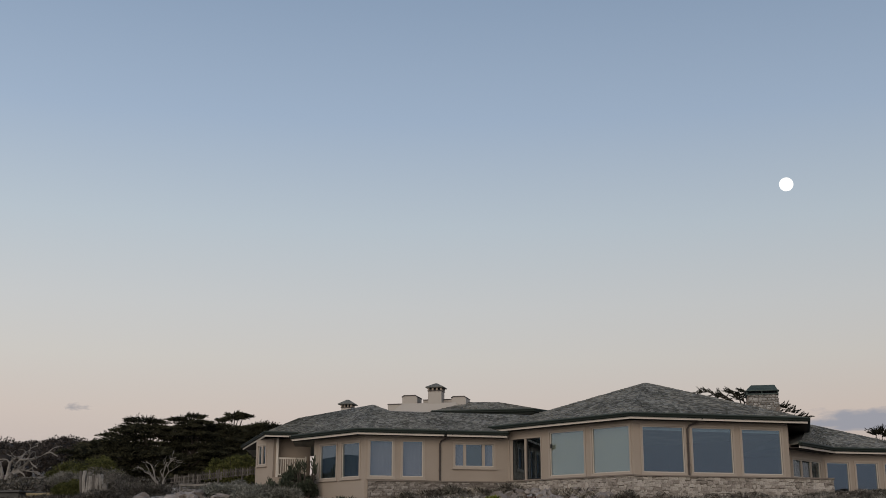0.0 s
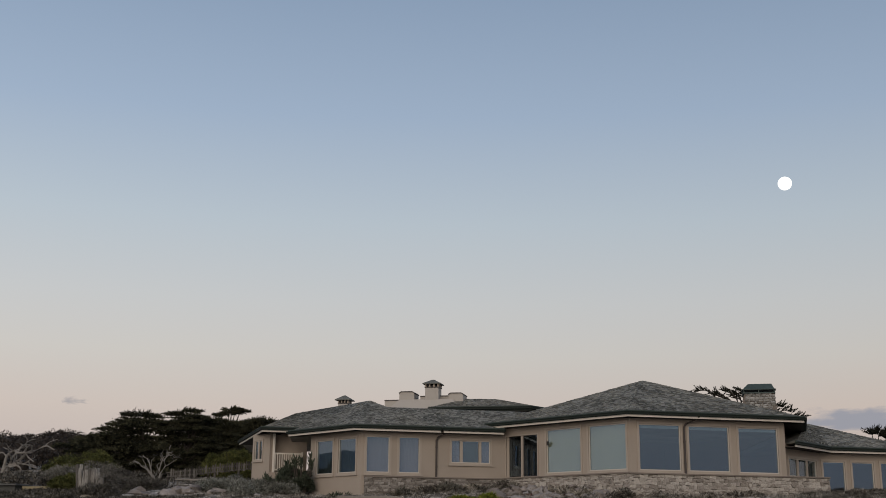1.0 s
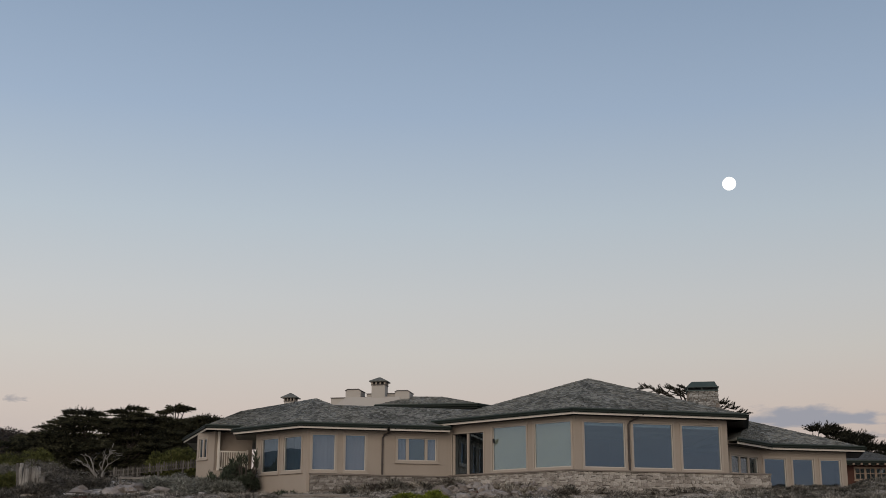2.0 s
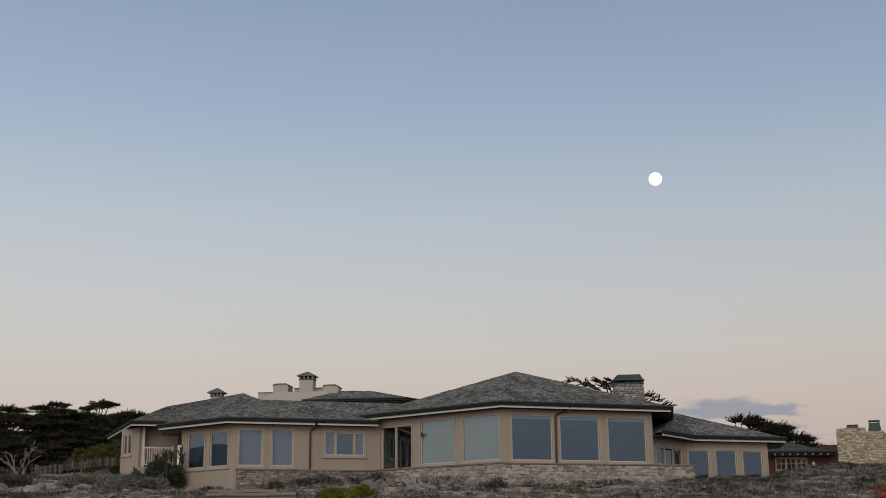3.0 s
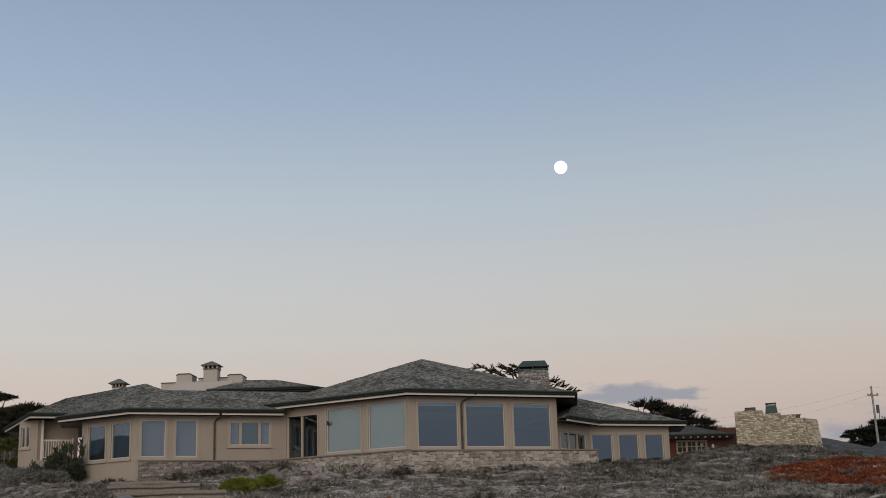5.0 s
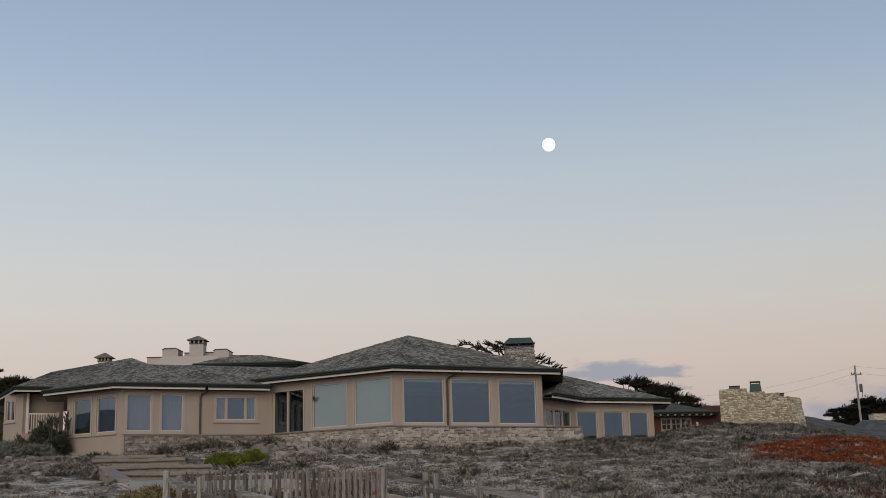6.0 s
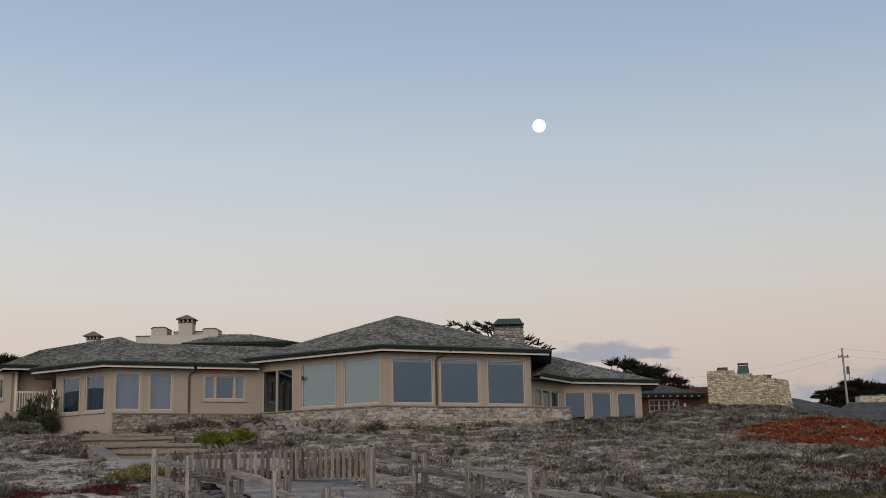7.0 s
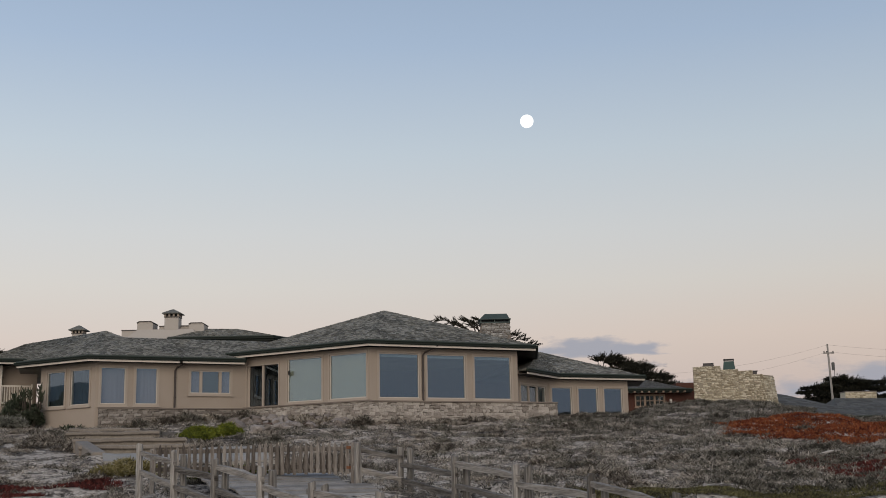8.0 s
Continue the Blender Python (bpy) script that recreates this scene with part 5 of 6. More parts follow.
def patch_noise(x, y, s, o=0.0):
    return np.array([noise.noise(Vector((a * s + o, b * s, o))) for a, b in zip(x, y)])


def scatter(n, x0, x1, y0, y1, keep=None):
    x, y = rng.uniform(x0, x1, n), rng.uniform(y0, y1, n)
    ok = ~blocked(x, y)
    if keep is not None:
        ok &= keep(x, y)
    x, y = x[ok], y[ok]
    return np.c_[x, y, height(x, y) - 0.02]


def red_zone(x, y):
    return (((x - 18.8) / 7.4) ** 2 + ((y - 47.6 + 0.25 * (x - 14)) / 8.4) ** 2 + 0.45 * patch_noise(x, y, 0.55, 3)) < 1.0


def wine_zone(x, y):
    a = ((x - 12.9) / 3.6) ** 2 + ((y - 32.6) / 3.9) ** 2 < 1.0
    b = (((x + 11.6) / 1.7) ** 2 + ((y - 30.5) / 1.1) ** 2 < 1.0) | (((x + 9.3) / 0.9) ** 2 + ((y - 31.3) / 0.5) ** 2 < 1.0)
    d = ((x + 7.6) / 2.2) ** 2 + ((y - 57.0) / 1.0) ** 2 < 1.0
    return (a | b | d) & (patch_noise(x, y, 1.1, 9) > -0.12)


def meadow(x, y):
    """The short grass at the foot of the dune."""
    return (x > 3.0) & (y < 28.5 + 0.4 * np.sin(x * 0.8))


def sandy(x, y):
    """The open sand below the pavilion."""
    return (x < -8.5) & (y < 50)


def on_dune(x, y):
    return ~red_zone(x, y) & ~wine_zone(x, y) & ~meadow(x, y)


def leaf_cloud(centres, radii, per, size, flat=0.6, wide=0.13):
    """Small leaf blades on the shells of clumps, uneven and gappy."""
    n = len(centres) * per
    c = np.repeat(centres, per, axis=0)
    r = np.repeat(radii, per)
    d = rng.normal(size=(n, 3))
    d /= np.linalg.norm(d, axis=1)[:, None]
    d[:, 2] = np.where(d[:, 2] < -0.3, -d[:, 2], d[:, 2])
    p = c + d * (r * rng.uniform(0.45, 1.08, n) ** 0.7)[:, None] * np.array([1, 1, flat])
    o = d + rng.normal(0, 0.7, (n, 3))
    o /= np.linalg.norm(o, axis=1)[:, None]
    s = np.cross(o, rng.normal(size=(n, 3)))
    s /= np.linalg.norm(s, axis=1)[:, None]
    L = size * rng.uniform(0.6, 1.5, n)
    V = np.stack([p - s * (L * wide)[:, None], p + s * (L * wide)[:, None], p + o * L[:, None]], 1).reshape(-1, 3)
    return V, np.arange(n * 3).reshape(-1, 3)


def lumps(centres, radii, flat):
    """Dense uneven hearts for clumps that stand far off."""
    bm = bmesh.new()
    bmesh.ops.create_icosphere(bm, subdivisions=2, radius=1.0)
    bm.verts.ensure_lookup_table()
    v = np.array([tuple(q.co) for q in bm.verts])
    f = np.array([[q.index for q in g.verts] for g in bm.faces])
    bm.free()
    n, m = len(centres), len(v)
    grow = rng.uniform(0.72, 1.08, (n, m, 1)) * radii[:, None, None]
    V = centres[:, None, :] + v[None] * grow * np.array([1, 1, flat])
    return V.reshape(-1, 3), (f[None] + (np.arange(n) * m)[:, None, None]).reshape(-1, 3)


def both(a, b):
    return np.concatenate([a[0], b[0]]), np.concatenate([a[1], b[1] + len(a[0])])


bush_keep = lambda x, y: (0.5 * patch_noise(x, y, 0.4, 1) + 0.8 * patch_noise(x, y, 1.3, 5) + 0.5 * patch_noise(x, y, 2.9, 6) > np.where(sandy(x, y), 0.22, np.where(x > 3, -0.16, -0.02))) & on_dune(x, y)
stuff("dune_scrub", blades(scatter(34000, -25, 22, 26, 68, bush_keep), 11, 0.13, 0.09, 0.0085, 1.0), SCRUB, "low grey-brown coastal scrub over the dune", "scrub")
def cushions(n, keep, per, leaf, r0, r1):
    """Low rounded clumps of small leaves, dense on top and dark beneath."""
    c = scatter(n, -24, 23, 27, 64, keep)
    r = rng.uniform(r0, r1, len(c)) * rng.uniform(0.6, 1.0, len(c))
    c[:, 2] += 0.10 * r
    return leaf_cloud(c, r, per, leaf, 0.62)


mound = lambda x, y: (patch_noise(x, y, 0.8, 27) + 0.6 * patch_noise(x, y, 2.1, 14) > np.where(sandy(x, y), 0.30, np.where(x > 3, -0.12, -0.08))) & on_dune(x, y)
stuff("cushion_scrub", cushions(3800, mound, 80, 0.072, 0.12, 0.42), BRUSH, "low rounded cushions of grey-brown twigs over the dune", "scrub")
stuff("green_cushion_scrub", cushions(2400, mound, 80, 0.072, 0.12, 0.38), TWIG, "low rounded cushions of grey-green leaves over the dune", "scrub")
stuff("sage_scrub", blades(scatter(4200, -26, 24, 25, 68, lambda x, y: (patch_noise(x, y, 0.7, 21) + 0.5 * patch_noise(x, y, 1.3, 2) > np.where(sandy(x, y), 0.3, 0.08)) & on_dune(x, y)), 30, 0.22, 0.14, 0.009, 0.8), TWIG, "grey-green sage scrub over the dune", "scrub")
stuff("dry_grass", blades(scatter(8000, -26, 24, 25, 68, lambda x, y: (patch_noise(x, y, 0.7, 12) > -0.1) & on_dune(x, y)), 9, 0.17, 0.14, 0.006, 0.8), STRAW, "bleached dry grass over the dune", "grass")
crest = lambda x, y: (patch_noise(x, y, 0.6, 31) + 0.7 * patch_noise(x, y, 1.7, 8) + 0.06 * (y - 50.0) > 0.0) & ~red_zone(x, y)
stuff("crest_scrub", blades(scatter(11000, 4.0, 24.0, 40, 66, crest), 14, 0.21, 0.13, 0.010, 0.8), CREST, "dark grey-green scrub along the crest of the dune", "scrub")
stuff("twig_litter", blades(scatter(18000, -26, 24, 25, 68, on_dune), 6, 0.11, 0.14, 0.014, 1.4, 0.3), STRAW, "pale dead twigs and straw lying on the sand", "litter")
stuff("verge_scrub", thinned(blades(scatter(7000, -42, -24.5, 47, 66, lambda x, y: (x < -30.5) | (y < 56)), 16, 0.30, 0.16, 0.014, 0.85)), SAGE_BROWN, "dark grey-brown scrub beside the inland path", "scrub")
stuff("bank_scrub", thinned(blades(scatter(6000, -62, -29, 64, 95), 11, 0.26, 0.28, 0.032, 0.9)), SAGE_BROWN, "dark grey-brown scrub over the inland bank", "scrub")
bx, by = rng.uniform(-64, -42, 420), rng.uniform(72, 92, 420)
bc = np.c_[bx, by, height(bx, by) + 0.2]
BRUSH_LEAF = leaf_cloud(bc, rng.uniform(0.4, 0.8, len(bx)), 130, 0.17, 0.7, 0.3)
stuff("bank_brush", BRUSH_LEAF, SAGE_BROWN, "dark brown brush over the inland bank", "brush")
red = scatter(50000, 8, 30, 36, 57, red_zone)
stuff("red_ice_plant", blades(red, 5, 0.17, 0.10, 0.019, 0.9), ICE_RED, "carpet of rust red ice plant", "ice plant")
red_straw = scatter(420, 8, 30, 36, 57, lambda x, y: red_zone(x, y) & (patch_noise(x, y, 0.8, 44) > 0.12))
stuff("straw_in_ice_plant", blades(red_straw, 10, 0.20, 0.12, 0.007, 0.7), SCRUB, "grey twigs among the red ice plant", "grass")
edge = scatter(2600, -36, -25, 50, 55, lambda x, y: patch_noise(x, y, 0.6, 17) > 0.0)
wine = np.concatenate([edge] + [scatter(n, *r, wine_zone) for n, r in ((13000, (8.5, 16.5, 28.8, 37.2)), (5000, (-14, -8, 29, 32.5)), (2000, (-10, -5, 55.5, 58.5)))])
stuff("wine_ice_plant", blades(wine, 7, 0.15, 0.09, 0.013, 0.8), ICE_DARK, "dark wine red ice plant mats", "ice plant")
stuff("mat_scrub", blades(scatter(4000, 6.5, 17, 28.0, 38.5, lambda x, y: patch_noise(x, y, 0.9, 15) > np.where(wine_zone(x, y), 0.14, -0.15) + 0.05 * (11.5 - x)), 22, 0.20, 0.12, 0.009, 0.8), CREST, "dark brown scrub between the ice plant mats", "scrub")
stuff("wine_straw", blades(scatter(2600, 8, 17, 29.5, 38, wine_zone), 6, 0.18, 0.1, 0.006, 0.8), SCRUB, "dry twigs among the ice plant", "grass")
stuff("dead_twigs", blades(scatter(2600, 4, 20, 29, 50, on_dune), 4, 0.27, 0.16, 0.013, 1.5, 0.35), STRAWWOOD, "bleached dead twigs lying over the dune scrub", "twigs")
stuff("short_green_grass", blades(scatter(9000, 3, 13, 26.3, 29.2, meadow), 6, 0.10, 0.09, 0.012, 0.8), MEADOW, "short dull green and brown grass at the foot of the dune", "grass")


stuff("verge_grass", blades(scatter(3000, -44, -32.5, 50, 60.5), 9, 0.12, 0.09, 0.010, 0.8), MEADOW, "short olive brown grass beside the inland path", "grass")


def shrub(x, y, r, h, mat, label, category="shrub", group="", per=70, leaf=0.16, n=16):
    z = hz(x, y)
    t = thing("shrub", (x, y, z), label, category, group)
    for k in range(4):
        bm = bmesh.new()
        a = rng.uniform(0, 6.28)
        e = Vector((x + math.cos(a) * r * 0.6, y + math.sin(a) * r * 0.6, z + h * 0.7))
        tube(bm, [(x, y, z - 0.1), Vector((x, y, z)).lerp(e, 0.5) + Vector((0, 0, h * 0.1)), e], [0.04, 0.03, 0.012], 5)
        part("stem", bm, BARK, t)
    a = rng.uniform(0, 6.28, n)
    q = np.sqrt(rng.uniform(0, 1, n)) * r * 0.85
    zc = z + h * (0.06 + 0.72 * (1 - (q / r) ** 2) * rng.uniform(0.15, 1.0, n))
    cs = np.c_[x + q * np.cos(a), y + q * np.sin(a), zc]
    link_mesh("crown", array_mesh("crown", *leaf_cloud(cs, r * rng.uniform(0.28, 0.45, n), per * 4, leaf, min(1.0, h / r))), mat, t)
    return t


def tuft(x, y, r, h, mat, label, group=""):
    """A loose spreading bush of upright twigs."""
    z = hz(x, y)
    t = thing("shrub", (x, y, z), label, "shrub", group)
    bm = bmesh.new()
    for k in range(3):
        a = rng.uniform(0, 6.28)
        tube(bm, [(x, y, z - 0.05), (x + 0.3 * r * math.cos(a), y + 0.3 * r * math.sin(a), z + 0.4 * h), (x + 0.6 * r * math.cos(a), y + 0.6 * r * math.sin(a), z + 0.75 * h)], [0.015, 0.011, 0.005], 4)
    part("stem", bm, BARK, t)
    n = 26
    q, a = np.sqrt(rng.uniform(0, 1, n)) * r, rng.uniform(0, 6.28, n)
    c = np.c_[x + q * np.cos(a), y + q * np.sin(a), z + h * 0.45 * (1 - (q / r) ** 2) * rng.uniform(0, 1, n)]
    link_mesh("foliage", array_mesh("foliage", *blades(c, 22, h * 0.55, r * 0.2, 0.0105, 1.0)), mat, t)
    return t


shrub(-10.35, 50.8, 0.95, 0.62, LIME, "bright lime green low shrub by the steps", per=110, leaf=0.12, n=22)
shrub(-9.45, 51.2, 0.7, 0.6, LIME, "bright lime green low shrub by the steps", per=90, leaf=0.12)
shrub(-5.6, 31.0, 1.0, 0.40, OLIVE, "low yellowish green shrub", per=70, leaf=0.10)
shrub(-8.9, 33.7, 0.95, 0.55, DRYGREEN, "low dry yellowish shrub beside the landing", per=70, leaf=0.10)
for k in range(190):
    x, y = rng.uniform(-20, 24), rng.uniform(30, 60)
    xa, ya = np.array([x]), np.array([y])
    if blocked(xa, ya)[0] or red_zone(xa, ya)[0] or wine_zone(xa, ya)[0] or (x > -13 and x < 13 and y > 55):
        continue
    tuft(x, y, rng.uniform(0.25, 0.75), rng.uniform(0.22, 0.42), TWIG if k % 3 == 0 else BRUSH, "low spreading grey coastal shrub on the dune", "dune shrubs")
tuft(14.2, 47.6, 0.55, 0.4, TWIG, "rounded grey-green shrub in the red ice plant")
# taller growth along the foot of the great room wall
for k in range(16):
    u = rng.uniform(0.3, 11.0)
    p = N + u * azimuth(AD) + Vector((0.438, -0.899, 0)) * rng.uniform(0.7, 1.9)
    tuft(p.x, p.y, rng.uniform(0.3, 0.6), rng.uniform(0.25, 0.5) + (0.3 if 5.5 < u < 7.0 else 0), SCRUB, "grey twiggy shrub against the stone facing", "shrubs along the wall")
for k in range(26):
    u, o = rng.uniform(0.2, 8.0), rng.uniform(0.35, 1.9)
    p = LC + u * azimuth(AC) - o * Vector((0.559, 0.829, 0))
    tuft(p.x, p.y, rng.uniform(0.25, 0.5), rng.uniform(0.45, 0.85) - 0.15 * o, (SCRUB, STRAW, SCRUB, STRAW, TWIG)[k % 5], "dry tuft among the rocks below the door", "shrubs along the wall")
for k in range(26):
    u = rng.uniform(1.0, 7.6)
    p = K + u * azimuth(AD) - rng.uniform(0.3, 1.2) * IN_B
    tuft(p.x, p.y, rng.uniform(0.3, 0.5), rng.uniform(0.3, 0.5) + 0.07 * u, (BRUSH, STRAW, TWIG)[k % 3], "grey twiggy shrub against the stone facing", "shrubs along the wall")
for x, y, r, h in ((-8.8, 44.0, 0.5, 0.45), (-10.1, 46.6, 0.5, 0.5), (-9.6, 47.4, 0.6, 0.5), (-11.8, 49.8, 0.55, 0.55), (-11.2, 50.6, 0.6, 0.55), (-13.3, 52.4, 0.5, 0.55), (-12.7, 53.2, 0.6, 0.6), (-15.0, 47.2, 0.5, 0.4), (-16.6, 50.4, 0.7, 0.6), (-17.3, 51.4, 0.6, 0.55), (-16.0, 49.2, 0.6, 0.5), (-15.4, 50.0, 0.5, 0.5), (-18.2, 50.6, 0.6, 0.45), (-16.9, 48.6, 0.5, 0.4)):
    tuft(x, y, r, h, BRUSH, "grey twiggy bush beside the garden steps", "bushes beside the steps")
# shrubs at the foot of the pavilion and along the bank beyond it
for x, y, r, h, mt in ((-21.6, 59.4, 0.8, 1.2, SAGE), (-22.4, 59.2, 0.8, 0.9, SAGE), (-23.4, 58.6, 1.2, 0.85, SAGE), (-24.8, 59.5, 1.3, 0.95, SAGE),
                       (-26.2, 61.5, 1.2, 0.95, SAGE), (-24.2, 61.2, 1.0, 0.8, SAGE), (-21.45, 59.8, 0.8, 1.75, SAGE_DARK), (-20.72, 59.7, 0.5, 1.9, SAGE_DARK), (-35.3, 61.4, 0.85, 1.15, OLIVE), (-30.5, 56.2, 1.0, 0.6, SAGE_BROWN), (-33.0, 67.0, 1.2, 0.9, SAGE_BROWN),
                       (-34.8, 66.5, 1.3, 1.1, SAGE_BROWN), (-36.8, 70.0, 1.6, 1.4, SAGE_BROWN),
                       (-39.0, 72.0, 1.8, 1.6, SAGE_BROWN), (-42.5, 74.0, 1.8, 1.6, TWIG)):
    shrub(x, y, r, h, mt, "dense grey-green shrub on the bank beside the house", group="shrubs by the house", per=95, leaf=0.12, n=26)


def spiky_plant(x, y, z_up, length, n, label):
    z = hz(x, y)
    t = thing("spiky_plant", (x, y, z), label, "succulent")
    c = np.array([[x + rng.normal() * 0.35, y + rng.normal() * 0.3, z + z_up * rng.uniform(0.1, 1.0)] for k in range(n)])
    link_mesh("leaves", array_mesh("leaves", *blades(c, 14, length, 0.06, 0.026, 0.7)), SAGE_DARK, t, "thick dark pointed leaves")


def candelabra(x, y, r, h, stems, label):
    """A tree aloe: bare arching stems, each ringed with thick upturned finger leaves."""
    z = hz(x, y)
    t = thing("tree_aloe", (x, y, z), label, "succulent")
    for k in range(stems):
        a = math.pi * (0.15 + 0.95 * k / (stems - 1)) + rng.normal() * 0.15
        out = r * rng.uniform(0.75, 1.1)
        tip = Vector((x + math.cos(a) * out, y - 0.4 * abs(math.sin(a)) * r, z + h * rng.uniform(0.72, 1.05) * (0.72 + 0.28 * (x + math.cos(a) * out - x + r) / (2 * r))))
        base = Vector((x + 0.2 * math.cos(a), y, z - 0.1))
        pts = [base, base.lerp(tip, 0.5) + Vector((math.cos(a) * 0.15, 0, 0.12 * h)), tip]
        bm = bmesh.new()
        tube(bm, pts, [0.06, 0.05, 0.03], 6)
        stem = part("stem", bm, BARK, t)
        bm = bmesh.new()
        for i in range(17):
            u = 0.3 + 0.7 * i / 16
            c = pts[1].lerp(tip, u)
            b = i * 2.4 + k
            d = Vector((math.cos(b), math.sin(b), 0.55 + 0.5 * u)).normalized()
            L = rng.uniform(0.18, 0.31)
            tube(bm, [c, c + d * L * 0.5, c + d * L * 0.8 + Vector((0, 0, L * 0.35))], [0.034, 0.03, 0.008], 5)
        part("leaves", bm, SAGE_DARK, stem, "thick dark finger-like leaves")
    return t


candelabra(-20.85, 59.6, 0.75, 2.35, 8, "dark tree aloe with finger leaves against the pavilion wall")
candelabra(-22.0, 59.1, 0.6, 1.2, 5, "dark tree aloe among grey-green shrubs")
spiky_plant(-18.2, 57.6, 0.12, 0.42, 4, "small dark succulent at the wall foot")


def limb_path(p, d, length, wander, n=7):
    pts = [Vector(p)]
    d = Vector(d).normalized()
    for k in range(n):
        d = (d + Vector((rng.normal(), rng.normal(), rng.normal())) * wander).normalized()
        pts.append(pts[-1] + d * (length / n))
    return pts


def dead_tree(x, y, limbs, girth, label, twigs=3):
    """A bleached leafless snag. limbs: (reach to the side, height at its top, height at its tip, depth), each an arching limb
    that throws off crooked branches."""
    z = hz(x, y)
    t = thing("dead_tree", (x, y, z), label, "dead tree")
    base = Vector((x, y, z - 0.2))
    for reach, high, end, deep in limbs:
        bm = bmesh.new()
        a, b = base + Vector((reach * 0.45, deep * 0.5, high * 1.15)), base + Vector((reach, deep, end + 0.2))
        pts = []
        for k in range(9):
            u = k / 8
            p = base * (1 - u) ** 2 + a * (2 * u * (1 - u)) + b * u ** 2
            pts.append(p + Vector((rng.normal(), rng.normal(), rng.normal())) * 0.035 * abs(high + 1) * (0 < k < 8))
        rr = [girth * (1 - 0.72 * k / 8) for k in range(9)]
        tube(bm, pts, rr, 7)
        for k in range(twigs + 2):
            i = 3 + k % 5
            d = (pts[i] - pts[i - 1]).normalized() + Vector((rng.normal() * 0.7, rng.normal() * 0.5, rng.normal() * 0.5 + 0.35))
            L = (high + abs(reach)) * rng.uniform(0.18, 0.34)
            q = limb_path(pts[i], d, L, 0.30)
            tube(bm, q, [rr[i] * 0.62 * (1 - 0.7 * n / 7) for n in range(8)], 6)
            e = limb_path(q[4], (q[4] - q[3]).normalized() + Vector((rng.normal(), rng.normal(), rng.normal())) * 0.6, L * 0.55, 0.3)
            tube(bm, e, [rr[i] * 0.30 * (1 - 0.7 * n / 7) for n in range(8)], 5)
        part("limb", bm, BLEACHED, t)


rng = np.random.default_rng(31)
dead_tree(-36.4, 75.0, [(-1.8, 1.6, 1.8, 0.2), (-1.0, 1.7, 2.1, -0.2), (0.8, 1.8, 2.8, 0.2), (1.2, 2.0, 2.3, -0.3)], 0.075, "bleached leafless snag with forked limbs", 2)
dead_tree(-57.8, 90.0, [(1.4, 3.0, 2.2, 0.2), (3.2, 3.3, 1.4, -0.3), (4.6, 3.0, 2.4, 0.4), (2.2, 1.7, 0.7, -0.4), (-1.0, 2.1, 1.8, 0.0), (3.0, 2.2, 0.9, 0.6)], 0.17,
          "large bleached windthrown tree with arching limbs", 2)


def sprays(starts, dirs, lengths, per, leaf, loose=1.0):
    """Leaf sprays: each a short arching twig with narrow leaves all along it."""
    n = len(starts) * per
    k = np.repeat(np.arange(len(starts)), per)
    t = rng.uniform(0.0, 1.0, n)
    d = dirs[k]
    p = starts[k] + d * (lengths[k] * t)[:, None] + np.c_[np.zeros((n, 2)), -0.08 * lengths[k] * t ** 2] + rng.normal(0, 0.055 * loose, (n, 3)) * (lengths[k] * (1.2 - t))[:, None]
    o = d * 1.0 + rng.normal(0, 0.42 * loose, (n, 3)) + np.array([0, 0, 0.15])
    o /= np.linalg.norm(o, axis=1)[:, None]
    s = np.cross(o, rng.normal(size=(n, 3)))
    s /= np.linalg.norm(s, axis=1)[:, None]
    L = leaf * rng.uniform(0.6, 1.5, n) * (1.15 - 0.5 * t)
    V = np.stack([p - s * (L * 0.14)[:, None], p + s * (L * 0.14)[:, None], p + o * L[:, None]], 1).reshape(-1, 3)
    return V, np.arange(n * 3).reshape(-1, 3)


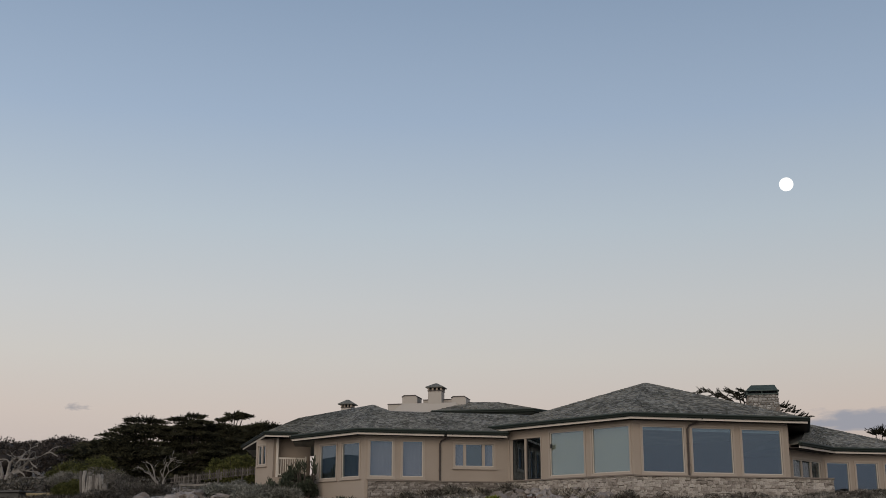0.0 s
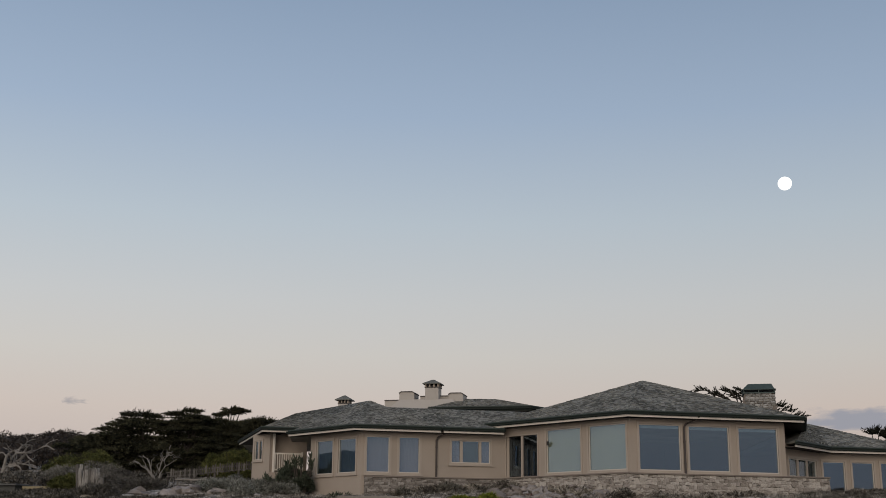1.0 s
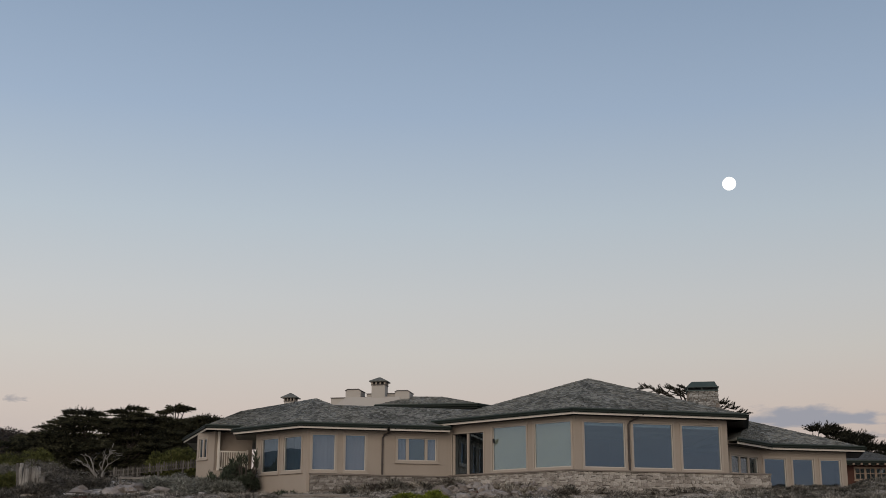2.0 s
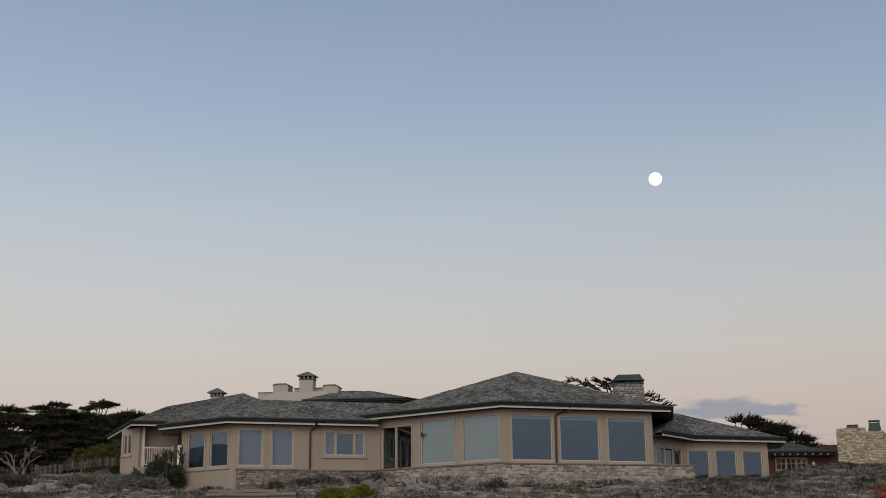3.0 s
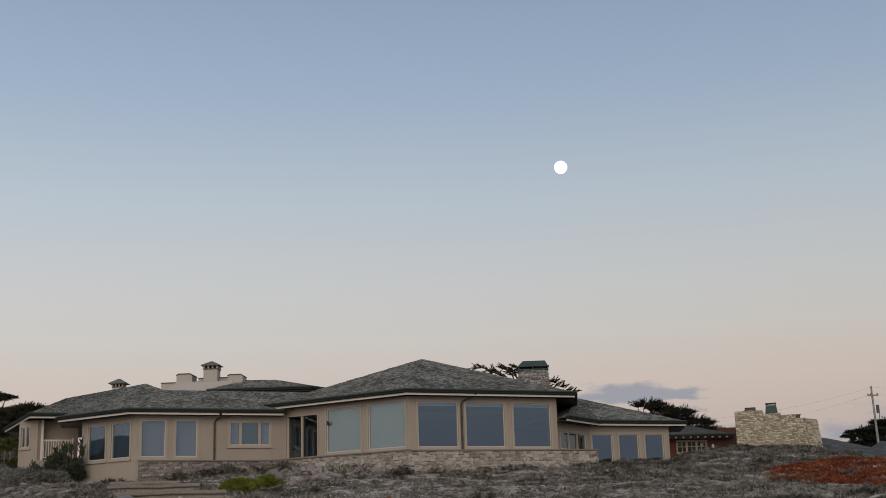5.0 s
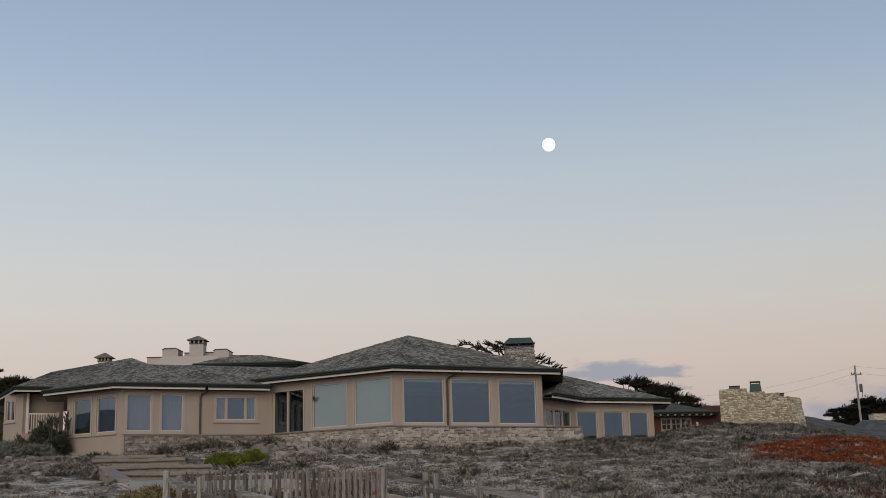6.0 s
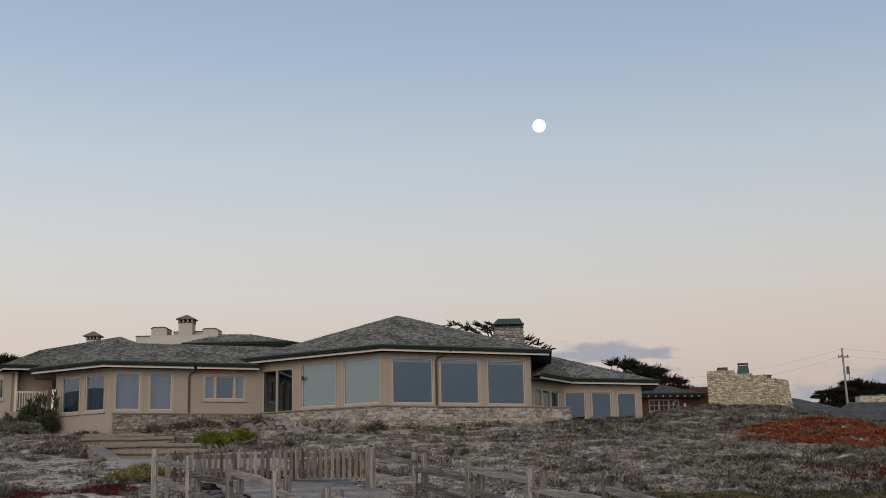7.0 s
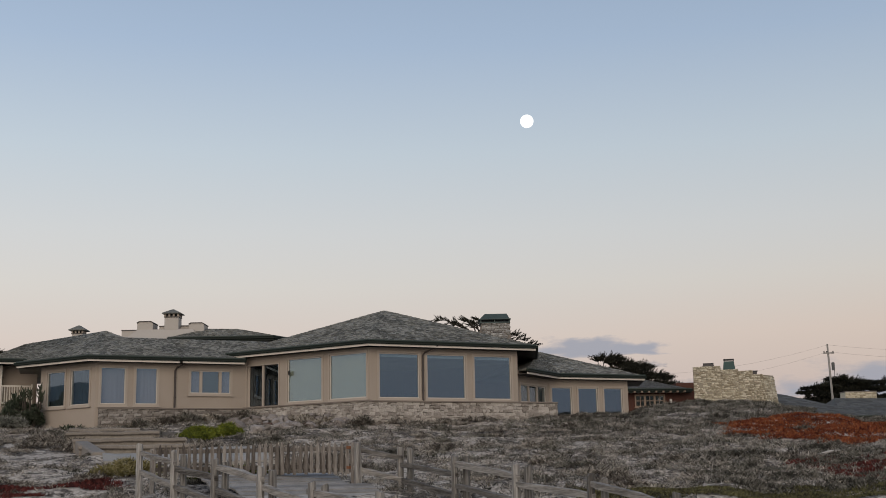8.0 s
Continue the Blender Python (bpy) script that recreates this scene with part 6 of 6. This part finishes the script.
def cypress(x, y, top, width, label, wind=0.4, pads=60, leaf=0.20, per=12, low=0.15, slope=0.0, spike=1.0, rise=0.10, left=0.5, twigs=26, loose=1.0, leafing=None):
    """A windswept cypress: stout trunk, spreading limbs, and ragged flat shelves of leaf sprays that trail with the wind.
    top: the crown's height above sea level; slope: how much the crown falls off towards +x; left: share of shelves on -x."""
    z = hz(x, y) - 0.1
    h = top - z
    t = thing("cypress_tree", (x, y, z), label, "tree")
    bm = bmesh.new()
    trunk = limb_path((x, y, z - 0.3), (wind * 0.4, 0, 1), h * 0.62, 0.09)
    tube(bm, trunk, [h * 0.045 * (1 - 0.55 * k / 7) for k in range(8)], 8)
    part("trunk", bm, BARK, t)
    st, dr, ln = [], [], []
    shelves = max(5, pads // 7)
    for k in range(shelves):
        v = low + (0.96 - low) * (k + 0.7 * rng.random()) / shelves
        w = width / 2 * min(1.0, 1.3 * (1 - v) ** 0.5 + 0.10)
        cx = w * 0.66 * (2 * ((k * 0.618 + 0.13) % 1.0) - 2 * left) + wind * h * 0.15 * v
        half = w * rng.uniform(0.22, 0.42)
        cy = rng.uniform(-0.5, 0.5) * w * 0.7
        mid = Vector((x + cx, y + cy, z + h * v - slope * max(0.0, cx)))
        k0 = trunk[min(7, max(2, int(v * 8)))]
        bm = bmesh.new()
        tube(bm, [k0, k0.lerp(mid, 0.55) + Vector((0, 0, -0.03 * h)), mid], [h * 0.016, h * 0.011, 0.02], 5)
        part("limb", bm, BARK, t)
        for i in range(7):
            ex = cx + half * rng.uniform(-1, 1)
            e = Vector((x + ex, mid.y + rng.uniform(-0.5, 0.5) * half, mid.z + 0.04 * half * rng.normal() - 0.10 * abs(ex - cx) - slope * (ex - cx)))
            sg = math.copysign(1.0, ex)
            r = width * rng.uniform(0.045, 0.085)
            for s in range(twigs):
                b = rng.uniform(0, 6.28)
                g = math.sqrt(rng.random()) * r
                st.append((e.x + math.cos(b) * g, e.y + math.sin(b) * g, e.z + rng.normal() * 0.10 * r))
                d = Vector((math.cos(b) * 0.6 + sg * 0.6 + wind * 0.8, math.sin(b) * 0.5, rng.normal() * 0.11 + rise)).normalized()
                dr.append(d)
                ln.append(min(1.1, width * rng.uniform(0.035, 0.085)) * spike)
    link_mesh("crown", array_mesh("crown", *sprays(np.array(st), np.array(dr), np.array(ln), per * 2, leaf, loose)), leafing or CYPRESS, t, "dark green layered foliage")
    return t


rng = np.random.default_rng(12)
for x, y, top, w, n, low, label in (
        (-47.3, 90, 11.7, 7.5, 170, 0.0, "low dark cypress with a ragged crown"),
        (-45.2, 90, 12.35, 8.5, 230, 0.0, "broad dark windswept cypress with layered crown"),
        (-42.2, 91, 12.7, 7.0, 200, 0.1, "broad dark windswept cypress with layered crown"),
        (-40.2, 96, 13.4, 5.4, 26, 0.86, "flat topped cypress on a bare forked trunk"),
        (-39.2, 93, 12.0, 8.0, 250, 0.0, "dark cypress with a broad layered crown"),
        (-36.0, 93, 12.0, 8.0, 230, 0.0, "dark cypress with a broad layered crown"),
        (-37.8, 95, 12.1, 8.0, 240, 0.0, "dark cypress with a broad layered crown"),
        (-42.0, 94, 12.0, 8.0, 220, 0.0, "dark cypress with a broad layered crown"),
        (-50.6, 92, 10.7, 7.5, 150, 0.0, "low dark cypress with a ragged crown")):
    cypress(x, y, top, w, label, 0.12, n, low=low, leaf=0.20, per=6, twigs=22, loose=0.8, leafing=CYPRESS_GREEN)
rng = np.random.default_rng(5)
for x, top, w in ((11.5, 10.65, 3.4), (13.4, 11.6, 4.2), (14.6, 11.35, 4.6), (15.8, 10.9, 4.6), (17.2, 10.25, 4.4), (18.8, 9.35, 3.4)):
    cypress(x, 101, top, w, "windswept dark cypress beyond the roofs", 0.35, 90, low=0.30, slope=0.42, spike=2.6, rise=0.6, twigs=16, leaf=0.22, loose=0.6, per=8)
cypress(41.8, 134, 11.0, 8.0, "flat crowned cypress behind the utility pole", 0.1, 90, low=0.5, per=6, leaf=0.28)
cypress(45.4, 135, 11.7, 10.0, "flat crowned cypress behind the utility pole", 0.1, 210, low=0.4, per=6, leaf=0.28)
cypress(51.0, 137, 11.7, 11.0, "flat crowned cypress behind the utility pole", 0.1, 140, low=0.3, per=6, leaf=0.28)
cypress(39.6, 138, 9.3, 4.0, "small cypress behind the lodge", 0.1, 50, low=0.4, per=6, leaf=0.28)


def ragged_limb_tree(x, y, limbs, label):
    """A thin crowned cypress of which only the bent outer limbs rise above the roofs: each limb is
    (reach to the side, top, tip drop), hung with upright sprays."""
    z = hz(x, y)
    t = thing("cypress_tree", (x, y, z), label, "tree")
    bm = bmesh.new()
    crown = Vector((x, y, z + 5.0))
    tube(bm, [(x, y, z - 0.3), (x + 0.1, y, z + 2.5), crown], [0.35, 0.28, 0.2], 8)
    part("trunk", bm, BARK, t)
    st, dr, ln = [], [], []
    for reach, topz, drop in limbs:
        p1 = Vector((x + reach * 0.45, y + rng.normal() * 0.3, topz - 0.6))
        p2 = Vector((x + reach * 0.8, y + rng.normal() * 0.3, topz))
        p3 = Vector((x + reach, y, topz - drop))
        bm = bmesh.new()
        tube(bm, [crown, p1, p2, p3], [0.09, 0.06, 0.04, 0.015], 6)
        part("limb", bm, BARK, t)
        for a, b, m in ((crown, p1, 4), (p1, p2, 8), (p2, p3, 8)):
            for k in range(m):
                q = a.lerp(b, (k + rng.random()) / m)
                st.append(q)
                dr.append(Vector((0.75 * math.copysign(1, reach) + rng.normal() * 0.3, rng.normal() * 0.25, 0.45 + rng.normal() * 0.3)).normalized())
                ln.append(rng.uniform(0.3, 0.72))
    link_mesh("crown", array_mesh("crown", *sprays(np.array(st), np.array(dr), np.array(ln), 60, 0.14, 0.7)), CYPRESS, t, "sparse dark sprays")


ragged_limb_tree(2.9, 90, [(-3.5, 13.15, 0.05), (-2.3, 12.9, 0.3), (-1.4, 13.05, 0.1), (-0.7, 12.9, 0.1), (-2.7, 12.5, 0.3), (-0.3, 13.1, 0.0),
                          (1.8, 12.3, 0.2), (2.6, 11.9, 0.1), (3.3, 11.55, 0.15), (4.1, 11.2, 0.1), (2.2, 11.6, 0.3)], "ragged cypress limbs rising behind the roof")

for x, y, r, h in [(-38.0 + 0.98 * k, 84.8 - 0.1 * k, 1.1, 2.75) for k in range(2, 7)] + [(-46.7, 85, 1.8, 2.9), (-48.7, 84.5, 1.7, 2.4), (-45.0, 83, 1.4, 2.3)]:
    shrub(x, y, r, h, OLIVE, "clipped olive green hedge shrub", group="hedge shrubs", per=85, leaf=0.17, n=30)

# wooded hillside far off
hx = rng.uniform(-185, -55, 1600)
hy = rng.uniform(120, 235, 1600)
ok = (hx / hy < -0.43) & (hx / hy > -0.82)
hx, hy = hx[ok], hy[ok]
hc = np.c_[hx, hy, height(hx, hy) + rng.uniform(0.1, 2.2, len(hx))]
hr = rng.uniform(0.9, 2.3, len(hx))
stuff("hillside_woods", both(leaf_cloud(hc, hr, 200, 0.24, 0.8, 0.5), lumps(hc, hr * 0.5, 0.8)), FARWOOD, "grey brown woods on the far hillside", "woods")

# ------------------------------------------------------------------ back fence and clutter on the inland side
OLD_PICKET = material("dark_weathered_picket", [(0.03, 0.026, 0.022), (0.085, 0.075, 0.064), (0.17, 0.152, 0.132)], 0.9, 5.0, 50, 0.8, random_amt=0.4)
bf = thing("back_fence", (-33, 80, hz(-33, 80)), "weathered grey picket fence by the hedge", "picket fence")
for k in range(40):
    t = k / 39
    x, y = -37.9 + 7.6 * t, 80.43 - 1.5 * t
    z = hz(x, y)
    bm = bmesh.new()
    h = 6.92 + 0.55 * t - z + rng.uniform(-0.11, 0.09)
    box(bm, x - 0.055, x + 0.055, y - 0.01, y + 0.01, z + h - 0.6, z + h - 0.1)
    prism(bm, [(x - 0.055, y - 0.01), (x + 0.055, y - 0.01), (x + 0.055, y + 0.01), (x - 0.055, y + 0.01)], z + h - 0.1, z + h, [(x - 0.01, y - 0.01), (x + 0.01, y - 0.01), (x + 0.01, y + 0.01), (x - 0.01, y + 0.01)])
    part("picket", bm, OLD_PICKET, bf)
bm = bmesh.new()
for dz in (0.55, 0.85):
    a, b = Vector((-38.3, 80.53, 5.85 + dz)), Vector((-30.3, 79.03, 6.4 + dz))
    tube(bm, [a, a.lerp(b, 0.5), b], [0.05, 0.05, 0.05], 4)
part("rail", bm, OLD_PICKET, bf)
for k in range(5):
    t = k / 4
    x, y = -38.2 + 7.8 * t, 80.56 - 1.5 * t
    bm = bmesh.new()
    box(bm, x - 0.06, x + 0.06, y, y + 0.12, hz(x, y) - 0.2, 6.75 + 0.55 * t, None, 0.012)
    part("post", bm, OLD_PICKET, bf)

low_posts = [(-31.6, 68.0, 5.62), (-29.6, 67.6, 5.62), (-27.6, 67.2, 5.55)]
made = [split_post(*p, group="low rail posts") for p in low_posts]
for k in (0, 1):
    for drop in (0.12, 0.5):
        p, q = low_posts[k], low_posts[k + 1]
        split_rail((p[0] - 0.1, p[1] - 0.1, p[2] - drop), (q[0] + 0.1, q[1] - 0.1, q[2] - drop - 0.04), made[k + 1])

# tumbledown planks beside the path
old = thing("leaning_plank_fence", (-32, 62, hz(-32, 62)), "leaning row of bleached old planks", "plank fence")
for k in range(26):
    x, y = -33.85 + 0.095 * k + rng.normal() * 0.02, 60.3 - 0.07 * k + rng.normal() * 0.05
    z = hz(x, y)
    h = 1.62 - 0.02 * k - (0.4 if k > 17 else 0.0) + rng.uniform(-0.2, 0.08)
    bm = bmesh.new()
    box(bm, -0.085 - 0.03 * rng.random(), 0.085, -0.035, 0.035, -0.3, h, pose(x, y, z, rng.normal() * 4, 2 + rng.normal() * 5, 25 + rng.normal() * 14), 0.02)
    part("plank", bm, WOOD if k % 3 == 0 else WOOD_PALE, old)

# low shed and a red roofed cottage on the inland side
shed = thing("low_shed", (-38.5, 62, 4.2), "low shed with a dark flat roof and yellow wall", "shed")
bm = bmesh.new()
box(bm, -38.0, -36.2, 61.4, 63.6, 3.8, 4.78)
part("wall", bm, YELLOW, shed)
bm = bmesh.new()
box(bm, -41.2, -38.2, 61.0, 64.2, 3.8, 4.8)
part("wall", bm, ROOFGREY, shed, "dark grey wall")
bm = bmesh.new()
box(bm, -41.4, -38.05, 60.8, 64.4, 4.805, 4.9, None, 0.02)
part("roof", bm, ROOFGREY, shed, "dark flat roof")
cot = thing("red_cottage", (-72, 112, 7), "small cottage with a faded red roof", "house")
bm = bmesh.new()
box(bm, -76, -72.3, 110.5, 114.5, 5.5, 8.7)
part("wall", bm, STUCCO, cot)
hip_roof([Vector((-76.6, 110, 0)), Vector((-71.8, 110, 0)), Vector((-71.8, 115, 0)), Vector((-76.6, 115, 0))], Vector((-75.0, 112.5, 9.7)), 8.7, [0, 1], 8.6, cot,
         second=Vector((-73.5, 112.5, 9.7)), mat=REDROOF, label="faded red tile roof", plain=(0, 1))

# headland across the bay, mirrored in the pavilion's windows
V, F = [], []
for k in range(60):
    a = radians(-102.0 + 46 * k / 59)
    r = 1100.0
    top = 92 * (math.sin(math.pi * min(1.0, (k + 0.5) / 9) / 2) ** 0.8) * (1 + 0.10 * noise.noise(Vector((k * 0.35, 2.0, 0.0))))
    V += [(r * math.sin(a), r * math.cos(a), -20.0), (r * 1.05 * math.sin(a), r * 1.05 * math.cos(a), top), (r * 1.4 * math.sin(a), r * 1.4 * math.cos(a), -20.0)]
    if k:
        F += [(3 * k - 3, 3 * k, 3 * k + 1, 3 * k - 2), (3 * k - 2, 3 * k + 1, 3 * k + 2, 3 * k - 1)]
tagged(link_mesh("backdrop", array_mesh("backdrop", V, F), HEADLAND), "wooded headland across the bay with haze in its colour", "hill", kind="structure")

# ------------------------------------------------------------------ moon and clouds
bm = bmesh.new()
bmesh.ops.create_icosphere(bm, subdivisions=4, radius=23.3)
for v in bm.verts:
    v.co += Vector((300.0, 4000.0, 1212.0))
moon = part("moon", bm, glow_material("moonlight", (1.0, 0.985, 0.95), 1.3), None, "", True)
tagged(moon, "full white moon in the dusk sky", "moon")


def cloud_material(name, col, full=-0.34, opacity=0.95):
    m = bpy.data.materials.new(name)
    m.use_nodes = True
    nt = m.node_tree
    nt.nodes.clear()
    out = nt.nodes.new("ShaderNodeOutputMaterial")
    em = nt.nodes.new("ShaderNodeEmission")
    em.inputs["Color"].default_value = (*col, 1)
    tr = nt.nodes.new("ShaderNodeBsdfTransparent")
    mx = nt.nodes.new("ShaderNodeMixShader")
    tc = nt.nodes.new("ShaderNodeTexCoord")
    mp = nt.nodes.new("ShaderNodeMapping")
    mp.inputs["Location"].default_value = (-1, -1, -0.65)
    mp.inputs["Scale"].default_value = (2, 2, 2)
    nt.links.new(tc.outputs["Generated"], mp.inputs[0])
    sp = nt.nodes.new("ShaderNodeSeparateXYZ")
    nt.links.new(mp.outputs[0], sp.inputs[0])
    flat = nt.nodes.new("ShaderNodeCombineXYZ")
    nt.links.new(sp.outputs["X"], flat.inputs["X"])
    # a flat base: the lower half is squeezed
    under = nt.nodes.new("ShaderNodeMath")
    under.operation = "MULTIPLY"
    under.inputs[1].default_value = -2.2
    nt.links.new(sp.outputs["Z"], under.inputs[0])
    tall = nt.nodes.new("ShaderNodeMath")
    tall.operation = "MAXIMUM"
    nt.links.new(sp.outputs["Z"], tall.inputs[0])
    nt.links.new(under.outputs[0], tall.inputs[1])
    nt.links.new(tall.outputs[0], flat.inputs["Z"])
    ln = nt.nodes.new("ShaderNodeVectorMath")
    ln.operation = "LENGTH"
    nt.links.new(flat.outputs[0], ln.inputs[0])
    ns = nt.nodes.new("ShaderNodeTexNoise")
    ns.inputs["Scale"].default_value = 1.9
    ns.inputs["Detail"].default_value = 6.0
    longer = nt.nodes.new("ShaderNodeMapping")
    longer.inputs["Scale"].default_value = (1.25, 1.0, 0.8)
    nt.links.new(flat.outputs[0], longer.inputs[0])
    nt.links.new(longer.outputs[0], ns.inputs["Vector"])
    sb = nt.nodes.new("ShaderNodeMath")
    sb.operation = "MULTIPLY_ADD"
    sb.inputs[1].default_value = -1.7
    nt.links.new(ns.outputs["Fac"], sb.inputs[0])
    nt.links.new(ln.outputs["Value"], sb.inputs[2])
    mr = nt.nodes.new("ShaderNodeMapRange")
    mr.interpolation_type = "SMOOTHSTEP"
    mr.inputs["From Min"].default_value = 0.0
    mr.inputs["From Max"].default_value = full
    mr.inputs["To Max"].default_value = opacity
    nt.links.new(sb.outputs[0], mr.inputs["Value"])
    nt.links.new(mr.outputs[0], mx.inputs[0])
    nt.links.new(tr.outputs[0], mx.inputs[1])
    nt.links.new(em.outputs[0], mx.inputs[2])
    nt.links.new(mx.outputs[0], out.inputs["Surface"])
    return m


CLOUD = cloud_material("slate_cloud", (0.31, 0.32, 0.37), -0.42, 0.92)
WISP = cloud_material("grey_wisp", (0.33, 0.32, 0.34), -0.95, 0.9)


def cloud(x0, x1, z0, z1, y, label, mat=CLOUD):
    """A far bank of cloud: a shallow bowed sheet with ragged, see-through edges."""
    nxx, nzz = 24, 8
    V, F = [], []
    for j in range(nzz + 1):
        for i in range(nxx + 1):
            u, v = i / nxx, j / nzz
            V.append((x0 + (x1 - x0) * u, y - 60 * math.sin(math.pi * u) * math.sin(math.pi * v), z0 + (z1 - z0) * v))
    for j in range(nzz):
        for i in range(nxx):
            k = j * (nxx + 1) + i
            F.append((k, k + 1, k + nxx + 2, k + nxx + 1))
    ob = link_mesh("cloud", array_mesh("cloud", V, F, True), mat)
    ob.visible_shadow = False
    return tagged(ob, label, "cloud", kind="structure")


cloud(150, 760, 345, 468, 3900, "slate blue evening cloud over the roofs")
cloud(590, 745, 322, 366, 3920, "small slate grey evening cloud", WISP)
cloud(590, 960, 240, 318, 3960, "low slate blue cloud over the cottage roof", WISP)
cloud(820, 2200, 160, 420, 3950, "long slate blue cloud bank over the horizon")
cloud(-2315, -2185, 488, 540, 3950, "small grey evening cloud", WISP)


# ------------------------------------------------------------------ the stones of the facings, piece by piece
for (m, x0, x1, z0, z1), core in zip(facings, cores):
    darker_facing = core is cores[2]
    for cx, cz, w, h in courses(x0, x1, z0 + 0.3, z1, 0.09, 0.20, 0.11, 0.36):
        b = m @ Matrix.Translation((cx, -0.13 - 0.02 * rng.random(), cz + rng.uniform(-0.015, 0.015))) @ pose(0, 0, 0, 0, rng.normal() * 5.0, 0) @ Matrix.Diagonal((w * rng.uniform(0.9, 1.04), 0.10, h * rng.uniform(0.88, 1.15), 1))
        link_mesh("stone", (DARKER_STONES[int(rng.integers(10))] if darker_facing else STONES[int(rng.integers(14))]), None, core, "", b)
